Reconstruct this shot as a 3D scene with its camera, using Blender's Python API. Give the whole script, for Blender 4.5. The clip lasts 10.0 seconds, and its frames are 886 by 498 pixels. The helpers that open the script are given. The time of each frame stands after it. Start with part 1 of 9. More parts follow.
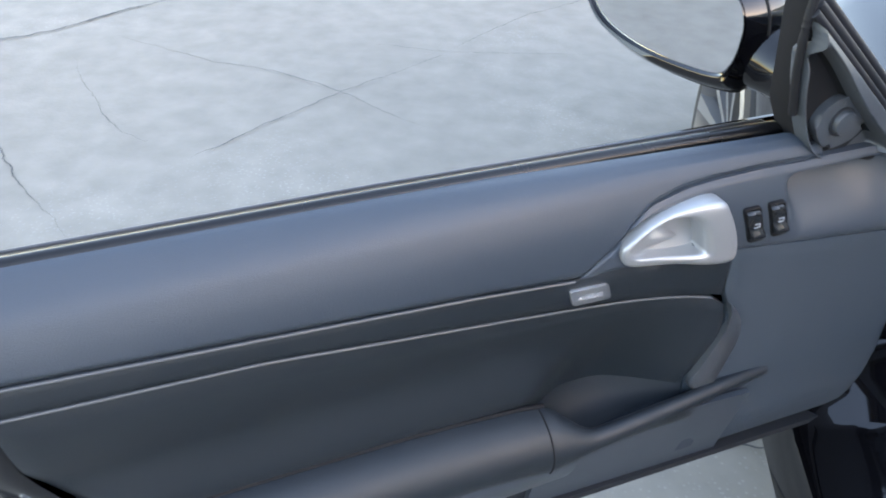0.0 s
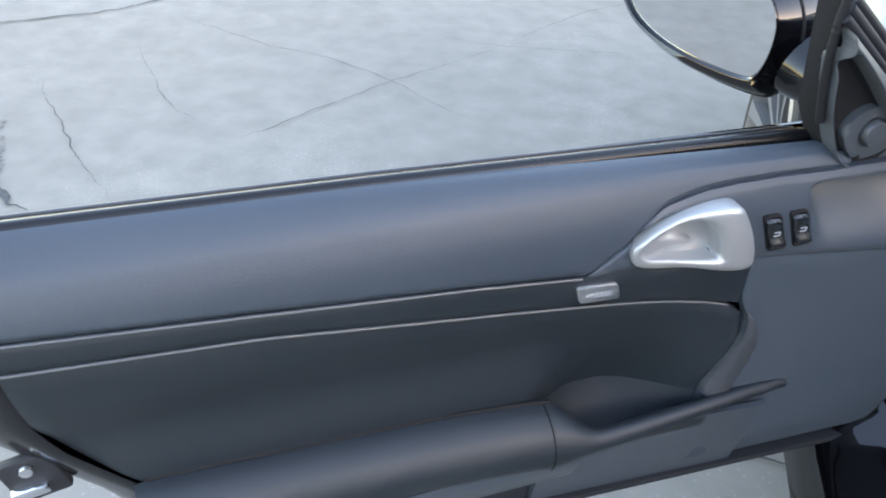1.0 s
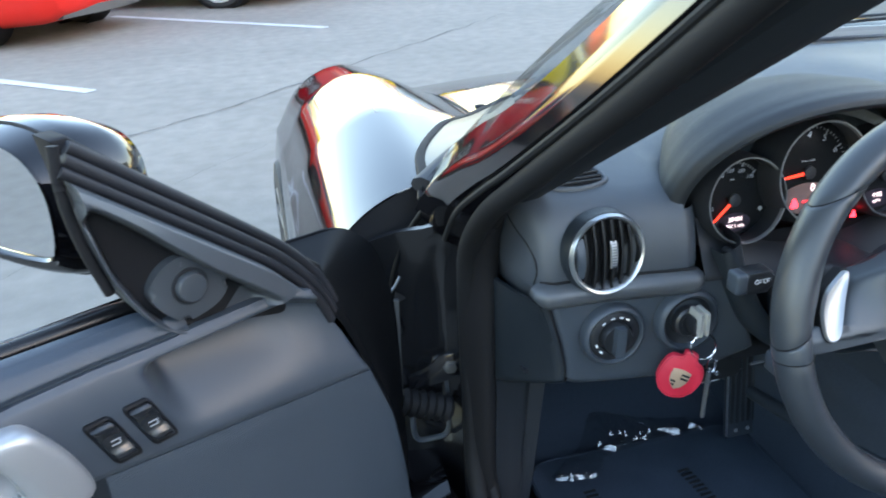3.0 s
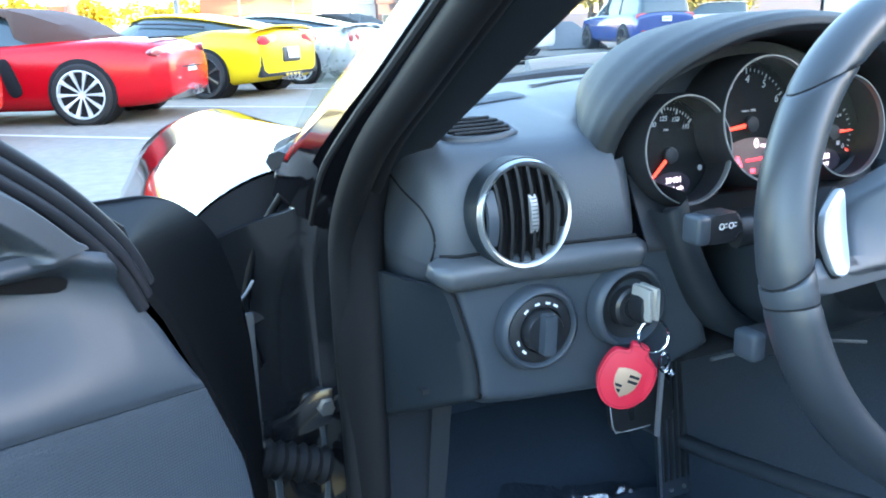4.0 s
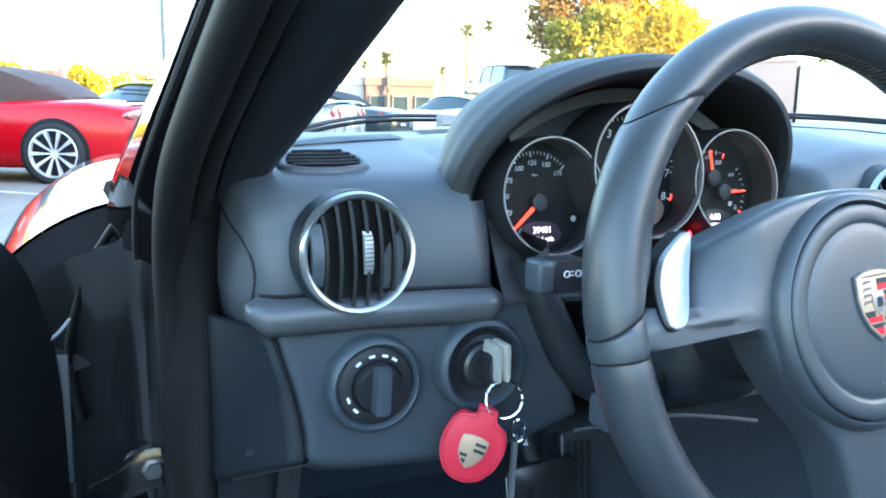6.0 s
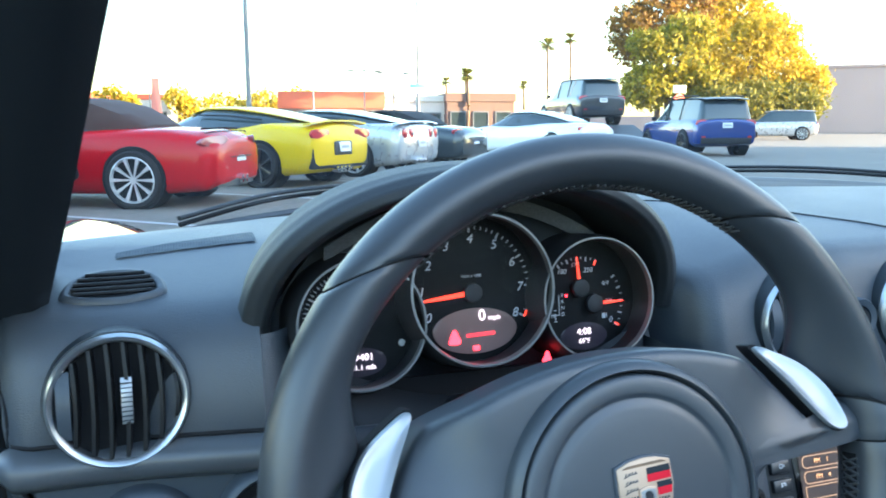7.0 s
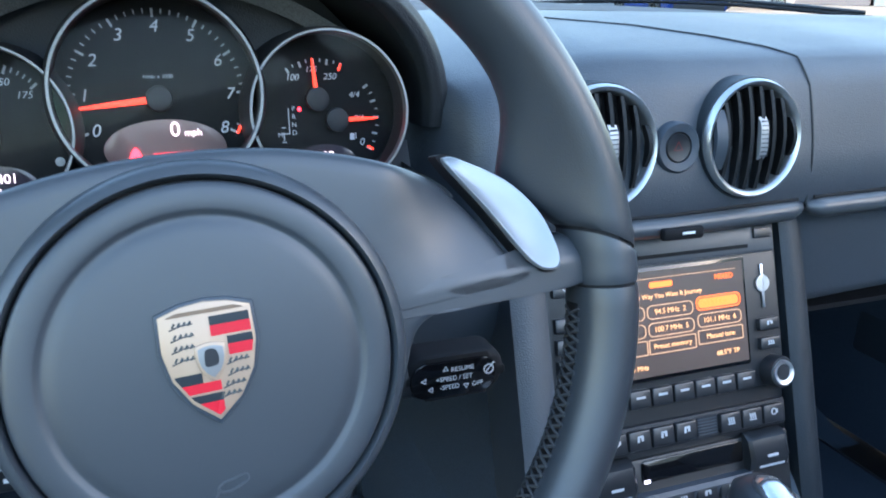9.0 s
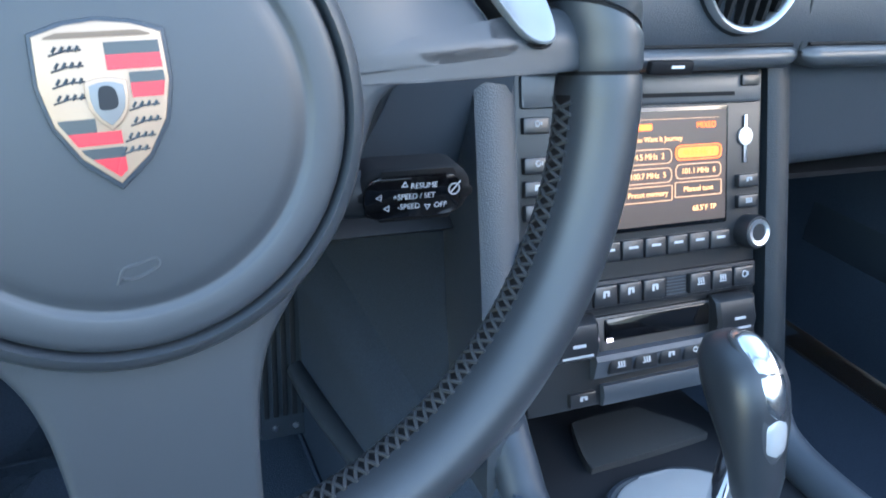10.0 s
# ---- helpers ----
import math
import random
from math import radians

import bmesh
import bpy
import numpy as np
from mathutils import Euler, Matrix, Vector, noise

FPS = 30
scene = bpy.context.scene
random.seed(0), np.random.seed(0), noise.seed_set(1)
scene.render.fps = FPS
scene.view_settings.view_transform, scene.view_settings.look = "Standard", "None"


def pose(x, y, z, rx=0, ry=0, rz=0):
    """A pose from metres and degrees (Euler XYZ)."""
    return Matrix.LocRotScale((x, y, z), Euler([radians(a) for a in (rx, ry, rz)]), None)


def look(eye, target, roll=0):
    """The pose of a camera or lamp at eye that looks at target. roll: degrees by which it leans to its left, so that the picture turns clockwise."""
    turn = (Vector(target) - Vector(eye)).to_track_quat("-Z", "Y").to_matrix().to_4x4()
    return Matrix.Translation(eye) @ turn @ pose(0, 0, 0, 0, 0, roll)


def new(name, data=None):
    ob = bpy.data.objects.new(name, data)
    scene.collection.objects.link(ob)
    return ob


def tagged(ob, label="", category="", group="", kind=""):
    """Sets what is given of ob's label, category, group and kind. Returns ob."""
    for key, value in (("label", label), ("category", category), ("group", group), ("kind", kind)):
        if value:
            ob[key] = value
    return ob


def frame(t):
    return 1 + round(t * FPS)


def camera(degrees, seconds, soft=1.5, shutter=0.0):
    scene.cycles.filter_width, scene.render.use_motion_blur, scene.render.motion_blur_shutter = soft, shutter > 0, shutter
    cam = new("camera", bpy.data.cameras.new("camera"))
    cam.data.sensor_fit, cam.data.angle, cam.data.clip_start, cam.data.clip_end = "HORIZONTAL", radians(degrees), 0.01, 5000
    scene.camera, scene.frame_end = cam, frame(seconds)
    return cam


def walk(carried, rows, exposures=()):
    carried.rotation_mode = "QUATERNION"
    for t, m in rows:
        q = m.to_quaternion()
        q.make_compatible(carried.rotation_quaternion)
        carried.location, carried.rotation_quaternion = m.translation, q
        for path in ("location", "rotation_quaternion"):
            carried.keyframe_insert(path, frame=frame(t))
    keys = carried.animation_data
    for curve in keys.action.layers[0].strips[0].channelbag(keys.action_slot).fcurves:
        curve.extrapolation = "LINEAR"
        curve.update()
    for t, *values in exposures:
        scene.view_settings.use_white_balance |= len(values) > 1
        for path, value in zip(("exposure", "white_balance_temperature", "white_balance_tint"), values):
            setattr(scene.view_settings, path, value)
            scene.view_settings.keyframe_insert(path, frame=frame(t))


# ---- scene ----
cam = camera(59.18, 10.0, soft=1.8, shutter=0.15)
ROWS = [  # seconds, eye, target, roll
    (0, (-0.9878, -0.6352, 1.2003), (-1.0935, 0.1697, 0.6164), 1.39),
    (0.5, (-0.9885, -0.6649, 1.2160), (-1.1802, 0.1282, 0.6379), 2.28),
    (1, (-0.9450, -0.6342, 1.2002), (-1.1153, 0.1538, 0.6086), 2.05),
    (1.5, (-0.8934, -0.5545, 1.1933), (-0.9388, 0.2552, 0.6082), 1.60),
    (2, (-0.8601, -0.4566, 1.1882), (-0.7833, 0.3747, 0.6376), 0.71),
    (2.5, (-0.7320, -0.4666, 1.1575), (-0.5804, 0.3896, 0.6635), -1.04),
    (3, (-0.6108, -0.4691, 1.1356), (-0.3931, 0.4131, 0.7181), -2.73),
    (3.2, (-0.5819, -0.4271, 1.1045), (-0.3259, 0.4582, 0.7162), -2.66),
    (4.3, (-0.5666, -0.3217, 0.8839), (-0.1491, 0.5525, 0.6360), -1.22),
    (4.5, (-0.5669, -0.3259, 0.8738), (-0.1258, 0.5394, 0.6358), -0.40),
    (5, (-0.5674, -0.3248, 0.8643), (-0.0977, 0.5324, 0.6533), 0.56),
    (5.2, (-0.5655, -0.3182, 0.8757), (-0.0822, 0.5334, 0.6728), 0.77),
    (6.3, (-0.3785, -0.3145, 0.8835), (-0.0037, 0.5977, 0.7181), 0.87),
    (6.5, (-0.3392, -0.3251, 0.9099), (0.0124, 0.5969, 0.7474), 0.47),
    (7, (-0.2188, -0.3226, 0.9571), (0.0979, 0.6127, 0.7997), -0.12),
    (7.5, (-0.1477, -0.3112, 0.9523), (0.1656, 0.6192, 0.7624), 0.14),
    (8, (-0.0992, -0.3028, 0.9422), (0.2146, 0.6209, 0.7223), 0.22),
    (8.5, (-0.0423, -0.2845, 0.9205), (0.2848, 0.6227, 0.6560), 0.61),
    (9, (-0.0138, -0.2611, 0.8939), (0.3293, 0.6224, 0.5749), 1.33),
    (9.5, (0.0027, -0.2438, 0.8654), (0.3710, 0.6044, 0.4848), 3.34),
    (10, (-0.0045, -0.2225, 0.8302), (0.3924, 0.5875, 0.3984), 5.61),
]
EXPOSURES = [(0, 4.15, 7200, 24), (2.0, 4.1, 7200, 22), (3.0, 4.0, 6700, 18), (3.2, 4.15, 6500, 16), (4.3, 4.66, 5800, 14), (5.2, 4.66, 5750, 13), (6.5, 4.27, 5900, 10), (7.0, 3.87, 5800, 10), (7.5, 3.37, 5600, 14), (8.2, 3.46, 5500, 16), (8.5, 3.88, 5850, 15), (9.0, 4.05, 5900, 16), (10.0, 4.45, 6100, 16)]   # seconds, stops, white balance
walk(cam, [(t, look(eye, target, roll)) for t, eye, target, roll in ROWS], EXPOSURES)

# ---- sky, sun and exposure ----
SUN_AZ, SUN_EL = radians(118.0), radians(7.0)   # azimuth clockwise from +y
world = bpy.data.worlds.new("evening_sky")
scene.world = world
world.use_nodes = True
_n, _l = world.node_tree.nodes, world.node_tree.links
_sky = _n.new("ShaderNodeTexSky")
_sky.sky_type, _sky.sun_disc = "NISHITA", False
_sky.sun_elevation, _sky.sun_rotation = SUN_EL, SUN_AZ
_sky.air_density, _sky.dust_density, _sky.ozone_density = 1.0, 1.0, 1.2
_l.new(_sky.outputs[0], _n["Background"].inputs[0])
_n["Background"].inputs[1].default_value = 0.15
sun = new("sun", bpy.data.lights.new("sun", "SUN"))
sun.data.energy, sun.data.angle, sun.data.color = 4.0, radians(0.53), (1.0, 0.72, 0.42)
_to_sun = Vector((math.sin(SUN_AZ) * math.cos(SUN_EL), math.cos(SUN_AZ) * math.cos(SUN_EL), math.sin(SUN_EL)))
sun.rotation_mode = "QUATERNION"
sun.rotation_quaternion = _to_sun.to_track_quat("Z", "Y")


# ---- materials ----
def material(name, color, rough=0.5, metal=0.0, grain=0.0, bump=0.0, var=0.12, coat=0.0, spots=6.0, kind="noise", rvar=0.12, spec=0.5, fine=0.0):
    """A surface with colour drift at a large scale, grain and relief at a fine one (grain: cells per metre)."""
    m = bpy.data.materials.new(name)
    m.use_nodes = True
    n, l = m.node_tree.nodes, m.node_tree.links
    b = n["Principled BSDF"]
    b.inputs["Roughness"].default_value, b.inputs["Metallic"].default_value = rough, metal
    b.inputs["Specular IOR Level"].default_value = spec
    b.inputs["Coat Weight"].default_value, b.inputs["Coat Roughness"].default_value = coat, 0.04
    co = n.new("ShaderNodeTexCoord")
    big = n.new("ShaderNodeTexNoise")
    big.inputs["Scale"].default_value, big.inputs["Detail"].default_value = spots, 5
    l.new(co.outputs["Object"], big.inputs["Vector"])
    ramp = n.new("ShaderNodeMix")
    ramp.data_type = "RGBA"
    ramp.inputs["A"].default_value = (*[c * (1 - var) for c in color], 1)
    ramp.inputs["B"].default_value = (*[min(1, c * (1 + var)) for c in color], 1)
    l.new(big.outputs["Fac"], ramp.inputs["Factor"])
    out = ramp.outputs["Result"]
    if grain:
        if kind == "leather":
            g = n.new("ShaderNodeTexVoronoi")
            g.inputs["Scale"].default_value = grain
            value = g.outputs["Distance"]
        else:
            g = n.new("ShaderNodeTexNoise")
            g.inputs["Scale"].default_value, g.inputs["Detail"].default_value = grain, 4
            value = g.outputs["Fac"]
        l.new(co.outputs["Object"], g.inputs["Vector"])
        if fine:
            mul = n.new("ShaderNodeMix")
            mul.data_type, mul.blend_type = "RGBA", "MULTIPLY"
            mul.inputs["Factor"].default_value = fine
            l.new(out, mul.inputs["A"])
            l.new(value, mul.inputs["B"])
            out = mul.outputs["Result"]
        if bump:
            bp = n.new("ShaderNodeBump")
            bp.inputs["Strength"].default_value, bp.inputs["Distance"].default_value = bump, 0.5 / grain
            l.new(value, bp.inputs["Height"])
            l.new(bp.outputs["Normal"], b.inputs["Normal"])
    l.new(out, b.inputs["Base Color"])
    if rvar:
        mr = n.new("ShaderNodeMapRange")
        mr.inputs["To Min"].default_value, mr.inputs["To Max"].default_value = max(0.02, rough - rvar), min(1, rough + rvar)
        l.new(big.outputs["Fac"], mr.inputs["Value"])
        l.new(mr.outputs["Result"], b.inputs["Roughness"])
    return m


def glowing(name, color, strength):
    m = bpy.data.materials.new(name)
    m.use_nodes = True
    b = m.node_tree.nodes["Principled BSDF"]
    b.inputs["Base Color"].default_value = (*[c * 0.3 for c in color], 1)
    b.inputs["Emission Color"].default_value = (*color, 1)
    b.inputs["Emission Strength"].default_value = strength
    return m


def clear_pane(name, tint=(0.9, 0.93, 0.92), gloss=0.02, base=0.035):
    """See-through sheet whose gloss grows towards the edge-on view."""
    m = bpy.data.materials.new(name)
    m.use_nodes = True
    n, l = m.node_tree.nodes, m.node_tree.links
    n.remove(n["Principled BSDF"])
    t, g, mix, f, p, r = (n.new("ShaderNode" + k) for k in ("BsdfTransparent", "BsdfGlossy", "MixShader", "LayerWeight", "Math", "MapRange"))
    t.inputs[0].default_value, g.inputs["Roughness"].default_value = (*tint, 1), gloss
    f.inputs["Blend"].default_value, p.operation, p.inputs[1].default_value = 0.5, "POWER", 4.0
    r.inputs["To Min"].default_value, r.inputs["To Max"].default_value = base, 0.75
    l.new(f.outputs["Facing"], p.inputs[0])
    l.new(p.outputs[0], r.inputs["Value"])
    l.new(r.outputs["Result"], mix.inputs[0])
    l.new(t.outputs[0], mix.inputs[1])
    l.new(g.outputs[0], mix.inputs[2])
    l.new(mix.outputs[0], n["Material Output"].inputs[0])
    return m


M = {}
M["soft"] = material("soft_touch_plastic", (0.0345, 0.0450, 0.0590), 0.42, grain=1000, bump=0.4, kind="leather", spec=0.42)
M["dash"] = material("dash_vinyl", (0.0400, 0.0478, 0.0590), 0.45, grain=1000, bump=0.4, kind="leather", spec=0.6)
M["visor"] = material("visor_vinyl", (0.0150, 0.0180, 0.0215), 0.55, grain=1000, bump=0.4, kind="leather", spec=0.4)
M["hard"] = material("hard_plastic", (0.0415, 0.0515, 0.0650), 0.42, grain=2200, bump=0.12, spec=0.38)
M["insert"] = material("door_insert_vinyl", (0.0125, 0.0172, 0.0222), 0.45, grain=1000, bump=0.4, kind="leather", spec=0.40)
M["leather"] = material("smooth_leather", (0.0265, 0.031, 0.0375), 0.37, grain=1800, bump=0.18, kind="leather", spec=0.6)
M["pad"] = material("airbag_cover", (0.0325, 0.0390, 0.0475), 0.42, grain=2400, bump=0.15, spec=0.6)
M["black"] = material("matt_black_plastic", (0.0150, 0.0165, 0.0200), 0.55, grain=900, bump=0.1, spec=0.35)
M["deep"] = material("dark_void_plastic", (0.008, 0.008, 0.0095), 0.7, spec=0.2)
M["button"] = material("button_plastic", (0.0165, 0.0180, 0.0210), 0.32, grain=2500, bump=0.05)
M["piano"] = material("gloss_black_plastic", (0.005, 0.005, 0.006), 0.08, rvar=0.03)
M["rubber"] = material("door_seal_rubber", (0.010, 0.0105, 0.012), 0.6, grain=700, bump=0.2, spec=0.18)
M["alu"] = material("satin_silver", (0.62, 0.63, 0.65), 0.3, 0.9, grain=2600, bump=0.06, rvar=0.06)
M["pull"] = material("satin_painted_silver", (0.36, 0.37, 0.38), 0.38, 0.55, grain=2600, bump=0.05, rvar=0.05)
M["hood_mesh"] = material("pale_mesh_cloth", (0.17, 0.18, 0.19), 0.6, grain=900, bump=0.9, fine=0.9)
M["chrome"] = material("chrome", (0.82, 0.83, 0.85), 0.08, 1.0, rvar=0.03)
M["paint"] = material("black_car_paint", (0.003, 0.003, 0.004), 0.06, rvar=0.02, spots=2)
M["jamb"] = material("black_jamb_paint", (0.006, 0.0065, 0.008), 0.16, rvar=0.06)
M["front_paint"] = material("dull_black_door_paint", (0.0045, 0.005, 0.006), 0.5, rvar=0.1, spec=0.10)
M["carpet"] = material("dark_carpet", (0.062, 0.082, 0.114), 0.95, grain=700, bump=0.9, fine=0.6, spec=0.1)
M["mat"] = material("navy_mat_pile", (0.100, 0.134, 0.184), 0.95, grain=500, bump=0.9, fine=0.6, spec=0.1, var=0.25, spots=14)
M["mirror"] = material("mirror_silver", (0.60, 0.62, 0.64), 0.015, 1.0, rvar=0.0, var=0.01)
M["glass"] = clear_pane("windscreen_glass", (0.80, 0.83, 0.82))
M["tyre"] = material("tyre_rubber", (0.012, 0.012, 0.013), 0.75, grain=120, bump=0.3)
M["stitch"] = material("grey_thread", (0.034, 0.036, 0.040), 0.8)
M["seam"] = material("pale_seam_bead", (0.055, 0.06, 0.068), 0.4)
M["white"] = material("white_print", (0.75, 0.76, 0.78), 0.6, rvar=0)
M["dim"] = material("grey_print", (0.35, 0.36, 0.38), 0.6, rvar=0)
M["plastic_film"] = clear_pane("crumpled_clear_film", (0.97, 0.97, 0.97), 0.10, 0.20)


# ---- mesh helpers ----
def thing(name, label, category, group="", at=None, kind=""):
    ob = new(name)
    ob.empty_display_size = 0.05
    if at is not None:
        ob.matrix_basis = at
    return tagged(ob, label, category, group, kind)


def part(name, bm, mat, parent=None, label="", smooth=True, sharp=38):
    """Links a bmesh as one mesh object under a thing or part."""
    bmesh.ops.recalc_face_normals(bm, faces=bm.faces)
    me = bpy.data.meshes.new(name)
    bm.to_mesh(me)
    bm.free()
    if smooth:
        me.shade_smooth()
        me.set_sharp_from_angle(angle=radians(sharp))
    me.materials.append(mat)
    ob = new(name, me)
    if parent is not None:
        ob.parent = parent
    if label:
        ob["label"] = label
    return ob


def merged(*bms):
    """One bmesh out of several."""
    out = bms[0]
    for b in bms[1:]:
        me = bpy.data.meshes.new("joined")
        b.to_mesh(me)
        b.free()
        out.from_mesh(me)
        bpy.data.meshes.remove(me)
    return out


def box(sx, sy, sz, bevel=0.0, seg=2, m=None):
    bm = bmesh.new()
    bmesh.ops.create_cube(bm, size=1)
    bmesh.ops.scale(bm, vec=(sx, sy, sz), verts=bm.verts)
    if bevel:
        bmesh.ops.bevel(bm, geom=list(bm.edges), offset=min(bevel, min(sx, sy, sz) * 0.48), segments=seg, profile=0.5, affect="EDGES")
    if m is not None:
        bm.transform(m)
    return bm


def skin(rings, closed=True, caps=True, loop=False, m=None):
    """A skin over rings of equally many points. loop: the last ring joins the first."""
    bm = bmesh.new()
    vs = [[bm.verts.new(p) for p in r] for r in rings]
    n = len(rings[0])
    last = len(rings) if loop else len(rings) - 1
    for i in range(last):
        a, b = vs[i], vs[(i + 1) % len(rings)]
        for j in range(n if closed else n - 1):
            k = (j + 1) % n
            bm.faces.new((a[j], a[k], b[k], b[j]))
    if caps and closed and not loop:
        bm.faces.new(vs[0][::-1])
        bm.faces.new(vs[-1])
    if m is not None:
        bm.transform(m)
    return bm


def lathe(profile, n=48, m=None, caps=True):
    """A turned form about z from (radius, z) points."""
    rings = [[(r * math.cos(2 * math.pi * j / n), r * math.sin(2 * math.pi * j / n), z) for j in range(n)] for r, z in profile]
    return skin(rings, True, caps, False, m)


def ring_of(profile, n=64, m=None):
    """A closed ring turned about z from a closed (radius, z) outline."""
    rings = [[(r * math.cos(2 * math.pi * j / n), r * math.sin(2 * math.pi * j / n), z) for r, z in profile] for j in range(n)]
    return skin(rings, True, False, True, m)


def smooth_path(pts, per=6, closed=False):
    """A Catmull-Rom curve through the points."""
    p = [Vector(q) for q in pts]
    out, n = [], len(p)
    for i in range(n if closed else n - 1):
        a, b, c, d = (p[(i - 1) % n] if closed or i else p[0], p[i], p[(i + 1) % n], p[(i + 2) % n] if closed or i + 2 < n else p[-1])
        for k in range(per):
            t = k / per
            out.append(0.5 * ((2 * b) + (c - a) * t + (2 * a - 5 * b + 4 * c - d) * t * t + (3 * b - a - 3 * c + d) * t ** 3))
    if not closed:
        out.append(p[-1])
    return out


def tube(pts, r, n=10, closed=False, up=(0, 0, 1), squash=1.0, m=None, flat=None):
    """A tube along points; r a radius or one per point. flat: an outline (across, up) used in place of a circle."""
    p = [Vector(q) for q in pts]
    rings = []
    for i, q in enumerate(p):
        a = p[(i - 1) % len(p)] if closed or i else q
        b = p[(i + 1) % len(p)] if closed or i + 1 < len(p) else q
        d = (b - a).normalized()
        s = d.cross(Vector(up))
        s = s.normalized() if s.length > 1e-5 else Vector((1, 0, 0))
        u = s.cross(d).normalized()
        rr = r[i] if isinstance(r, (list, tuple)) else r
        if flat:
            rings.append([q + s * x * rr + u * y * rr for x, y in flat])
        else:
            rings.append([q + s * rr * math.cos(2 * math.pi * j / n) + u * rr * squash * math.sin(2 * math.pi * j / n) for j in range(n)])
    return skin(rings, True, not closed, closed, m)


def prism(poly, z0, z1, bevel=0.0, seg=2, m=None):
    """A plate with the outline poly (x, y) from z0 to z1, its rims rounded."""
    bm = bmesh.new()
    lo = [bm.verts.new((x, y, z0)) for x, y in poly]
    hi = [bm.verts.new((x, y, z1)) for x, y in poly]
    n = len(poly)
    bm.faces.new(lo[::-1])
    top = bm.faces.new(hi)
    for i in range(n):
        bm.faces.new((lo[i], lo[(i + 1) % n], hi[(i + 1) % n], hi[i]))
    if bevel:
        bmesh.ops.bevel(bm, geom=list(top.edges), offset=bevel, segments=seg, profile=0.5, affect="EDGES")
    if m is not None:
        bm.transform(m)
    return bm


def rounded(pts, per=5):
    """A smooth closed outline through (x, y) points."""
    return [(v.x, v.y) for v in smooth_path([(x, y, 0) for x, y in pts], per, True)]


def chaikin(pts, n=2):
    """A closed outline with its corners cut n times."""
    for _ in range(n):
        out = []
        for (x0, y0), (x1, y1) in zip(pts, pts[1:] + pts[:1]):
            out += [(0.75 * x0 + 0.25 * x1, 0.75 * y0 + 0.25 * y1), (0.25 * x0 + 0.75 * x1, 0.25 * y0 + 0.75 * y1)]
        pts = out
    return pts


def round_rect(w, h, r, k=4, cx=0.0, cy=0.0):
    out = []
    for sx, sy, a in ((1, 1, 0), (-1, 1, 90), (-1, -1, 180), (1, -1, 270)):
        for i in range(k + 1):
            t = radians(a + 90 * i / k)
            out.append((cx + sx * (w / 2 - r) + r * math.cos(t), cy + sy * (h / 2 - r) + r * math.sin(t)))
    return out


def sheet(f, nu, nv, thick=0.0, back=(0, 0, 1), m=None):
    """The surface f(u, v), u and v from 0 to 1, with an optional thickness along -back."""
    bm = bmesh.new()
    g = [[bm.verts.new(f(i / nu, j / nv)) for j in range(nv + 1)] for i in range(nu + 1)]
    for i in range(nu):
        for j in range(nv):
            bm.faces.new((g[i][j], g[i + 1][j], g[i + 1][j + 1], g[i][j + 1]))
    if thick:
        off = Vector(back) * thick
        h = [[bm.verts.new(v.co - off) for v in row] for row in g]
        for i in range(nu):
            for j in range(nv):
                bm.faces.new((h[i][j], h[i][j + 1], h[i + 1][j + 1], h[i + 1][j]))
        for i in range(nu):
            for j in (0, nv):
                bm.faces.new((g[i][j], g[i + 1][j], h[i + 1][j], h[i][j]))
        for j in range(nv):
            for i in (0, nu):
                bm.faces.new((g[i][j], g[i][j + 1], h[i][j + 1], h[i][j]))
    if m is not None:
        bm.transform(m)
    return bm


def lerp(x, pts):
    """Straight interpolation through (x, y) points."""
    return float(np.interp(x, [p[0] for p in pts], [p[1] for p in pts]))


def soft(x, a, b):
    t = min(1.0, max(0.0, (x - a) / (b - a)))
    return t * t * (3 - 2 * t)


def axes(o, x, y):
    """A pose at o with the given local x and y directions."""
    x, y = Vector(x).normalized(), Vector(y)
    z = x.cross(y).normalized()
    y = z.cross(x)
    m = Matrix((x, y, z)).transposed().to_4x4()
    m.translation = o
    return m


def words(name, text, size, mat, parent, m, align="CENTER", slant=0.0):
    c = bpy.data.curves.new(name, "FONT")
    c.body, c.size, c.align_x, c.align_y, c.extrude, c.shear = text, size, align, "CENTER", 0.0001, slant
    c.materials.append(mat)
    ob = new(name, c)
    ob.parent = parent
    ob.matrix_basis = m
    return ob


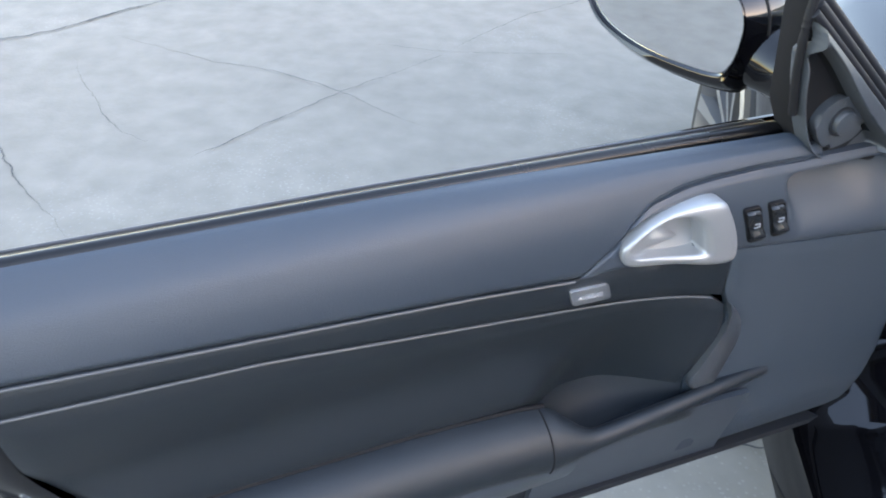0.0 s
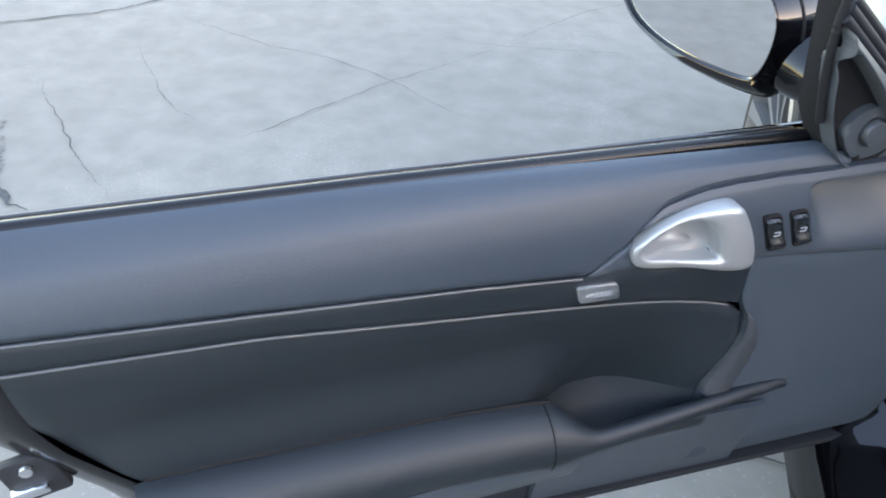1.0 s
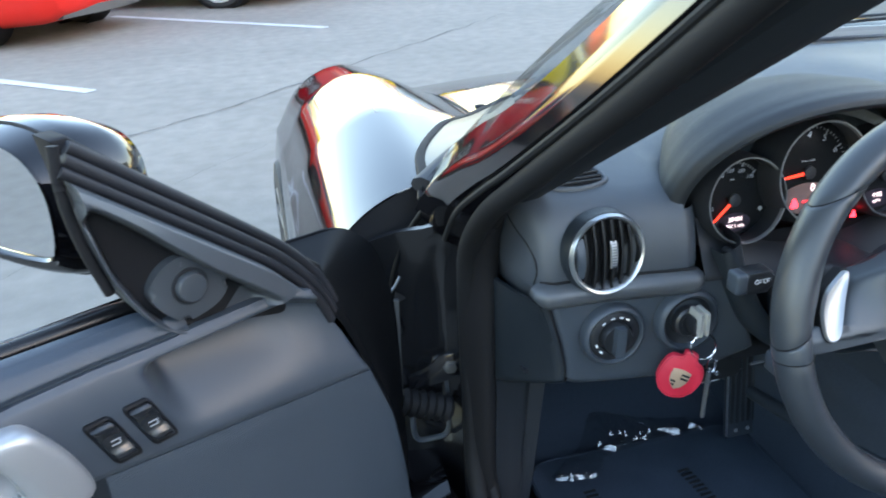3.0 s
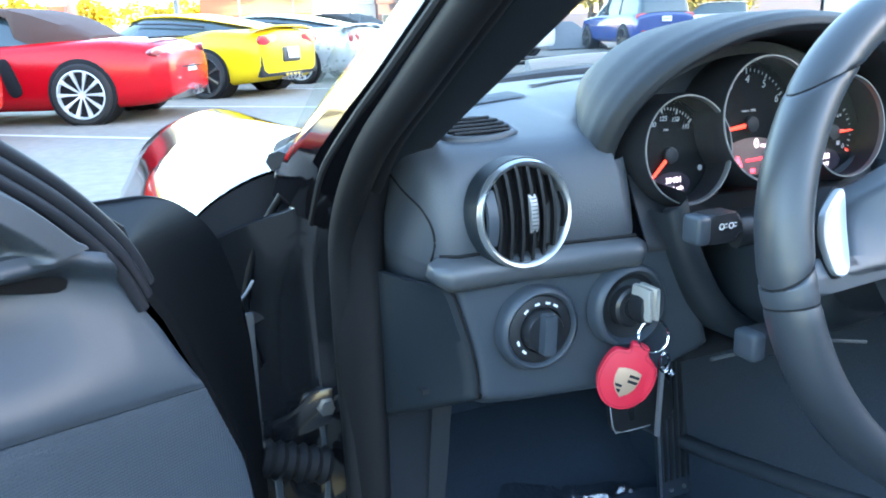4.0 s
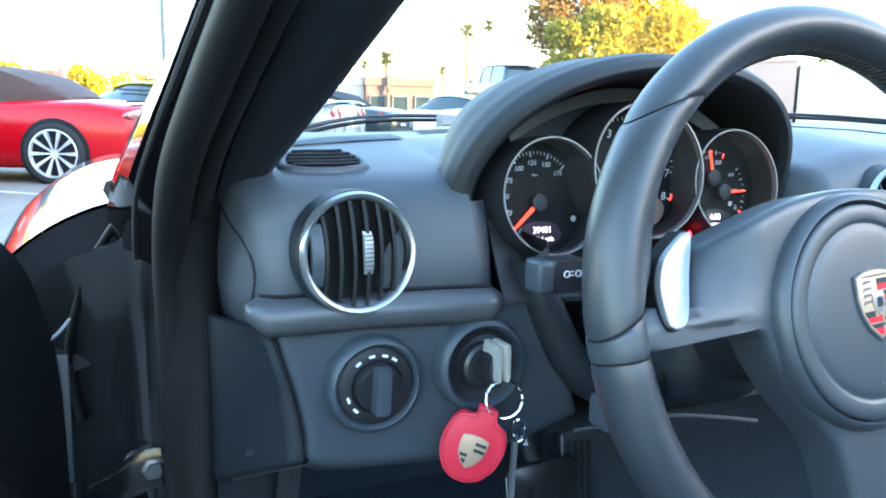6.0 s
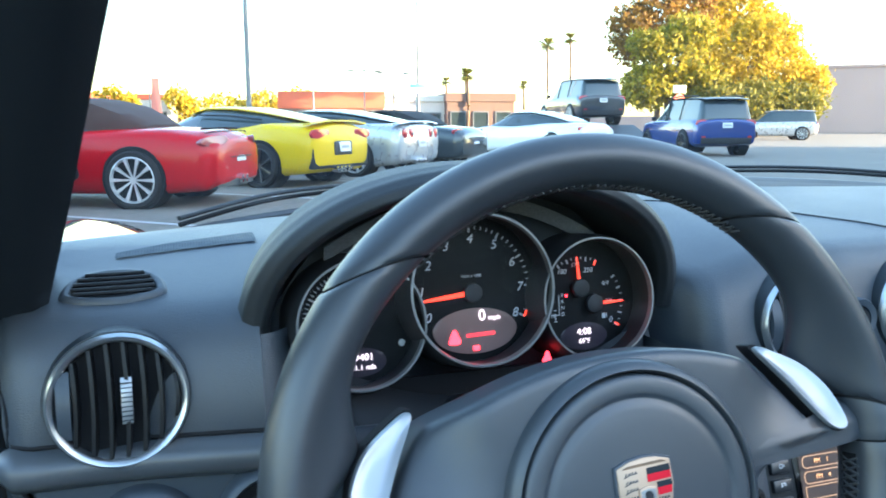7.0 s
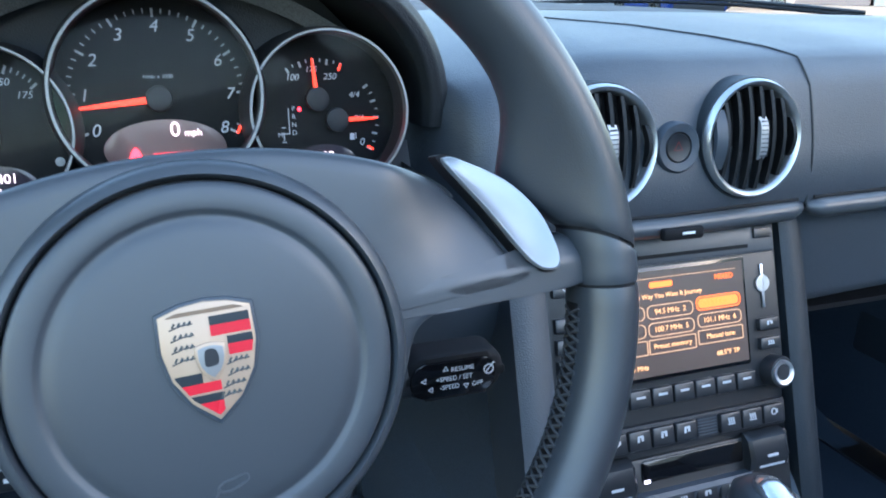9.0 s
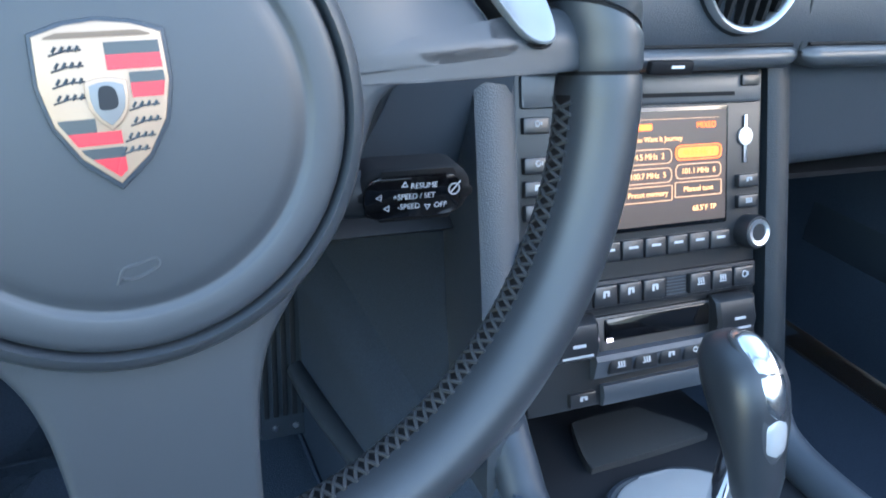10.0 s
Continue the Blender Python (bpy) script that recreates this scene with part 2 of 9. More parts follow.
# ---- the parking lot ----
def asphalt():
    m = material("worn_grey_asphalt", (0.192, 0.174, 0.150), 0.85, spots=0.7, var=0.30, spec=0.3)
    n, l = m.node_tree.nodes, m.node_tree.links
    b = n["Principled BSDF"]
    co = n.new("ShaderNodeTexCoord")
    src = b.inputs["Base Color"].links[0].from_socket
    stone = n.new("ShaderNodeTexVoronoi")
    stone.inputs["Scale"].default_value = 75
    patch = n.new("ShaderNodeTexNoise")
    patch.inputs["Scale"].default_value, patch.inputs["Detail"].default_value = 1.4, 9
    fine = n.new("ShaderNodeTexNoise")
    fine.inputs["Scale"].default_value, fine.inputs["Detail"].default_value = 9, 10
    for k in (stone, patch, fine):
        l.new(co.outputs["Object"], k.inputs["Vector"])
    # worn spots where pale stones show
    r1 = n.new("ShaderNodeMapRange")
    r1.inputs["From Min"].default_value, r1.inputs["From Max"].default_value = 0.52, 0.70
    l.new(patch.outputs["Fac"], r1.inputs["Value"])
    r2 = n.new("ShaderNodeMapRange")
    r2.inputs["From Min"].default_value, r2.inputs["From Max"].default_value = 0.30, 0.12
    l.new(stone.outputs["Distance"], r2.inputs["Value"])
    mul = n.new("ShaderNodeMath")
    mul.operation = "MULTIPLY"
    l.new(r1.outputs["Result"], mul.inputs[0])
    l.new(r2.outputs["Result"], mul.inputs[1])
    mix = n.new("ShaderNodeMix")
    mix.data_type = "RGBA"
    mix.inputs["B"].default_value = (0.265, 0.25, 0.228, 1)
    l.new(mul.outputs[0], mix.inputs["Factor"])
    l.new(src, mix.inputs["A"])
    g = n.new("ShaderNodeMix")
    g.data_type, g.blend_type = "RGBA", "MULTIPLY"
    g.inputs["Factor"].default_value = 0.42
    r3 = n.new("ShaderNodeMapRange")
    r3.inputs["From Min"].default_value, r3.inputs["From Max"].default_value = 0.25, 0.75
    r3.inputs["To Min"].default_value, r3.inputs["To Max"].default_value = 0.6, 1.3
    l.new(fine.outputs["Fac"], r3.inputs["Value"])
    l.new(mix.outputs["Result"], g.inputs["A"])
    l.new(r3.outputs["Result"], g.inputs["B"])
    l.new(g.outputs["Result"], b.inputs["Base Color"])
    bp = n.new("ShaderNodeBump")
    bp.inputs["Strength"].default_value, bp.inputs["Distance"].default_value = 0.12, 0.004
    l.new(stone.outputs["Distance"], bp.inputs["Height"])
    l.new(bp.outputs["Normal"], b.inputs["Normal"])
    return m


M["asphalt"] = asphalt()
M["tar"] = material("dark_crack_fill", (0.060, 0.060, 0.060), 0.9, grain=60, bump=0.5, var=0.4, spots=9)
M["damp"] = material("damp_dark_asphalt", (0.150, 0.138, 0.122), 0.8, grain=45, bump=0.5, var=0.35, spots=14, fine=0.5)
M["line"] = material("worn_white_line_paint", (0.5, 0.5, 0.5), 0.75, grain=70, bump=0.3, var=0.3, fine=0.35)
M["tar"].node_tree.nodes["Principled BSDF"].inputs["Specular IOR Level"].default_value = 0.2
ground = tagged(part("ground", sheet(lambda u, v: ((u - 0.5) * 1600, (v - 0.5) * 1600, 0), 8, 8), M["asphalt"], smooth=False),
                "worn pale grey asphalt parking lot with cracks", "ground", kind="structure")


def crack(pts, width, name="crack", jitter=0.05, mat=None):
    """A ragged crack sunk as a thin dark ribbon along the way given."""
    way = smooth_path([(x, y, 0) for x, y in pts], 40)
    bm, rows = bmesh.new(), []
    for i, q in enumerate(way):
        d = (way[min(i + 1, len(way) - 1)] - way[max(i - 1, 0)]).normalized()
        s = Vector((-d.y, d.x, 0))
        q = q + s * (noise.noise(q * 3.1) * jitter + noise.noise(q * 14) * jitter * 0.35 + noise.noise(q * 45) * jitter * 0.15)
        w = width * (0.25 + abs(noise.noise(q * 6.3 + Vector((3, 1, 0)))) * 1.1 + abs(noise.noise(q * 31)) * 0.7) * min(1, 0.1 + i / 30, 0.1 + (len(way) - 1 - i) / 30)
        rows.append((bm.verts.new((q + s * w).to_tuple()[:2] + (0.003 if mat else 0.006,)), bm.verts.new((q - s * w).to_tuple()[:2] + (0.003 if mat else 0.006,))))
    for a, b in zip(rows, rows[1:]):
        bm.faces.new((a[0], b[0], b[1], a[1]))
    return part(name, bm, mat or M["tar"], ground, smooth=False)


crack([(-4.4, 1.75), (-3.575, 1.95), (-3.09, 2.23), (-2.785, 2.70), (-2.3, 3.1), (-1.4, 3.82), (-0.87, 4.2), (0.98, 6.08), (2.2, 7.3)], 0.008)
crack([(-2.75, 2.26), (-2.3, 2.12), (-1.85, 1.98), (-1.36, 1.70)], 0.0022, jitter=0.03)
crack([(-3.6, 1.9), (-3.29, 1.607), (-2.98, 1.33), (-2.74, 1.09), (-2.6, 0.92), (-2.41, 0.83)], 0.014, jitter=0.05)
crack([(-3.5, 1.84), (-3.29, 1.62), (-2.98, 1.35), (-2.74, 1.11), (-2.62, 0.97)], 0.035, "damp_stain", 0.10, M["damp"])
crack([(-2.98, 1.31), (-2.80, 1.12), (-2.66, 1.0)], 0.006, jitter=0.06)
crack([(-0.95, 0.28), (-0.84, 0.33), (-0.7, 0.40), (-0.6, 0.45), (-0.45, 0.47)], 0.007, jitter=0.03)
crack([(-2.05, 1.36), (-1.92, 1.57), (-1.74, 1.86), (-1.4, 2.37)], 0.0025, jitter=0.03)
crack([(-2.9, 1.58), (-2.57, 1.23), (-2.19, 0.90)], 0.0022, jitter=0.03)
crack([(-2.78, 2.02), (-2.45, 1.58), (-2.2, 1.43)], 0.0016, jitter=0.03)
crack([(-1.69, 2.40), (-1.26, 2.39), (-0.81, 2.45)], 0.0018, jitter=0.03)
crack([(-1.4, 2.37), (-1.05, 2.91), (-0.5, 3.5)], 0.002, jitter=0.03)


def bay_line(a, b, w=0.1):
    a, b = Vector((*a, 0)), Vector((*b, 0))
    d = (b - a).normalized()
    s = Vector((-d.y, d.x, 0)) * w / 2
    bm = bmesh.new()
    n = 24
    vs = []
    for i in range(n + 1):
        q = a.lerp(b, i / n)
        e1, e2 = noise.noise(q * 9) * 0.012, noise.noise(q * 9 + Vector((5, 5, 0))) * 0.012
        vs.append((bm.verts.new((q.x + s.x * (1 + e1 * 9), q.y + s.y * (1 + e1 * 9), 0.004)), bm.verts.new((q.x - s.x * (1 + e2 * 9), q.y - s.y * (1 + e2 * 9), 0.004))))
    for p, q in zip(vs, vs[1:]):
        bm.faces.new((p[0], q[0], q[1], p[1]))
    return tagged(part("bay_line", bm, M["line"], smooth=False), "worn white parking bay line on asphalt", "road marking", "parking bay lines", "structure")


bay_line((0.24, 7.16), (-1.9, 9.3))
bay_line((-1.6, 5.22), (-4.2, 7.7))
bay_line((2.2, 9.2), (0.2, 11.2))
bay_line((4.2, 11.2), (2.2, 13.2))
bay_line((6.2, 13.2), (4.2, 15.2))


# ---- the sports car whose cabin is filmed: body ----
CX = 0.333                      # the car's middle line; the steering wheel's axis is x = 0
car = thing("sports_car", "glossy black two-seat sports car with its driver door wide open", "car")


def fender_z(x, y):
    """Height of bonnet and front wings over the plan."""
    side = -0.567 + 0.02 * soft(y, 0.5, 1.3) + 0.30 * soft(y, 1.35, 2.25) ** 1.5
    s = (CX - abs(x - CX)) - side
    hump = lerp(y, [(0.4, 0.795), (0.8, 0.812), (1.15, 0.80), (1.5, 0.755), (1.8, 0.67), (2.05, 0.54), (2.2, 0.45)])
    dip = lerp(y, [(0.4, 0.775), (0.8, 0.765), (1.2, 0.722), (1.6, 0.65), (2.0, 0.52), (2.2, 0.43)])
    mid = lerp(y, [(0.4, 0.83), (0.8, 0.815), (1.2, 0.755), (1.6, 0.675), (2.0, 0.54), (2.2, 0.44)])
    k = [(0.0, hump - 0.16), (0.03, hump - 0.085), (0.07, hump - 0.04), (0.12, hump - 0.011), (0.17, hump), (0.22, hump - 0.012), (0.28, 0.45 * hump + 0.55 * dip), (0.34, dip), (0.5, 0.6 * dip + 0.4 * mid), (0.9, mid)]
    return lerp(s, k), side


def wing(u, v):
    y = 0.455 + u * 1.72
    _, side = fender_z(CX, y)
    s = (v ** 1.6) * 0.895
    x = side + s
    a = [fender_z(x + e, y)[0] for e in (-0.02, -0.01, 0, 0.01, 0.02)]
    return (x, y, max(0.2, sum(a) / 5))


def wing_side(u, v):
    y = 0.455 + u * 1.72
    z, side = fender_z(-0.6, y)
    top = wing(u, 0)[2]
    low = 0.20
    if abs(y - 1.12) < 0.355:
        low = 0.30 + 0.80 * math.sqrt(0.355 ** 2 - (y - 1.12) ** 2)
    low = min(low, top - 0.01)
    return (side - 0.012 * math.sin(math.pi * v), y, low + (top - low) * v)


def mirrored(bm):
    me = bpy.data.meshes.new("half")
    bm.to_mesh(me)
    other = bmesh.new()
    other.from_mesh(me)
    bpy.data.meshes.remove(me)
    other.transform(Matrix.Translation((2 * CX, 0, 0)) @ Matrix.Diagonal((-1, 1, 1, 1)))
    return merged(bm, other)


part("bonnet", mirrored(sheet(wing, 60, 60)), M["paint"], car, "glossy black bonnet and wings mirroring the sky", sharp=60)
part("wing_side", sheet(wing_side, 60, 10), M["paint"], car, sharp=60)
part("wing_side", sheet(wing_side, 60, 10, m=Matrix.Translation((2 * CX, 0, 0)) @ Matrix.Diagonal((-1, 1, 1, 1))), M["paint"], car, sharp=60)
part("wing_flange", sheet(lambda u, v: (wing(0.0, 0.02 + 0.50 * u)[0], 0.457 - 0.035 * v, wing(0.0, 0.02 + 0.50 * u)[2] - 0.004 - 0.13 * v ** 0.8), 30, 6, 0.004, (0, -1, 0)), M["deep"], car, "black flange under the wing's rear edge")
# bonnet shut lines
for sx in (1, -1):
    way = []
    for i in range(40):
        y = 0.72 + i * 0.034
        x = CX - sx * (CX - (fender_z(CX, y)[1] + 0.33 + 0.02 * math.sin(i / 6)))
        way.append((x, y, fender_z(x, y)[0] + 0.0015))
    part("shut_line", tube(way, 0.0022, 6), M["deep"], car)
# washer jet and cowl
part("washer_jet", box(0.02, 0.012, 0.008, 0.003, m=pose(-0.18, 0.93, fender_z(-0.18, 0.93)[0] + 0.004)), M["black"], car)
# front bumper closing
part("bumper", sheet(lambda u, v: (CX + (u - 0.5) * 1.15, 2.175 + 0.06 * math.sin(math.pi * u) + 0.02 * math.sin(math.pi * v), 0.18 + 0.27 * v), 24, 8, 0.02, (0, 1, 0)), M["paint"], car)
part("side_marker", prism(rounded([(-0.05, -0.012), (0, -0.016), (0.05, -0.012), (0.05, 0.012), (0, 0.016), (-0.05, 0.012)]), 0, 0.008, 0.003, m=axes((-0.483, 1.62, 0.43), (0.12, 1, 0), (0, 0, 1)) @ pose(0, 0, -0.012)),
     material("amber_lens", (0.9, 0.25, 0.02), 0.15), car, "amber side marker lens")


# front wheel
def road_wheel(parent, at, r, width, spokes, rim_mat, name="wheel", face=0.0):
    """A wheel with its axle along local x, outside towards -x."""
    w = new(name)
    w.parent = parent
    w.matrix_basis = at
    t = width / 2
    turn = pose(0, 0, 0, 0, 90, 0)
    part("tyre", ring_of([(r * 0.77, -t * 0.9), (r * 0.86, -t), (r * 0.95, -t * 0.96), (r, -t * 0.72), (r, t * 0.72), (r * 0.95, t * 0.96), (r * 0.86, t), (r * 0.77, t * 0.9)], 40, turn), M["tyre"], w)
    bms = [ring_of([(r * 0.80, -t * 0.95), (r * 0.81, -t * 0.85), (r * 0.75, t * 0.8), (r * 0.72, t * 0.8), (r * 0.73, -t * 0.8), (r * 0.765, -t * 1.0)], 40, turn),
           lathe([(r * 0.12, -t * 0.72), (r * 0.14, -t * 0.6), (r * 0.14, t * 0.2)], 20, turn)]
    for i in range(spokes):
        a = 2 * math.pi * i / spokes
        bms.append(skin([[(-t * (0.72 + 0.14 * k), math.cos(a + e) * q, math.sin(a + e) * q) for e in (-hw, hw)] + [(-t * (0.45 + 0.14 * k), math.cos(a + e) * q, math.sin(a + e) * q) for e in (hw, -hw)]
                         for k, (q, hw) in enumerate(((r * 0.1, 0.26), (r * 0.40, 0.085), (r * 0.76, 0.085)))]))
    part("rim", merged(*bms), rim_mat, w)
    part("brake_disc", lathe([(r * 0.5, -t * 0.1), (r * 0.5, 0)], 28, turn), M["hard"], w)
    return w


M["alloy"] = material("silver_alloy", (0.62, 0.63, 0.64), 0.35, 0.35, rvar=0.05)
M["dark_alloy"] = material("dark_alloy", (0.05, 0.05, 0.055), 0.3, 0.6)
M["grey_alloy"] = material("brake_dusted_alloy", (0.16, 0.16, 0.165), 0.4, 0.4)
road_wheel(car, pose(-0.455, 1.12, 0.32), 0.32, 0.235, 10, M["grey_alloy"])
road_wheel(car, pose(2 * CX + 0.455, 1.12, 0.32, 0, 0, 180), 0.32, 0.235, 10, M["grey_alloy"])
part("underbody", box(1.5, 3.2, 0.05, 0.01, m=pose(CX, -0.1, 0.17)), M["deep"], car)

# ---- windscreen, pillars and door opening ----
BASE = [(-0.415, 0.40, 0.818), (-0.30, 0.52, 0.835), (-0.12, 0.66, 0.848), (0.10, 0.76, 0.855), (CX, 0.79, 0.857)]
HEAD = [(-0.335, -0.235, 1.205), (-0.25, -0.19, 1.225), (-0.10, -0.155, 1.24), (0.10, -0.135, 1.25), (CX, -0.13, 1.252)]


def mirrored_line(pts):
    return pts + [(2 * CX - x, y, z) for x, y, z in pts[-2::-1]]


base_line = smooth_path(mirrored_line(BASE), 6)
head_line = smooth_path(mirrored_line(HEAD), 6)


def pane(u, v):
    i = u * (len(base_line) - 1)
    k = min(int(i), len(base_line) - 2)
    a = base_line[k].lerp(base_line[k + 1], i - k)
    b = head_line[k].lerp(head_line[k + 1], i - k)
    q = a.lerp(b, v)
    q += Vector((0, 0.55, 0.83)).normalized() * 0.02 * math.sin(math.pi * v)
    return q.to_tuple()


M["pale_trim"] = material("pale_grey_frit", (0.20, 0.205, 0.21), 0.4)
wind = part("windscreen", sheet(pane, 48, 16), M["glass"], car, "clear curved windscreen glass")
wind.visible_shadow = False
part("windscreen_header", tube(head_line, 0.03, 10, squash=0.6), M["soft"], car)
part("windscreen_trim", skin([[(q.x, q.y - 0.030, q.z + 0.006), (q.x, q.y - 0.024, q.z + 0.020), (q.x, q.y - 0.014, q.z + 0.020), (q.x, q.y - 0.012, q.z + 0.004)] for q in base_line if q.x > 0.02]), M["pale_trim"], car, "pale strip along the windscreen base", sharp=50)
part("cowl", tube([q + Vector((0, 0.018, -0.012)) for q in base_line], 0.016, 8, squash=0.7), M["black"], car, "black rubber windscreen cowl strip")


COWL = [(-0.418, 0.40), (-0.401, 0.47), (-0.388, 0.54), (-0.358, 0.62), (-0.305, 0.72), (-0.235, 0.825), (-0.17, 0.905), (-0.10, 0.955), (0.10, 1.02), (CX, 1.04)]   # outer edge of the windscreen's black foot
cowl_line = smooth_path(mirrored_line([(x, y, fender_z(x, y)[0] + 0.004) for x, y in COWL]), 4)


def cowl_f(u, v):
    i, k = u * (len(cowl_line) - 1), u * (len(base_line) - 1)
    a = cowl_line[int(i)].lerp(cowl_line[min(int(i) + 1, len(cowl_line) - 1)], i - int(i))
    b = base_line[int(k)].lerp(base_line[min(int(k) + 1, len(base_line) - 1)], k - int(k)) + Vector((0, 0.018, -0.012))
    return a.lerp(b, v).to_tuple()
part("cowl_panel", sheet(cowl_f, 72, 8), M["button"], car, "gloss black foot of the windscreen", sharp=60)
part("cowl_seal", tube(cowl_line, 0.0075, 8, squash=0.7), M["deep"], car, "black rubber edge along the windscreen foot")


def pillar(sx):
    """The roof pillar: painted outer strip, rubber seal and dark inner trim, running down into the door opening."""
    def flip(pts):
        return [(x if sx > 0 else 2 * CX - x, y, z) for x, y, z in pts]
    seal = flip([(-0.375, -0.70, 0.362), (-0.375, -0.30, 0.362), (-0.376, 0.05, 0.358), (-0.377, 0.22, 0.355), (-0.379, 0.280, 0.358), (-0.381, 0.312, 0.378), (-0.381, 0.334, 0.418), (-0.380, 0.344, 0.46), (-0.379, 0.349, 0.53), (-0.379, 0.355, 0.62), (-0.380, 0.350, 0.68), (-0.383, 0.325, 0.755), (-0.383, 0.25, 0.83), (-0.372, 0.165, 0.892), (-0.344, 0.022, 1.0), (-0.315, -0.12, 1.112), (-0.285, -0.27, 1.23)])
    part("door_seal", tube(smooth_path(seal, 8), 0.0135, 14, up=(1, 0, 0)), M["rubber"], car, "black rubber door seal")
    part("door_seal_lip", tube(smooth_path([(x + 0.020 * sx, y + 0.006, z + 0.004) for x, y, z in seal], 8), 0.0095, 10, up=(1, 0, 0)), M["rubber"], car)
    outer = flip([(-0.425, 0.42, 0.775), (-0.421, 0.365, 0.82), (-0.405, 0.29, 0.868), (-0.391, 0.213, 0.909), (-0.365, 0.082, 1.0), (-0.336, -0.062, 1.112), (-0.306, -0.212, 1.23)])
    near = flip([(-0.383, 0.325, 0.752), (-0.386, 0.262, 0.815), (-0.380, 0.205, 0.86), (-0.371, 0.153, 0.90), (-0.344, 0.022, 0.998), (-0.315, -0.12, 1.11), (-0.285, -0.27, 1.228)])
    po, pn = smooth_path(outer, 5), smooth_path(near, 5)
    body = []
    for o, q in zip(po, pn):
        mid = o.lerp(q, 0.5)
        body.append([q + Vector((0.012 * sx, 0.02, 0.012)), q + Vector((-0.006 * sx, 0.004, 0)), q.lerp(o, 0.30) + Vector((-0.010 * sx, -0.006, 0)), q.lerp(o, 0.36) + Vector((-0.006 * sx, -0.003, 0)), mid + Vector((-0.010 * sx, -0.006, 0)), o.lerp(q, 0.15) + Vector((-0.003 * sx, -0.004, 0)), o, o + Vector((0.008 * sx, 0.012, 0.006)), o + Vector((0.04 * sx, 0.045, 0.03)), q + Vector((0.03 * sx, 0.06, 0.03))])
    part("pillar_outer", skin([[v.to_tuple() for v in r] for r in body]), M["paint"], car, "glossy black painted windscreen pillar", sharp=40)
    part("pillar_gap", tube([q.lerp(o, 0.33) + Vector((-0.008 * sx, -0.0045, 0)) for o, q in zip(po, pn)], 0.004, 8), M["rubber"], car)
    inner = flip([(-0.352, 0.33, 0.77), (-0.348, 0.27, 0.835), (-0.335, 0.18, 0.90), (-0.294, 0.03, 1.005), (-0.255, -0.12, 1.115), (-0.215, -0.27, 1.225)])
    edge = flip([(-0.325, 0.345, 0.78), (-0.315, 0.297, 0.82), (-0.285, 0.19, 0.895), (-0.244, 0.04, 1.0), (-0.202, -0.11, 1.105), (-0.165, -0.245, 1.2)])
    a, b = smooth_path(inner, 6), smooth_path(edge, 6)
    c = [q + Vector((0.0, 0.05, 0.025)) for q in b]
    d = [q + Vector((-0.01 * sx, 0.07, 0.03)) for q in a]
    rings = [[p.lerp(q, 0.0), p.lerp(q, 0.35) + Vector((0, -0.006, -0.006)), p.lerp(q, 0.75) + Vector((0, -0.006, -0.006)), q, r, s] for p, q, r, s in zip(a, b, c, d)]
    part("pillar_trim", skin([[v.to_tuple() for v in r] for r in rings]), M["trim"], car, "dark grey pillar trim", sharp=45)


M["trim"] = material("pillar_trim_cloth", (0.0145, 0.0185, 0.0245), 0.75, grain=1800, bump=0.3, spec=0.25)
pillar(1)
pillar(-1)

M["bezel_steel"] = material("zinc_steel", (0.16, 0.165, 0.17), 0.4, 0.8)
M["strip_grey"] = material("grey_rubber", (0.035, 0.037, 0.04), 0.6)

# door jamb behind the hinges, sill and footwell shell
def jamb_f(u, v):
    x_at = -0.388 - 0.167 * u
    z = 0.25 + (lerp(x_at, [(-0.56, 0.69), (-0.50, 0.735), (-0.45, 0.765), (-0.41, 0.80), (-0.388, 0.815)]) - 0.25) * v
    lean = 0.055 * soft(z, 0.66, 0.80)
    pts = [(-0.388, 0.36 - lean * 1.2), (-0.40, 0.40 - lean), (-0.45, 0.425 - 0.4 * lean), (-0.50, 0.44), (-0.555 + 0.06 * soft(z, 0.62, 0.78), 0.452)]
    k = u * 4
    i = min(int(k), 3)
    return (pts[i][0] + (pts[i + 1][0] - pts[i][0]) * (k - i), pts[i][1] + (pts[i + 1][1] - pts[i][1]) * (k - i), z)
part("door_jamb", sheet(jamb_f, 16, 20, 0.01, (0, -1, 0)), M["jamb"], car, "black painted door jamb", sharp=60)
sill_prof = [(-0.57, 0.20), (-0.565, 0.28), (-0.545, 0.314), (-0.50, 0.327), (-0.42, 0.347), (-0.395, 0.352), (-0.37, 0.352), (-0.355, 0.32), (-0.35, 0.2)]
part("sill", skin([[(x, y, z + (0.52 * min(0.12, max(0.0, y - 0.225)) if z > 0.31 and x < -0.40 else 0.0)) for x, z in sill_prof] for y in (0.44, 0.38, 0.36, 0.345, 0.34, 0.29, 0.23, 0.225, 0.21, 0, -0.3, -0.7)]), M["paint"], car, "glossy black door sill", sharp=50)
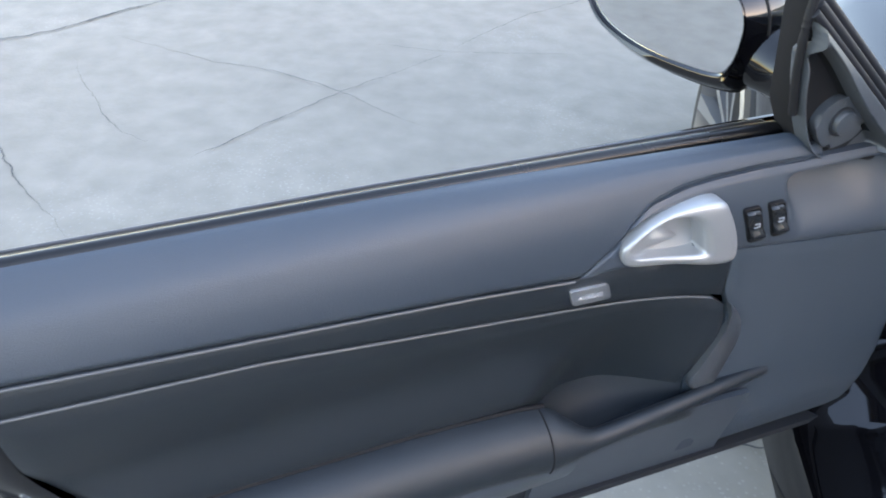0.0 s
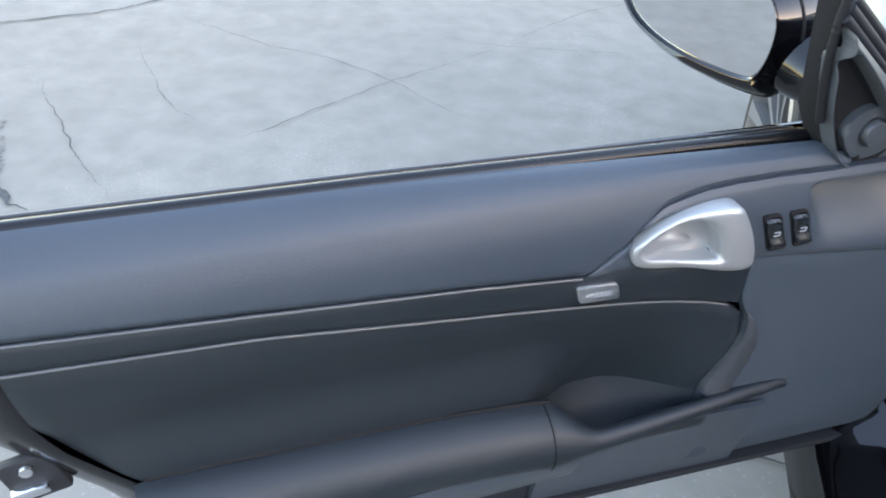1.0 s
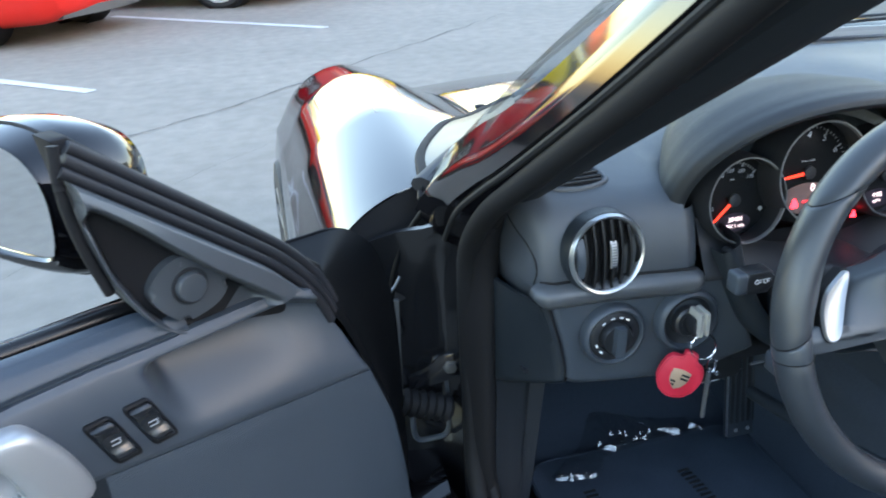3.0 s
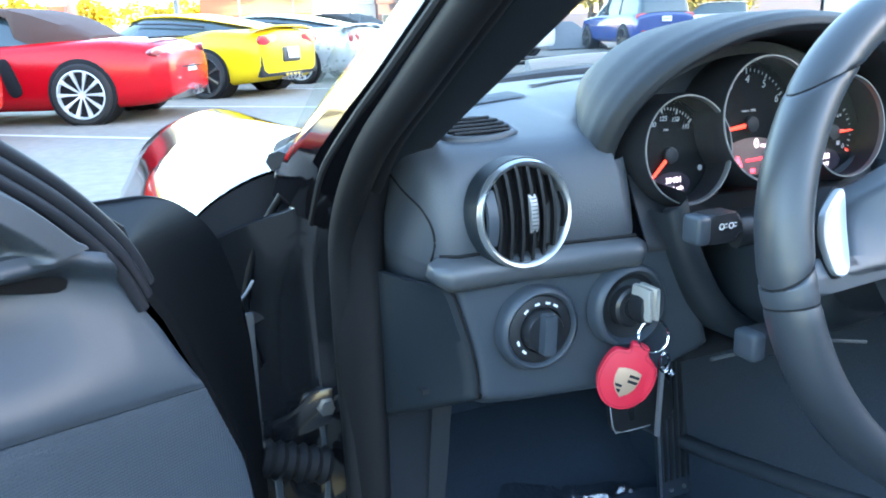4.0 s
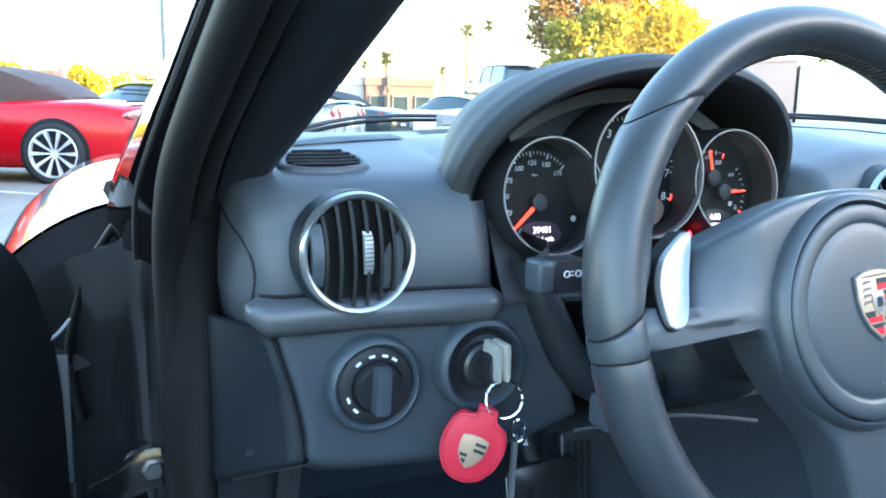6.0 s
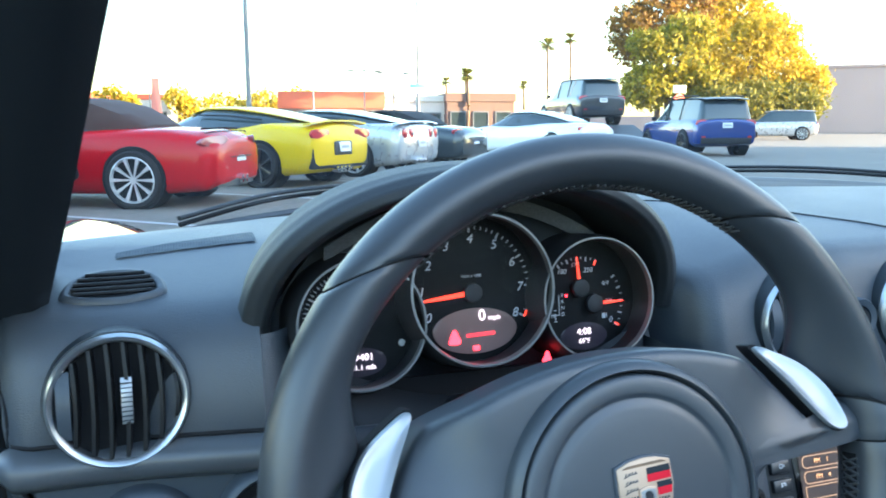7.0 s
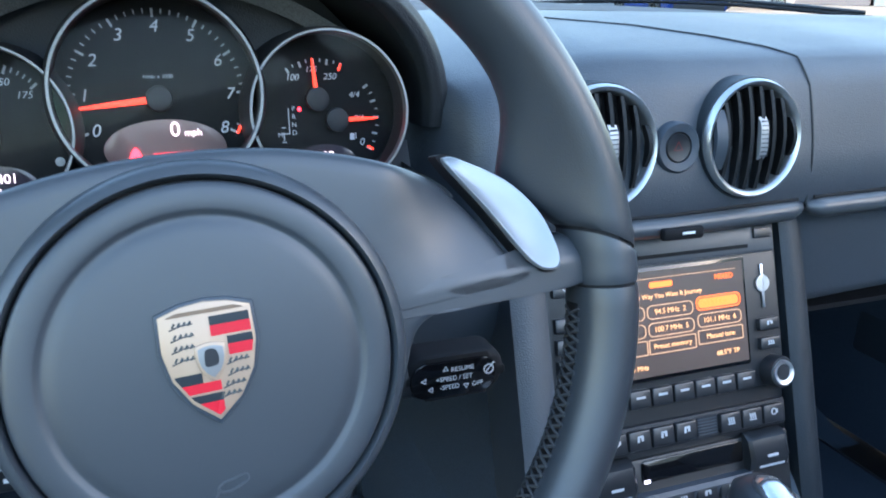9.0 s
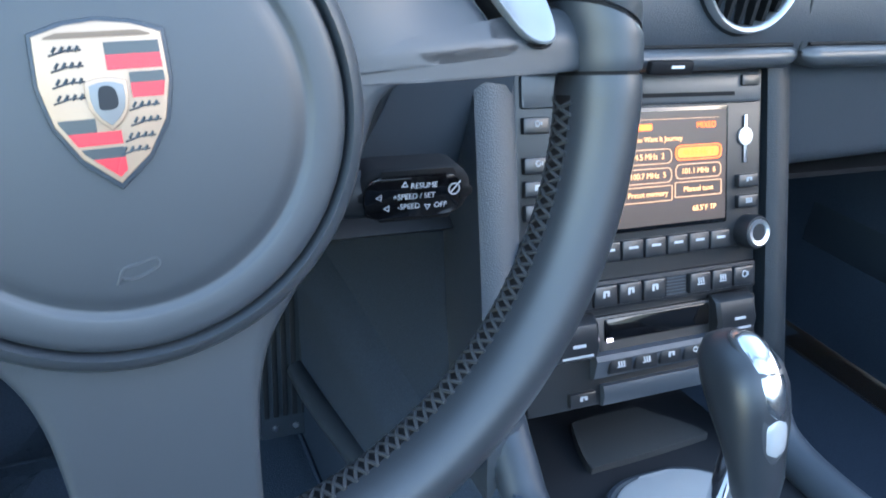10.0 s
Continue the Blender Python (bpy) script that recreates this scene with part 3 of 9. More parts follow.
# hinge bracket with its bolt, rubber cable boot and seal strips on the jamb
hinge = new("door_hinge")
hinge.parent = car
hinge["label"] = "black painted steel door hinge"
part("bracket", merged(prism(rounded([(-0.040, -0.018), (0.034, -0.014), (0.040, 0.004), (0.030, 0.020), (0.004, 0.020), (-0.010, 0.006), (-0.042, 0.0)], 4), -0.004, 0.004, 0.002, m=axes((-0.418, 0.386, 0.556), (1, -0.25, 0.28), (0, 0, 1))), tube([(-0.463, 0.392, 0.530), (-0.463, 0.392, 0.560)], 0.010, 14)), M["jamb"], hinge)
part("bolt", lathe([(0.0105, 0), (0.0105, 0.004), (0.007, 0.005), (0.007, 0.009), (0.0001, 0.009)], 6, Matrix.Translation((-0.399, 0.380, 0.563)) @ pose(0, 0, 0, 90, 0, 0), caps=False), M["bezel_steel"], hinge)
part("cable_boot", lathe([(0.016 + 0.004 * (i % 2), i * 0.006) for i in range(13)], 24, Matrix.Translation((-0.470, 0.376, 0.525)) @ pose(0, 0, 0, 0, 112, 0)), M["rubber"], car, "ribbed rubber cable boot")
part("boot_frame", tube([(-0.425 + 0.026 * math.copysign(abs(math.cos(a)) ** 0.4, math.cos(a)), 0.398, 0.492 + 0.055 * math.copysign(abs(math.sin(a)) ** 0.4, math.sin(a))) for a in np.linspace(0, 2 * math.pi, 32, endpoint=False)], 0.004, 8, closed=True, up=(0, 1, 0)), M["hard"], car)
part("jamb_strip", box(0.010, 0.006, 0.24, 0.002, m=pose(-0.468, 0.386, 0.555, 3, 1, 0)), M["strip_grey"], car, "grey rubber strip on the jamb")
strap = new("check_strap")
strap.parent = car
part("link", tube(smooth_path([(-0.458, 0.380, 0.705), (-0.469, 0.372, 0.694), (-0.484, 0.360, 0.688), (-0.502, 0.345, 0.688)], 5), 0.0016, 8), M["bezel_steel"], strap)
part("bracket", box(0.017, 0.014, 0.020, 0.004, 3, m=pose(-0.508, 0.336, 0.690, 0, 8, 20)), M["jamb"], strap)
part("jamb_fold", tube(smooth_path([(-0.405, 0.395, 0.80), (-0.44, 0.412, 0.745), (-0.450, 0.420, 0.715), (-0.462, 0.426, 0.66), (-0.455, 0.42, 0.60)], 6), 0.004, 10), M["front_paint"], car)
TRIM_EDGE = [(0.345, -0.354), (0.44, -0.354), (0.58, -0.351), (0.65, -0.349), (0.722, -0.346), (0.815, -0.340)]


def jamb_trim(u, v):
    z = 0.345 + 0.470 * v
    x1 = lerp(z, TRIM_EDGE)
    y1 = 0.317 - 0.02 * soft(z, 0.76, 0.815)
    return (x1 + (-0.392 - x1) * u, y1 + (0.350 - 0.06 * soft(z, 0.70, 0.815) - y1) * u - 0.012 * math.sin(math.pi * u) + 0.012 * (1 - u) ** 8, z)
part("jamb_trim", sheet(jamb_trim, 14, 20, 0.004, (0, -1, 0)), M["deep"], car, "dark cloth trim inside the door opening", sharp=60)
part("sill_trim", box(0.05, 1.0, 0.012, 0.004, m=pose(-0.345, -0.18, 0.346)), M["black"], car)
for pts in ([(0.30, 0.86, 0.852), (0.45, 0.85, 0.872), (0.62, 0.80, 0.884), (0.80, 0.72, 0.884), (0.95, 0.60, 0.872)], [(-0.22, 0.63, 0.850), (-0.10, 0.72, 0.868), (0.05, 0.79, 0.872), (0.22, 0.84, 0.866)]):
    wp = new("wiper")
    wp.parent = car
    way_ = smooth_path(pts, 6)
    part("arm", tube(way_, 0.0042, 8, squash=0.7), M["black"], wp)
    part("blade", tube([q + Vector((0, -0.012, -0.006)) for q in way_], 0.003, 6), M["rubber"], wp)

# tail of the car behind the cabin
TAIL = [(-0.80, 0.885, 0.80, 0.82), (-1.05, 0.90, 0.88, 0.93), (-1.35, 0.905, 0.88, 0.95), (-1.65, 0.895, 0.86, 0.93), (-1.95, 0.85, 0.80, 0.86), (-2.12, 0.74, 0.68, 0.72), (-2.18, 0.60, 0.55, 0.58)]


def tail_ring(y, hw, zs, zd):
    half = [(0.0, 0.20), (hw * 0.85, 0.20), (hw * 0.97, 0.30), (hw, 0.20 + (zs - 0.20) * 0.55), (hw * 0.97, zs - 0.08), (hw * 0.88, zs), (hw * 0.66, 0.5 * (zs + zd)), (hw * 0.3, zd), (0.0, zd)]
    return [(CX + x, y, z) for x, z in half] + [(CX - x, y, z) for x, z in half[-2:0:-1]]


part("tail_body", skin([tail_ring(*r) for r in TAIL]), M["paint"], car, "glossy black rear deck and wings", sharp=50)
road_wheel(car, pose(-0.475, -1.28, 0.33), 0.33, 0.26, 10, M["grey_alloy"])
road_wheel(car, pose(2 * CX + 0.475, -1.28, 0.33, 0, 0, 180), 0.33, 0.26, 10, M["grey_alloy"])
part("rear_bulkhead", box(1.42, 0.04, 0.36, 0.015, m=pose(CX, -0.70, 0.39)), M["carpet"], car)


# ---- driver door, standing open ----
DOOR = axes((-0.521, 0.236, 0.0), (-0.853, -0.522, 0), (0.522, -0.853, 0))   # x: from the hinge edge backwards, y: into the cabin, z: up
door = thing("car_door", "open black car door with grey vinyl trim panel and silver pull", "car door", at=DOOR)
BELT = [(0.06, 0.795), (0.10, 0.808), (0.22, 0.824), (0.45, 0.831), (0.68, 0.838), (1.02, 0.845)]
SEAM1 = [(0.48, 0.731), (0.60, 0.744), (0.793, 0.759), (1.005, 0.774)]
SEAM2 = [(0.268, 0.615), (0.30, 0.652), (0.33, 0.661), (0.367, 0.669), (0.45, 0.686), (0.57, 0.704), (0.794, 0.733), (1.005, 0.745)]
ARCH = [(0.18, 0.803), (0.208, 0.804), (0.27, 0.806), (0.336, 0.806), (0.373, 0.8035), (0.404, 0.796), (0.428, 0.780), (0.446, 0.760), (0.482, 0.732)]
FRONT = [(0.30, -0.03), (0.36, -0.042), (0.45, -0.046), (0.52, -0.038), (0.60, -0.026), (0.67, 0.0), (0.73, 0.025), (0.79, 0.06)]   # z, edge


DOOR_W = [(0.32, -0.02), (0.40, -0.004), (0.52, 0.0), (0.66, 0.0), (0.72, 0.002), (0.75, 0.003), (0.78, 0.0), (0.805, -0.008), (0.825, -0.019), (0.835, -0.033), (0.846, -0.052)]   # height, depth


def door_w(x, z):
    """How far the trim stands into the cabin."""
    w = sum(lerp(z + d, DOOR_W) for d in (-0.012, -0.008, -0.004, 0.0, 0.004, 0.008, 0.012)) / 7
    w -= 0.034 * soft(((x - 0.386) / 0.050) ** 2 + ((z - 0.757) / 0.028) ** 2, 1.25, 0.85)     # behind the door pull
    if z < 0.75:
        w -= 0.060 * soft(x, 0.27, 0.42) * soft(z, 0.725, 0.47)
        w += 0.031 * soft(x, 0.44, 0.53) * soft(z, 0.65, 0.555)
    return w


def rear_x(z):
    return lerp(z, [(0.35, 0.80), (0.45, 0.86), (0.53, 0.90), (0.585, 0.945), (0.63, 0.98), (0.667, 0.998), (0.745, 1.005), (0.80, 1.007), (0.852, 1.017)])


def trim(name, lo, hi, x0, x1, mat, nu=60, nv=14, extra=None, label="", lip=0.004, thick=0.012):
    """A trim piece between two curves z(x), its rim turned in."""
    def f(u, v):
        x = x0 + (x1 - x0) * u
        a, b = lo(x), hi(x)
        z = a + (b - a) * v
        e = min(v * max(1e-4, abs(b - a)), (1 - v) * max(1e-4, abs(b - a)), u * (x1 - x0), (1 - u) * (x1 - x0))
        w = door_w(x, z) - lip * (1 - soft(e, 0, 0.006)) + (extra(x, z) if extra else 0)
        return (x, w, z)
    return part(name, sheet(f, nu, nv, thick, (0, 1, 0)), mat, door, label, sharp=50)


def warped(name, lo, hi, mat, nu, nv, label="", lip=0.004, extra=None, front=None, back=None):
    """As trim, with its ends along x following front(z) and back(z)."""
    def f(u, v):
        x = 0.4
        for _ in range(4):
            a, b = lo(x), hi(x)
            z = a + (b - a) * v
            x = front(z) + (back(z) - front(z)) * u
        e = min(v * abs(b - a), (1 - v) * abs(b - a), u * 0.8, (1 - u) * 0.8)
        return (x, door_w(x, z) - lip * (1 - soft(e, 0, 0.006)) + (extra(x, z) if extra else 0), z)
    return part(name, sheet(f, nu, nv, 0.012, (0, 1, 0)), mat, door, label, sharp=50)


def front_x(z):
    return lerp(z, FRONT)


warped("upper_panel", lambda x: lerp(x, ARCH + SEAM1[1:]), lambda x: lerp(x, BELT) + 0.001, M["soft"], 90, 26, "soft grey-black upper door panel", front=lambda z: 0.185, back=rear_x)
warped("middle_strip", lambda x: lerp(x, [(0.25, 0.640), (0.30, 0.655)] + SEAM2[2:]), lambda x: lerp(x, ARCH[-1:] + SEAM1[1:]) if x > 0.48 else lerp(x, [(0.25, 0.712), (0.287, 0.715), (0.426, 0.731), (0.48, 0.731)]), M["insert"], 80, 6,
       lip=0.002, front=lambda z: 0.285, back=rear_x)
warped("lower_insert", lambda x: lerp(x, [(0.27, 0.50), (0.5, 0.50), (0.9, 0.55)]), lambda x: lerp(x, SEAM2) - 0.001, M["insert"], 70, 16, "dark vinyl lower door insert with map pocket",
       front=lambda z: lerp(z, [(0.50, 0.30), (0.52, 0.30), (0.581, 0.267), (0.627, 0.270), (0.66, 0.30)]), back=rear_x)
part("seam_bead", tube([(x, door_w(x, z) + 0.0005, z) for x, z in ((x, lerp(x, SEAM1)) for x in np.linspace(0.49, 1.003, 40))], 0.0016, 6), M["seam"], door)
part("seam_bead", tube([(x, door_w(x, z) + 0.0005, z) for x, z in ((x, lerp(x, SEAM2)) for x in np.linspace(0.30, 1.003, 46))], 0.0016, 6), M["seam"], door)


def mesh_cloth():
    m = material("speaker_mesh", (0.036, 0.048, 0.063), 0.6, spec=0.3)
    n, l = m.node_tree.nodes, m.node_tree.links
    b = n["Principled BSDF"]
    co, v = n.new("ShaderNodeTexCoord"), n.new("ShaderNodeTexVoronoi")
    v.inputs["Scale"].default_value, v.inputs["Randomness"].default_value = 420, 0.0
    bp = n.new("ShaderNodeBump")
    bp.inputs["Strength"].default_value, bp.inputs["Distance"].default_value = 0.8, 0.0012
    l.new(co.outputs["Object"], v.inputs["Vector"])
    l.new(v.outputs["Distance"], bp.inputs["Height"])
    l.new(bp.outputs["Normal"], b.inputs["Normal"])
    return m


M["mesh"] = mesh_cloth()
LINE = [(-0.01, 0.672), (0.0, 0.674), (0.287, 0.715), (0.30, 0.716)]
warped("speaker_panel", lambda x: lerp(x, [(-0.05, 0.335), (0.034, 0.341), (0.19, 0.353), (0.283, 0.361), (0.35, 0.37)]), lambda x: lerp(x, LINE) - 0.001, M["mesh"], 40, 30,
       "perforated grey speaker panel", front=front_x, back=lambda z: lerp(z, [(0.34, 0.34), (0.5, 0.30), (0.525, 0.297), (0.58, 0.264), (0.63, 0.268), (0.66, 0.283), (0.716, 0.285)]), lip=0.002)


def scoop(x, z):
    """The hollow in the switch panel beside the hinge edge."""
    lo = lerp(x, LINE)
    hi = 0.803 if x > 0.08 else lerp(x, [(-0.02, 0.690), (0.0, 0.70), (0.02, 0.75), (0.05, 0.79), (0.08, 0.802)])
    q = (z - lo) / max(0.02, hi - lo)
    end = lerp(z, [(0.70, 0.206), (0.735, 0.226), (0.785, 0.240)])
    return -0.040 * soft(q, 0.05, 0.74) * soft(q, 0.93, 0.77) * soft(x, end, end - 0.030) * (0.30 + 0.70 * soft(x, -0.01, 0.13))


warped("switch_panel", lambda x: lerp(x, LINE + [(0.426, 0.731), (0.484, 0.730)]), lambda x: lerp(x, [(0.0, 0.70), (0.02, 0.75), (0.05, 0.79), (0.09, 0.803), (0.18, 0.805)] + ARCH[1:]) - 0.001, M["hard"], 110, 48,
       "smooth grey switch panel with a hollow", extra=scoop, front=front_x, back=lambda z: lerp(z, [(0.72, 0.486), (0.732, 0.482), (0.760, 0.446), (0.780, 0.428), (0.796, 0.404), (0.8035, 0.373), (0.806, 0.336)]), lip=0.002)

# sail panel with mirror switch
M["strip_sail"] = material("sail_trim_grey", (0.044, 0.050, 0.058), 0.42, grain=1500, bump=0.2, kind="leather")
FACE = Matrix(((1, 0, 0, 0), (0, 0, 1, 0), (0, 1, 0, 0), (0, 0, 0, 1)))   # plates drawn in x, y stand upright and face the cabin
SAIL_TOP = smooth_path([(0.2500, 0, 0.9550), (0.205, 0, 0.918), (0.166, 0, 0.886), (0.124, 0, 0.851), (0.098, 0, 0.828), (0.076, 0, 0.804)], 8)      # the sloping edge, down from the apex
SAIL_FOOT = smooth_path([(0.2510, 0, 0.9500), (0.2465, 0, 0.908), (0.2345, 0, 0.862), (0.207, 0, 0.814), (0.170, 0, 0.796), (0.120, 0, 0.797), (0.074, 0, 0.7995)], 8)   # down the rear edge and along the foot


def on_way(way, u):
    k = u * (len(way) - 1)
    i = min(int(k), len(way) - 2)
    return way[i].lerp(way[i + 1], k - i)


def sail_at(u, d=None, v=0.0, lift=0.0):
    """A lit ridge along the sloping edge over a dark hollow, d metres below the edge."""
    a, b = on_way(SAIL_TOP, u), on_way(SAIL_FOOT, u)
    span = max(1e-4, (b - a).length)
    d = span * v if d is None else d
    ridge = 0.009 + 0.010 * soft(u, 0.05, 0.6)
    w = -0.012 + 0.010 * soft(d, 0.0, 0.003) + 0.007 * min(1.0, d / ridge) - 0.026 * soft(d, ridge, ridge + 0.007) * soft(span, ridge + 0.004, ridge + 0.02)
    w += 0.012 * soft(span - d, 0.007, 0.001) * soft(span, ridge + 0.010, ridge + 0.03)
    q = a.lerp(b, d / span)
    return (q.x, w + lift, q.z)


part("sail_panel", sheet(lambda u, v: sail_at(u, v=v), 64, 72, 0.02, (0, 1, 0)), M["strip_sail"], door, "grey-black triangular mirror trim with a hollow", sharp=70)


def cloth_at(u, v):
    u = 0.06 + 0.66 * u
    span = (on_way(SAIL_FOOT, u) - on_way(SAIL_TOP, u)).length
    lo = 0.009 + 0.010 * soft(u, 0.05, 0.6) + 0.0045
    return sail_at(u, lo + (max(lo + 0.001, span - 0.0055) - lo) * v, lift=0.0016)
part("tweeter_cloth", sheet(cloth_at, 64, 64), M["deep"], door, "dark cloth in the mirror trim's hollow", sharp=70)
M["sail_rubber"] = material("grey_black_seal_rubber", (0.016, 0.0165, 0.020), 0.55, grain=700, bump=0.15, spec=0.25)
for off, w, r in ((0.0045, -0.017, 0.0048), (0.0135, -0.021, 0.0056), (0.0230, -0.026, 0.0056)):
    part("sail_rubber", tube(smooth_path([(x - 0.655 * off, w, z + 0.755 * off) for x, z in ((0.2575, 0.9605), (0.246, 0.9515), (0.205, 0.918), (0.166, 0.886), (0.124, 0.851), (0.090, 0.821), (0.062, 0.789), (0.046, 0.764), (0.036, 0.740))], 6), r, 10), M["sail_rubber"], door, "ribbed rubber seal along the sail panel")
part("sail_rubber", tube(smooth_path([(0.2530, -0.022, 0.982), (0.2560, -0.020, 0.950), (0.2510, -0.020, 0.905), (0.2390, -0.020, 0.858)], 6), 0.0045, 10), M["deep"], door)
part("quarter_frame", prism([(0.252, 0.984), (0.238, 0.984), (0.028, 0.800), (0.020, 0.770), (0.05, 0.757), (0.20, 0.80), (0.234, 0.86)], -0.06, -0.030, 0.004, m=FACE), M["deep"], door)
sw = part("mirror_switch", prism(rounded([(0.178, 0.871), (0.160, 0.864), (0.146, 0.846), (0.143, 0.832), (0.152, 0.820), (0.170, 0.814), (0.188, 0.814), (0.204, 0.828), (0.213, 0.846), (0.207, 0.860), (0.194, 0.869)], 5), -0.045, -0.0095, 0.006, 4, m=FACE), M["strip_sail"], door, "grey mirror adjuster", sharp=60)
part("knob", lathe([(0.0135, 0), (0.0135, 0.005), (0.012, 0.007), (0.006, 0.0075)], 28, pose(0.178, -0.0098, 0.8435, -90, 0, 0)), M["strip_sail"], sw)
part("knob_ring", ring_of([(0.0145, 0), (0.0165, 0), (0.0165, 0.0016), (0.0145, 0.0016)], 28, pose(0.178, -0.0098, 0.8435, -90, 0, 0)), M["black"], sw)
for a in (20, 60, 100):
    part("mark", box(0.004, 0.0006, 0.0025, m=pose(0.178 - 0.0215 * math.cos(radians(a)), -0.0092, 0.8435 + 0.0215 * math.sin(radians(a)), 0, -a, 0)), M["seam"], sw)

# silver pull handle: a leaf-shaped cup with a thick front end
pull = new("pull_handle")
pull.parent = door
pull["label"] = "satin silver door pull"
LEAF = [(0.4415, 0.758), (0.4335, 0.766), (0.414, 0.780), (0.391, 0.789), (0.3685, 0.7935), (0.3475, 0.7955), (0.331, 0.7925), (0.319, 0.778), (0.306, 0.755), (0.298, 0.733), (0.297, 0.717), (0.308, 0.713), (0.337, 0.718), (0.368, 0.725), (0.402, 0.7295), (0.4295, 0.7355), (0.4395, 0.745)]
BOWL = [(0.433, 0.757), (0.4265, 0.766), (0.409, 0.778), (0.390, 0.7845), (0.373, 0.784), (0.363, 0.779), (0.356, 0.772), (0.351, 0.763), (0.347, 0.752), (0.344, 0.741), (0.344, 0.7365), (0.348, 0.7345), (0.357, 0.7345), (0.378, 0.7365), (0.405, 0.741), (0.424, 0.745), (0.432, 0.751)]
leaf, bowl = rounded(LEAF, 3), rounded(BOWL, 3)


def bulge(x):
    return 0.008 + 0.009 * soft(x, 0.40, 0.33)


def between(k, w):
    """A ring from the rim (k 0) to the bowl's edge (k 1)."""
    return [(x + (ix - x) * k, w(x + (ix - x) * k), z + (iz - z) * k) for (x, z), (ix, iz) in zip(leaf, bowl)]


rings = [between(0, lambda x: -0.006), between(0, lambda x: bulge(x) * 0.55), between(0.08, lambda x: bulge(x) * 0.88), between(0.25, bulge), between(0.7, lambda x: bulge(x) + 0.0012), between(0.95, lambda x: bulge(x) + 0.0004)]
for k, dw in ((0.0, -0.004), (0.02, -0.012), (0.08, -0.020), (0.22, -0.025), (0.5, -0.027), (0.95, -0.0275)):
    rings.append([(x + (0.372 - x) * k, bulge(x) + dw * (0.22 + 0.95 * soft(x, 0.435, 0.365)), z + (0.757 - z) * k) for x, z in bowl])
part("shell", skin(rings), M["pull"], pull, sharp=80)

# window switches
M["strip_sw"] = material("switch_gloss_black", (0.016, 0.0175, 0.020), 0.20, rvar=0.05)
for x0 in (0.2725, 0.2400):
    s_ = new("window_switch")
    s_.parent = door
    s_["label"] = "glossy black window switch"
    zc = 0.746
    w0 = door_w(x0, zc)

    def key_at(u, v, w):
        """A place on the slanting key: u across, v up."""
        return (x0 + 0.0100 * u + 0.0085 * v, w0 + w, zc + 0.0205 * v)
    edge = [(u, v) for u, v in round_rect(2.0, 2.0, 0.30, 4)]
    part("frame", skin([[key_at(u * k, v * k, w) for u, v in edge] for k, w in ((1.16, -0.004), (1.16, 0.0012), (1.06, 0.0022), (1.0, 0.0005), (1.0, -0.006))]), M["deep"], s_, sharp=60)
    rock = []
    for v in np.linspace(-1, 1, 15):
        top = 0.0035 + 0.0055 * math.exp(-((v + 0.62) / 0.30) ** 2) + 0.0015 * math.exp(-((v - 0.75) / 0.25) ** 2)
        fall = 0.004 * max(0.0, abs(v) - 0.9) / 0.1
        rock.append([key_at(u * 0.93, v * 0.95, w) for u, w in ((-1, -0.004), (-1, top * 0.7 - fall), (-0.8, top - fall), (0.8, top - fall), (1, top * 0.7 - fall), (1, -0.004))])
    part("rocker", skin(rock), M["strip_sw"], s_, sharp=50)
    part("mark", merged(box(0.0075, 0.0006, 0.0009, m=pose(x0, w0 + 0.0046, zc + 0.0030)), box(0.0009, 0.0006, 0.0042, m=pose(x0 - 0.0036, w0 + 0.0046, zc + 0.0010)), box(0.0075, 0.0006, 0.0009, m=pose(x0, w0 + 0.0049, zc - 0.0010))), M["dim"], s_)

# pale plate
badge = part("label_plate", prism(round_rect(0.046, 0.020, 0.004), 0, 0.0035, 0.001, m=Matrix.Translation((0.470, door_w(0.47, 0.71) + 0.001, 0.711)) @ pose(0, 0, 0, 0, -3.5, 0) @ FACE @ Matrix.Shear("XZ", 4, (0, 0)) @ Matrix(((1, 0.35, 0, 0), (0, 1, 0, 0), (0, 0, 1, 0), (0, 0, 0, 1)))), M["alu"], door, "small pale silver plate")
words("plate_text", "AIRBAG", 0.0085, M["dim"], badge, axes((0.471, door_w(0.47, 0.71) + 0.0052, 0.7105), (-1, 0, -0.06), (0, 0, 1)))

# armrest lid, pocket lip and strap
ARM_TOP = [(0.495, 0.545), (0.53, 0.552), (0.60, 0.559), (0.66, 0.563), (0.80, 0.567), (0.93, 0.570)]
ARM_SECT = smooth_path([(-0.012, -0.001, 0), (0.004, -0.0045, 0), (0.019, -0.013, 0), (0.029, -0.025, 0), (0.0345, -0.040, 0), (0.033, -0.058, 0), (0.024, -0.074, 0), (0.006, -0.088, 0)], 4)


def arm(u, v):
    x = 0.505 + u * 0.43
    k = v * (len(ARM_SECT) - 1)
    i = min(int(k), len(ARM_SECT) - 2)
    p = ARM_SECT[i].lerp(ARM_SECT[i + 1], k - i)
    e = soft(u, 1.0, 0.95)
    return (x, -0.02 + (p.x + 0.02) * (0.86 + 0.14 * e), lerp(x, ARM_TOP) - 0.004 * (1 - e) + p.y)
part("armrest", sheet(arm, 40, 28), M["insert"], door, "padded black armrest lid", sharp=60)
part("armrest_gap", tube([(x, -0.0125, lerp(x, ARM_TOP) + 0.0005) for x in np.linspace(0.497, 0.925, 30)], 0.003, 6), M["deep"], door)


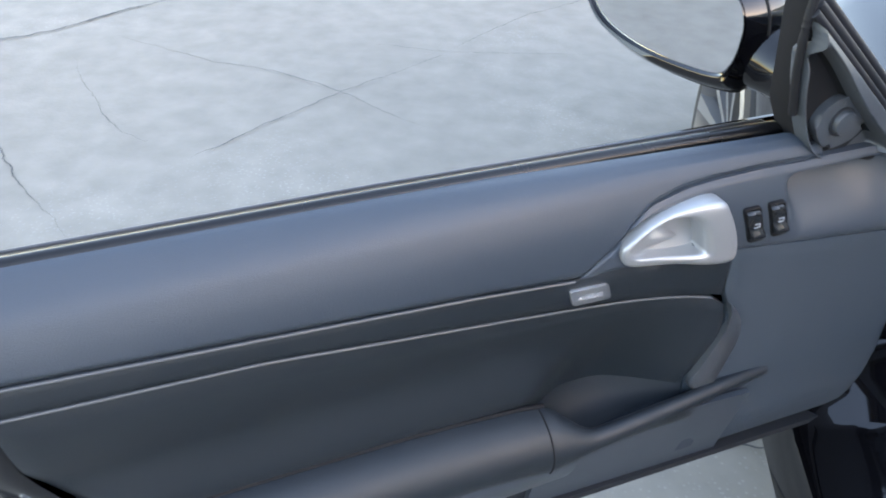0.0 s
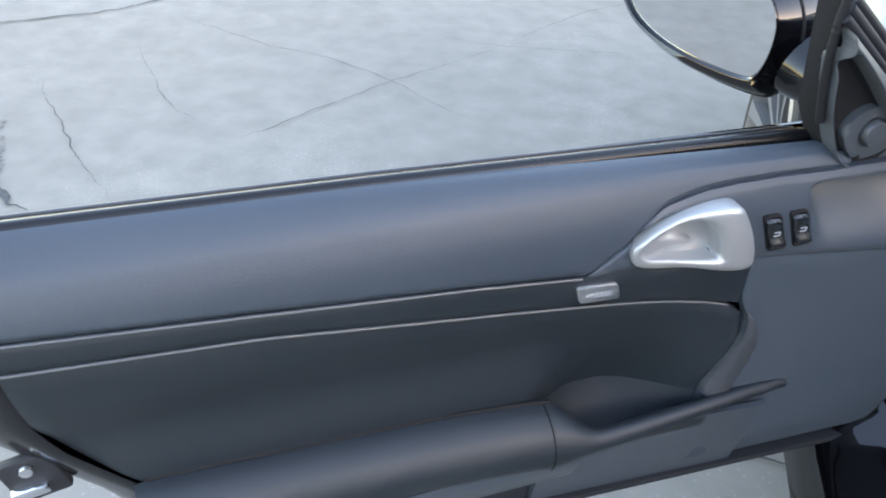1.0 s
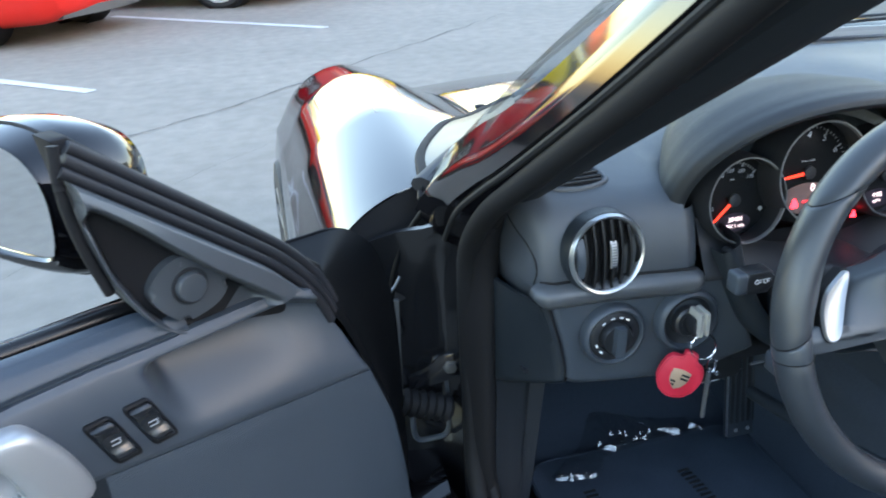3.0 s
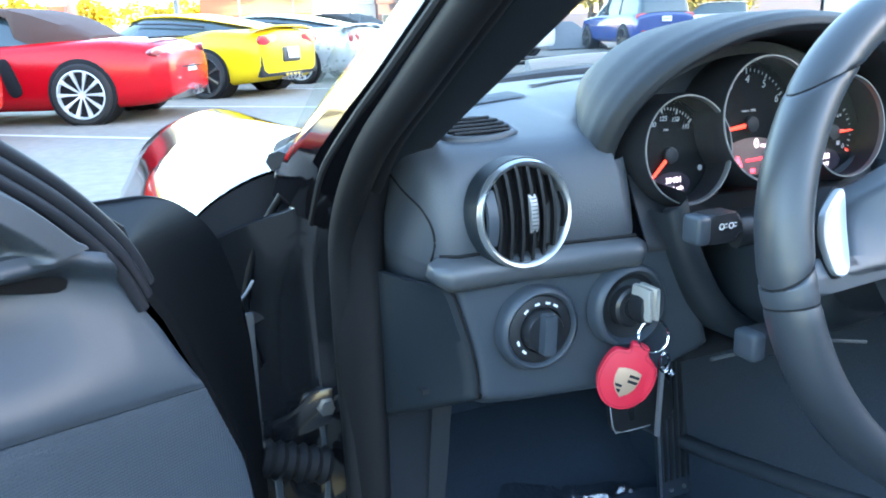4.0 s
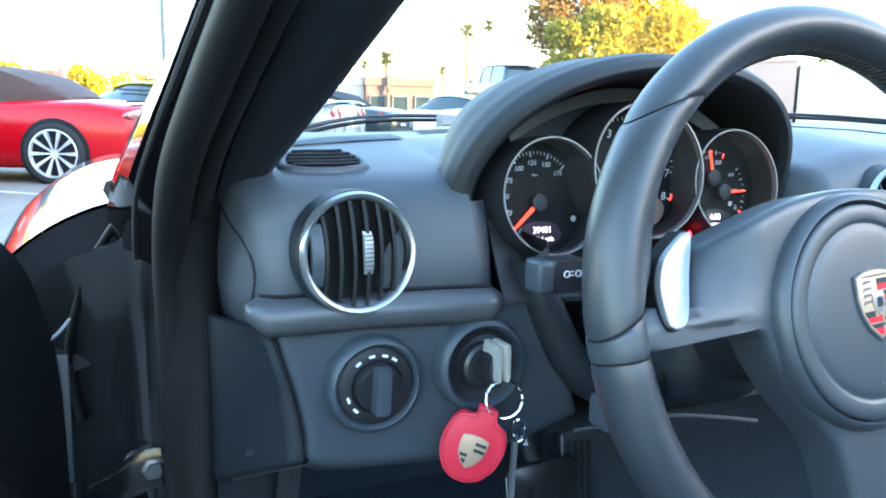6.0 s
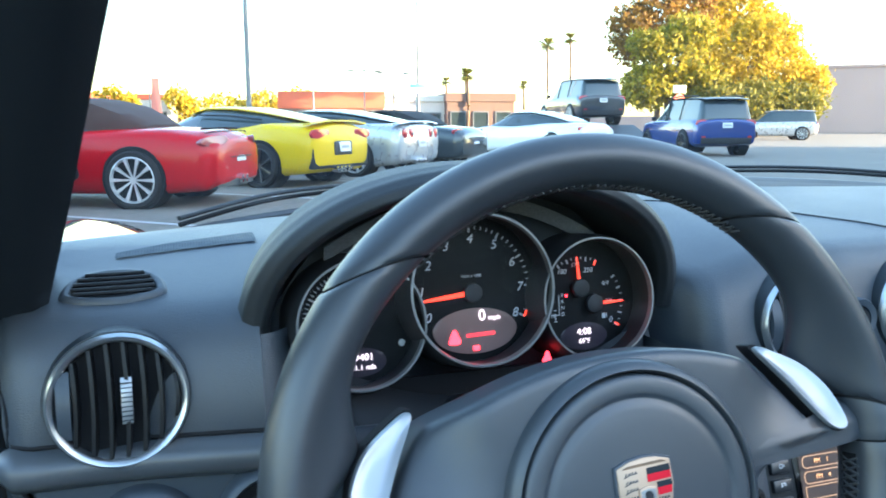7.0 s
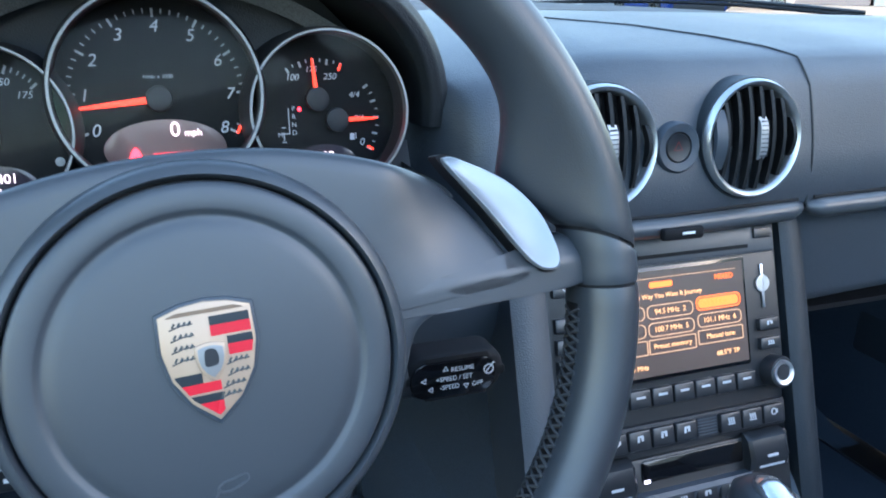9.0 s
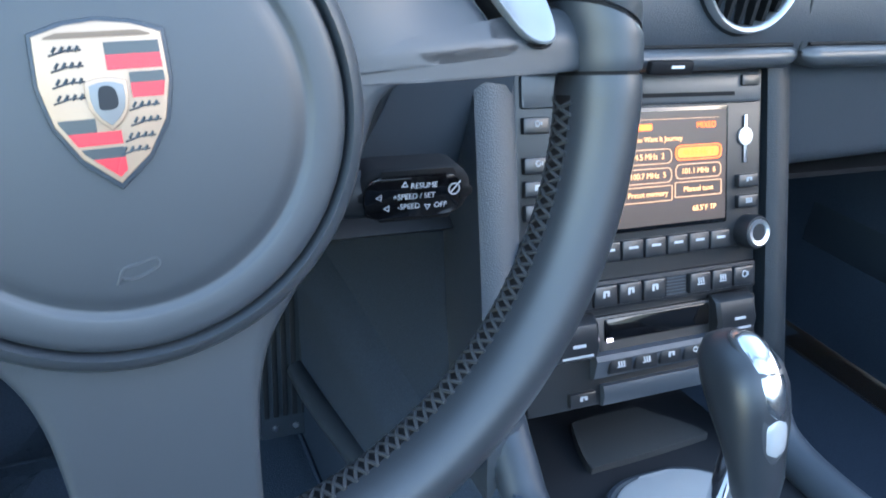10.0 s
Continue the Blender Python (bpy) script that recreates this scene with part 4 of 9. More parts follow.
def bowl_floor(u, v):
    x = 0.503 - 0.20 * u
    rail = lerp(x, [(0.165, 0.490), (0.18, 0.494), (0.25, 0.500), (0.35, 0.501), (0.45, 0.499), (0.503, 0.502)])
    back = 0.528 - 0.006 * u
    return (x, door_w(x, back) - 0.002 + (0.026 - door_w(x, back)) * v, back + (rail - 0.004 - back) * v - 0.065 * math.sin(math.pi * v) ** 0.7 * (1 - 0.4 * u))
part("pocket_bowl", sheet(bowl_floor, 24, 14), M["insert"], door, "smooth hollow behind the grab rail")
part("armrest_base", sheet(lambda u, v: (0.47 + 0.45 * u, 0.032 - 0.05 * v ** 2 - 0.03 * soft(u, 0.9, 1), 0.50 - 0.10 * v), 30, 8, 0.01, (0, 1, 0)), M["hard"], door)
def rail_z(x):
    return lerp(x, [(0.165, 0.490), (0.18, 0.494), (0.25, 0.500), (0.35, 0.501), (0.45, 0.499), (0.503, 0.502)])


def lip(u, v):
    """The rail that goes on from the armrest's end and thins towards the hinge."""
    x = 0.5045 - u * 0.335
    a = radians(150 - 250 * v)
    r = 0.0155 * (1 - 0.45 * u)
    rail = Vector((x, 0.020 - 0.024 * u ** 2 + 0.85 * r * math.cos(a), rail_z(x) + r * math.sin(a)))
    k = soft(u, 0.0, 0.20)
    return (x, *Vector(arm(0.0, v)).lerp(rail, k)[1:])
part("pocket_lip", sheet(lip, 48, 24), M["insert"], door, "black grab rail along the door pocket", sharp=75)
part("pocket_joint", tube([Vector(arm(0.0, v)) + Vector((-0.0005, 0.0002, 0.0)) for v in np.linspace(0.02, 0.98, 24)], 0.0011, 6, up=(1, 0, 0)), M["deep"], door)
part("pocket_wall", sheet(lambda u, v: (0.50 - 0.30 * u, 0.012 - 0.03 * v, 0.505 - 0.15 * v - 0.03 * u), 20, 8, 0.008, (0, 1, 0)), M["hard"], door)
part("strap", prism(rounded([(0.271, 0.636), (0.253, 0.614), (0.243, 0.585), (0.252, 0.545), (0.268, 0.495), (0.280, 0.500), (0.301, 0.519), (0.288, 0.552), (0.270, 0.590), (0.264, 0.610)], 3), -0.004, 0.005, 0.003, 2, m=FACE), M["strip_sail"], door, "grey plastic pull strap", sharp=60)
part("kick_cloth", sheet(lambda u, v: (0.24 + 0.66 * u, -0.006 - 0.02 * v, lerp(0.24 + 0.66 * u, [(0.24, 0.50), (0.5, 0.46), (0.9, 0.50)]) - (0.135 - 0.06 * u) * v), 30, 8, 0.01, (0, 1, 0)), M["trim"], door)

# window slot with rubber strips, painted outer edge, black end face and latch
M["seal_gloss"] = material("satin_black_seal", (0.006, 0.006, 0.007), 0.28, spec=0.35, rvar=0.06)
belt_pts = [(x, lerp(x, BELT)) for x in np.linspace(0.20, 1.095, 32)]
part("window_seal", tube([(x, -0.058, z - 0.004) for x, z in belt_pts], 0.009, 12), M["seal_gloss"], door, "black window seal")
part("belt_deck", skin([[(x, -0.045, z - 0.016), (x, -0.045, z - 0.009), (x, -0.088, z - 0.012), (x, -0.088, z - 0.020)] for x, z in belt_pts]), M["black"], door, smooth=False)
part("window_seal_outer", tube([(x, -0.080, z - 0.012) for x, z in belt_pts], 0.005, 8), M["rubber"], door)
part("window_edge", tube([(x, -0.070, z - 0.007) for x, z in belt_pts], 0.0035, 6), M["piano"], door, "lowered window's glass edge")
part("belt_chrome", tube([(x, -0.090, z - 0.011) for x, z in belt_pts], 0.0024, 8), material("satin_belt_metal", (0.10, 0.10, 0.105), 0.35, 0.7), door, "thin satin belt moulding")
CORNER = [(-0.112, 0.30), (-0.112, 0.60), (-0.108, 0.68), (-0.104, 0.700), (-0.096, 0.730), (-0.089, 0.750), (-0.078, 0.768), (-0.065, 0.782), (-0.045, 0.797), (-0.025, 0.804), (0.0, 0.806), (0.03, 0.808)]   # the outer skin's front corner, up and over


def shell_f(u, v):
    x, z = 0.4, 0.6
    for _ in range(4):
        x = -0.112 + (rear_x(z) + 0.200) * u
        z = 0.28 + (lerp(x, CORNER[2:] + [(0.22, 0.812), (1.02, 0.829), (1.10, 0.831)]) - 0.28) * v
    belly = max(0.0, math.sin(math.pi * min(1, v * 1.05))) ** 0.6
    return (x, -0.090 - 0.010 * soft(x, 0.0, 0.1) - 0.05 * belly * soft(x, -0.112, 0.05) * soft(u, 1.0, 0.93), z)
part("outer_skin", sheet(shell_f, 70, 20, 0.004, (0, -1, 0)), M["paint"], door, "glossy black outer door skin", sharp=60)
corner_way = smooth_path([(x, 0.0, z) for x, z in CORNER], 3)


def front_f(u, v):
    c = corner_way[min(len(corner_way) - 1, round(u * (len(corner_way) - 1)))]
    z0 = min(c.z, 0.785)
    a = Vector((front_x(z0) - 0.006, -0.016, z0))
    b = Vector((c.x, -0.088, c.z))
    q = a.lerp(b, v)
    return (q.x + 0.016 * math.sin(math.pi * v) * (1 - u), q.y, q.z)
part("front_end", sheet(front_f, len(corner_way) - 1, 10, 0.006, (1, 0, 0)), M["front_paint"], door, "black painted front end of the door", sharp=50)
part("corner_bead", tube([q + Vector((0, -0.088, 0)) for q in corner_way[6:]], 0.0022, 8, up=(0, 1, 0)), M["front_paint"], door)
def end_f(u, v):
    z = 0.36 + 0.490 * u
    return (rear_x(z) + 0.002 + 0.086 * v + 0.012 * math.sin(math.pi * v), -0.012 - 0.086 * v + 0.010 * math.sin(math.pi * v), z)
part("rear_end", sheet(end_f, 22, 12, 0.01, (-1, 0, 0)), M["jamb"], door, "black painted rear end of the door")
part("bottom_edge", sheet(lambda u, v: (-0.03 + 0.95 * u, -0.01 - 0.10 * v, 0.325 + 0.06 * u + 0.04 * soft(u, 0.7, 1)), 24, 4, 0.01, (0, 0, 1)), M["black"], door)
latch = new("door_latch")
latch.parent = door
latch["label"] = "steel latch in a black plastic bracket"
part("bracket", box(0.05, 0.012, 0.055, 0.004, m=pose(1.018, -0.03, 0.59, 0, 12, 0)), M["black"], latch)
part("hook", box(0.035, 0.014, 0.012, 0.004, m=pose(1.022, -0.022, 0.580, 0, 10, 0)), M["chrome"], latch)
part("bolt", lathe([(0.006, 0), (0.006, 0.004)], 8, pose(1.020, -0.022, 0.607, -90, 0, 0)), M["alu"], latch)
part("puddle_reflector", skin([[(1.058 + 0.013 * math.cos(a) * s + 0.10 * (0.738 - 0.738 - 0.045 * math.sin(a) * s), -0.045 + h, 0.738 + 0.050 * math.sin(a) * s) for a in np.linspace(0, 2 * math.pi, 20, endpoint=False)] for s, h in ((1, 0), (1, 0.01), (0.8, 0.016), (0.2, 0.018))]),
     material("pale_yellow_lens", (0.36, 0.38, 0.24), 0.25), door, "pale yellow lens on the door's end")

# outside mirror
mir = new("side_mirror")
mir.parent = door
mir["label"] = "glossy black oval door mirror"
MIRROR = axes((0.2415, -0.130, 0.0), (0.259, -0.966, 0.0), (0, 0, 1))     # x: outwards from the car, y: up; the glass looks along -z
GL = rounded([(0.176, 0.905), (0.165, 0.925), (0.125, 0.946), (0.06, 0.957), (0.012, 0.950), (-0.010, 0.926), (-0.013, 0.894), (-0.006, 0.864), (0.010, 0.853), (0.065, 0.850), (0.115, 0.856), (0.155, 0.873)], 4)
GL = [(x + 0.032 * (x + 0.013) / 0.19, z) for x, z in GL]
mx, mz = 0.098, 0.903


def scaled(kx, kz, w, dx=0.0, dz=0.0):
    """A ring of the housing; w: behind the glass."""
    return [MIRROR @ Vector((mx + (x - mx) * kx + dx, mz + (z - mz) * kz + dz, w)) for x, z in GL]


part("housing", skin([scaled(1.0, 1.0, 0.008), scaled(1.005, 1.005, 0.002), scaled(1.025, 1.035, -0.001), scaled(1.035, 1.055, 0.003), scaled(1.05, 1.10, 0.001, 0, -0.003), scaled(1.09, 1.22, 0.013, 0, -0.007), scaled(1.125, 1.31, 0.028, 0, -0.009), scaled(1.13, 1.33, 0.048, -0.003, -0.008), scaled(1.06, 1.18, 0.075, -0.012, -0.004), scaled(0.85, 0.85, 0.105, -0.02), scaled(0.5, 0.5, 0.122, -0.02), scaled(0.1, 0.1, 0.128, -0.02)]), M["paint"], mir, sharp=70)
part("mirror_glass", skin([scaled(0.995, 0.995, 0.009), scaled(0.995, 0.995, 0.0045)]), M["mirror"], mir, "mirror glass")
part("housing_seam", tube([MIRROR @ Vector((mx + (x - mx) * 1.128, mz + (z - mz) * 1.315 - 0.009, 0.031)) for x, z in GL], 0.002, 6, closed=True), M["deep"], mir)
part("mirror_foot", skin([[(x + r * math.cos(a) * 0.9, w, z + r * 0.8 * math.sin(a)) for a in np.linspace(0, 2 * math.pi, 18, endpoint=False)]
                          for x, w, z, r in ((0.185, -0.165, 0.885, 0.060), (0.185, -0.135, 0.878, 0.055), (0.175, -0.105, 0.868, 0.046), (0.165, -0.075, 0.860, 0.042), (0.16, -0.045, 0.858, 0.05))]), M["paint"], mir, sharp=70)


# ---- dashboard ----
dash = thing("dashboard", "dark grey vinyl dashboard with round air vents", "dashboard")


def dash_profile(x, sunk=True):
    """The pad's section at x from the trim strip up over the roll to the windscreen, as (y, z)."""
    e = lerp(x, [(-0.3480, 0.14), (-0.3472, 0.10), (-0.3455, 0.066), (-0.3425, 0.040), (-0.338, 0.020), (-0.331, 0.007), (-0.320, 0.0), (0.99, 0.0), (1.02, 0.03), (1.035, 0.09)])   # rounded outer ends
    well = soft(x, -0.170, -0.157) * soft(x, 0.186, 0.166) if sunk else 0.0                   # behind the instruments
    right = soft(x, 0.15, 0.30)
    y0 = lerp(x, [(-0.37, 0.226), (-0.34, 0.222), (-0.26, 0.220), (-0.16, 0.204), (0.2, 0.178), (0.33, 0.176), (0.45, 0.186), (0.7, 0.20), (1.04, 0.24)])
    top = 0.824 + 0.022 * right
    wind_y = lerp(CX - abs(x - CX), [(-0.42, 0.37), (-0.30, 0.50), (-0.12, 0.645), (0.10, 0.745), (CX, 0.775)])
    far = 0.845 + 0.008 * right
    pts = [(y0 + 0.004, 0.738), (y0, 0.752), (y0 + 0.006, 0.78), (y0 + 0.012, 0.80), (y0 + 0.02, 0.815 + 0.012 * right), (y0 + 0.034, top + 0.002), (y0 + 0.055, top + 0.008), (y0 + 0.09, top + 0.014), (y0 + 0.14, top + 0.020)]
    far_pts = [(y0 + 0.14 + (wind_y - y0 - 0.14) * t, top + 0.020 + (far - top - 0.020) * t + 0.012 * math.sin(math.pi * t)) for t in (0.25, 0.5, 0.75, 1.0)]
    out = []
    for i, (y, z) in enumerate(pts + far_pts):
        if i < 9:
            y += 0.095 * well * (1 - i / 9)
        y += e * max(0.0, 1 - i / 12)
        z -= e * 0.12 * max(0.0, 1 - abs(i - 7) / 6)
        if i == len(pts) + 3:
            y = max(y, wind_y - 0.005)
        out.append((y, z))
    return out


xs = [-0.3480, -0.3476, -0.3472, -0.3464, -0.3455, -0.3442, -0.3425, -0.3405, -0.338, -0.335, -0.331, -0.326, -0.320, -0.31] + list(np.linspace(-0.30, 0.98, 129)) + [1.0, 1.02, 1.035]


bm = skin([[(x, y, z) for y, z in dash_profile(x)] for x in xs], closed=False, caps=False)
part("dash_pad", bm, M["dash"], dash, "grained grey-black dashboard pad", sharp=70)
# seam line on the pad, passenger side
seam = []
for q in smooth_path([(0.463, 0.185, 0), (0.468, 0.20, 0), (0.462, 0.225, 0), (0.43, 0.265, 0), (0.38, 0.32, 0), (0.33, 0.38, 0), (0.28, 0.45, 0)], 8):
    pr = dash_profile(q.x)
    seam.append((q.x, q.y, float(np.interp(q.y, [p[0] for p in pr], [p[1] for p in pr])) + 0.0003))
part("pad_seam", tube(seam, 0.0011, 6), M["visor"], dash)

# trim strip
M["strip"] = material("satin_grey_trim", (0.055, 0.061, 0.069), 0.36, grain=2500, bump=0.08)
def strip(x0, x1, name="trim_strip", h=1.0):
    rings = []
    for x in np.concatenate([x0 + 0.015 * np.linspace(0, 1, 8) ** 2, np.linspace(x0 + 0.02, x1 - 0.02, 40), x1 - 0.015 * np.linspace(1, 0, 8) ** 2]):
        y, z = dash_profile(max(x, -0.322), False)[0]
        k = math.sqrt(min(1.0, 0.12 + (x - x0) / 0.014, 0.12 + (x1 - x) / 0.014)) * h
        rings.append([(x, y + 0.012, z - 0.020 * k), (x, y - 0.010 * k, z - 0.018 * k), (x, y - 0.017 * k, z - 0.011 * k), (x, y - 0.018 * k, z - 0.002), (x, y - 0.014 * k, z + 0.004 * k), (x, y - 0.006 * k, z + 0.008 * k), (x, y + 0.006, z + 0.010 * k)])
    part(name, skin(rings), M["strip"], dash, "smooth dark grey trim strip", sharp=50)
strip(-0.342, -0.15)
strip(0.255, 0.462, h=0.55)
strip(0.466, 1.0, h=0.6)


# knee panel under the strip, with the light switch and the ignition lock
SEAM_X = [(0.60, -0.303), (0.614, -0.304), (0.638, -0.304), (0.669, -0.310), (0.713, -0.323), (0.737, -0.336)]   # height, seam to the end cover


def knee(u, v):
    x = -0.338 + u * 0.25
    for _ in range(3):
        z = 0.732 - v * (0.732 - lerp(x, [(-0.304, 0.604), (-0.285, 0.596), (-0.255, 0.592), (-0.173, 0.592), (-0.120, 0.602), (-0.060, 0.622)]))
        left, right = lerp(z, SEAM_X), lerp(z, [(0.59, -0.066), (0.633, -0.070), (0.724, -0.102), (0.74, -0.105)])
        x = left + (right - left) * u
    y0 = dash_profile(x, False)[0][0]
    return (x, y0 - 0.004 + 0.004 * v + 0.034 * soft(v, 0.80, 1.04) ** 2 + 0.006 * soft(u, 0.03, 0.0) + 0.012 * soft(u, 0.96, 1.0) ** 2, z)
part("knee_panel", sheet(knee, 40, 30, 0.006, (0, -1, 0)), M["hard"], dash, "smooth grey knee panel", sharp=60)


def end_cover(u, v):
    z0 = 0.724 - 0.112 * v
    x0, y0 = lerp(z0, SEAM_X) - 0.0015, dash_profile(-0.32, False)[0][0] - 0.003
    bow = 1 - (1 - u) ** 1.7
    tuck = 0.02 * soft(v, 0.93, 1.0) ** 2
    return (x0 + (-0.353 - x0) * bow + tuck, y0 + 0.128 * u + tuck, z0 + (0.712 - 0.167 * v - z0) * u)
part("end_cover", sheet(end_cover, 16, 24, 0.006, (1, 0, 0)), M["insert"], dash, "dark grey dashboard end cover", sharp=60)
part("end_cap_under", sheet(lambda u, v: (-0.3478 + 0.032 * u ** 1.6 + 0.006 * v, dash_profile(-0.3478 + 0.032 * u ** 1.6, False)[0][0] + 0.001 + 0.045 * v ** 1.6, 0.740 - 0.036 * v), 16, 8), M["dash"], dash, sharp=75)
for x0_, x1_, k_ in ((-0.332, -0.16, 1.0), (0.262, 0.455, 0.55), (0.472, 0.99, 0.6)):
    part("strip_gap", tube([(x, dash_profile(x, False)[0][0] - 0.0035 * k_, dash_profile(x, False)[0][1] + 0.0098 * k_) for x in np.linspace(x0_, x1_, 24)], 0.0016, 6), M["deep"], dash)
END_SEAM = [(-0.3468, 0.808), (-0.3445, 0.796), (-0.3395, 0.785), (-0.3355, 0.772), (-0.3345, 0.757), (-0.336, 0.742)]
part("end_cap_seam", tube(smooth_path([(x, float(np.interp(z, [p[1] for p in dash_profile(x)][:6], [p[0] for p in dash_profile(x)][:6])) - 0.0003, z) for x, z in END_SEAM], 6), 0.0011, 6), M["deep"], dash)
# pale bead in place of the glint on the cover's lower edge
part("end_cover_glint", tube([Vector(end_cover(u, 0.985)) + Vector((-0.002, -0.004, 0)) for u in np.linspace(0.02, 0.98, 16)], 0.0022, 6), M["strip"], dash)
part("end_cover_seam", tube([Vector(end_cover(0.0, v)) + Vector((0.0008, 0.001, 0)) for v in np.linspace(0.02, 0.98, 16)], 0.0016, 6), M["deep"], dash)
KICK = [(-0.351, 0.330), (-0.333, 0.338), (-0.30, 0.350), (-0.268, 0.356), (-0.256, 0.40), (-0.258, 0.55), (-0.262, 0.76)]


def kick(u, v):
    k = u * (len(KICK) - 1)
    i = min(int(k), len(KICK) - 2)
    x, y = (KICK[i][c] + (KICK[i + 1][c] - KICK[i][c]) * (k - i) for c in (0, 1))
    fold = 0.004 * math.sin(26 * u + 2 * v) * soft(u, 0.25, 0.45)
    return (x - 0.06 * v * soft(u, 0.2, 0.6) + fold, y - fold, 0.612 - 0.42 * v)
part("kick_panel", sheet(kick, 40, 14, 0.008, (1, 0, 0)), M["trim"], dash, "dark carpeted kick panel")



def vent(at, r=0.0475, parent=dash, tilt=7, yaw=0):
    """A round air vent facing the cabin: satin ring, dark barrel, upright slats, tab and thumb wheel."""
    v = new("air_vent")
    v.parent = parent
    v.matrix_basis = Matrix.Translation(at) @ pose(0, 0, 0, 90 - tilt, 0, 0) @ pose(0, 0, 0, 0, yaw, 0)
    v["label"] = "round air vent with a satin silver ring and black slats"
    part("ring", ring_of([(r * 0.865, -0.004), (r * 0.875, 0.006), (r * 0.905, 0.0095), (r * 0.96, 0.0105), (r, 0.008), (r * 1.012, 0.002), (r * 1.012, -0.006)], 72), M["ringm"], v, "satin silver ring", sharp=60)
    part("bezel", ring_of([(r * 1.0, -0.014), (r * 1.0, 0.005), (r * 1.028, 0.005), (r * 1.045, 0.001), (r * 1.06, -0.014)], 64), M["insert"], v, sharp=60)
    part("barrel", lathe([(r * 0.90, 0.004), (r * 0.88, -0.001), (0.0001, -0.002)], 48, caps=False), M["deep"], v)
    for i in range(-3, 4):
        x = i * r * 0.235 + r * 0.10
        h = math.sqrt(max(0.0, (r * 0.87) ** 2 - x * x))
        if h < 0.006:
            continue
        bow = [(x + 0.0015 * math.cos(t * 1.5), h * t, 0.011 - 0.004 * abs(t) ** 2) for t in np.linspace(-1, 1, 11)]
        part("slat", skin([[(a - 0.0018, b, c), (a + 0.0006, b, c + 0.0006), (a + 0.0024, b, c - 0.009), (a + 0.0008, b, c - 0.0095)] for a, b, c in bow]), M["slat"], v)
    part("tab", skin([[(x + r * 0.10 + 0.0005, t * 0.0155, 0.0095 + 0.0045 * (1 - abs(t) ** 4) * k) for x, k in ((-0.0034, 0), (-0.0034, 0.85), (0, 1), (0.0034, 0.85), (0.0034, 0))] for t in np.linspace(-1, 1, 9)]), M["pull"], v, "ribbed silver tab")
    for t in np.linspace(-0.8, 0.8, 9):
        part("rib", box(0.0066, 0.0007, 0.0007, m=pose(r * 0.10 + 0.0005, t * 0.0155, 0.0142 - 0.0025 * abs(t) ** 4)), M["hard"], v)
    wheel_z = [(-r * 0.74, t * r * 0.50, 0.006 + 0.006 * (1 - t * t)) for t in np.linspace(-1, 1, 11)]
    part("thumb_wheel", skin([[(a - 0.0045, b, c - 0.004), (a - 0.0042, b, c), (a + 0.0042, b, c + 0.001), (a + 0.0045, b, c - 0.004)] for a, b, c in wheel_z]), M["hard"], v, "ribbed thumb wheel")
    return v


M["ringm"] = material("ring_satin_silver", (0.46, 0.48, 0.50), 0.32, 0.85, rvar=0.05)
M["slat"] = material("vent_slat_plastic", (0.009, 0.0095, 0.011), 0.5, spec=0.25)
vent((-0.264, 0.2190, 0.777), 0.0445, yaw=4)
vent((0.270, 0.187, 0.793), 0.0425)
vent((0.396, 0.188, 0.794), 0.0425)
hz = new("hazard_button")
hz.parent = dash
hz.matrix_basis = Matrix.Translation((0.332, 0.184, 0.791)) @ pose(0, 0, 0, 83, 0, 0)
part("surround", ring_of([(0.0105, -0.004), (0.011, 0.003), (0.0165, 0.004), (0.018, 0.002), (0.0185, -0.006)], 40), M["hard"], hz)
part("button", lathe([(0.0105, -0.004), (0.0102, 0.002), (0.0095, 0.003), (0.005, 0.0022), (0.0001, 0.002)], 36), M["button"], hz)
part("triangle", ring_of([(0.0035, 0.0024), (0.0044, 0.0024), (0.0044, 0.0027), (0.0035, 0.0027)], 3, pose(0, 0, 0, 0, 0, 90)), material("dull_red_print", (0.16, 0.02, 0.02), 0.6), hz)

# rotary light switch
ls = new("light_switch")
ls.parent = dash
ls.matrix_basis = Matrix.Translation((-0.2515, 0.2120, 0.677)) @ pose(0, 0, 0, 90, 0, 0)
ls["label"] = "black rotary headlamp switch"
part("surround", ring_of([(0.0300, -0.004), (0.0306, 0.0045), (0.033, 0.0062), (0.0355, 0.0050), (0.0375, 0.0), (0.038, -0.008)], 56), M["hard"], ls, sharp=60)
part("dial", lathe([(0.0302, 0.002), (0.0265, 0.0045), (0.0205, 0.0045), (0.020, 0.001), (0.0001, 0.001)], 48, caps=False), M["black"], ls)
part("knob", lathe([(0.0185, 0.001), (0.018, 0.010), (0.0165, 0.0125), (0.0001, 0.0125)], 40, caps=False), M["button"], ls)
part("knob_bar", skin([[(x * w, y, 0.0115 + 0.0095 * h) for x, h in ((-0.0068, 0), (-0.0056, 0.9), (0, 1), (0.0056, 0.9), (0.0068, 0))] for y, w in ((-0.0175, 0.8), (-0.015, 1), (0.015, 1), (0.0175, 0.8))], m=pose(0, 0, 0, 0, 0, -3)), M["hard"], ls)
for a in (55, 75, 100, 128, 200, 225):
    part("mark", box(0.0045, 0.002, 0.0004, m=pose(0, 0, 0, 0, 0, a) @ pose(0.0237, 0, 0.0047, 0, 0, 90)), M["white"], ls)

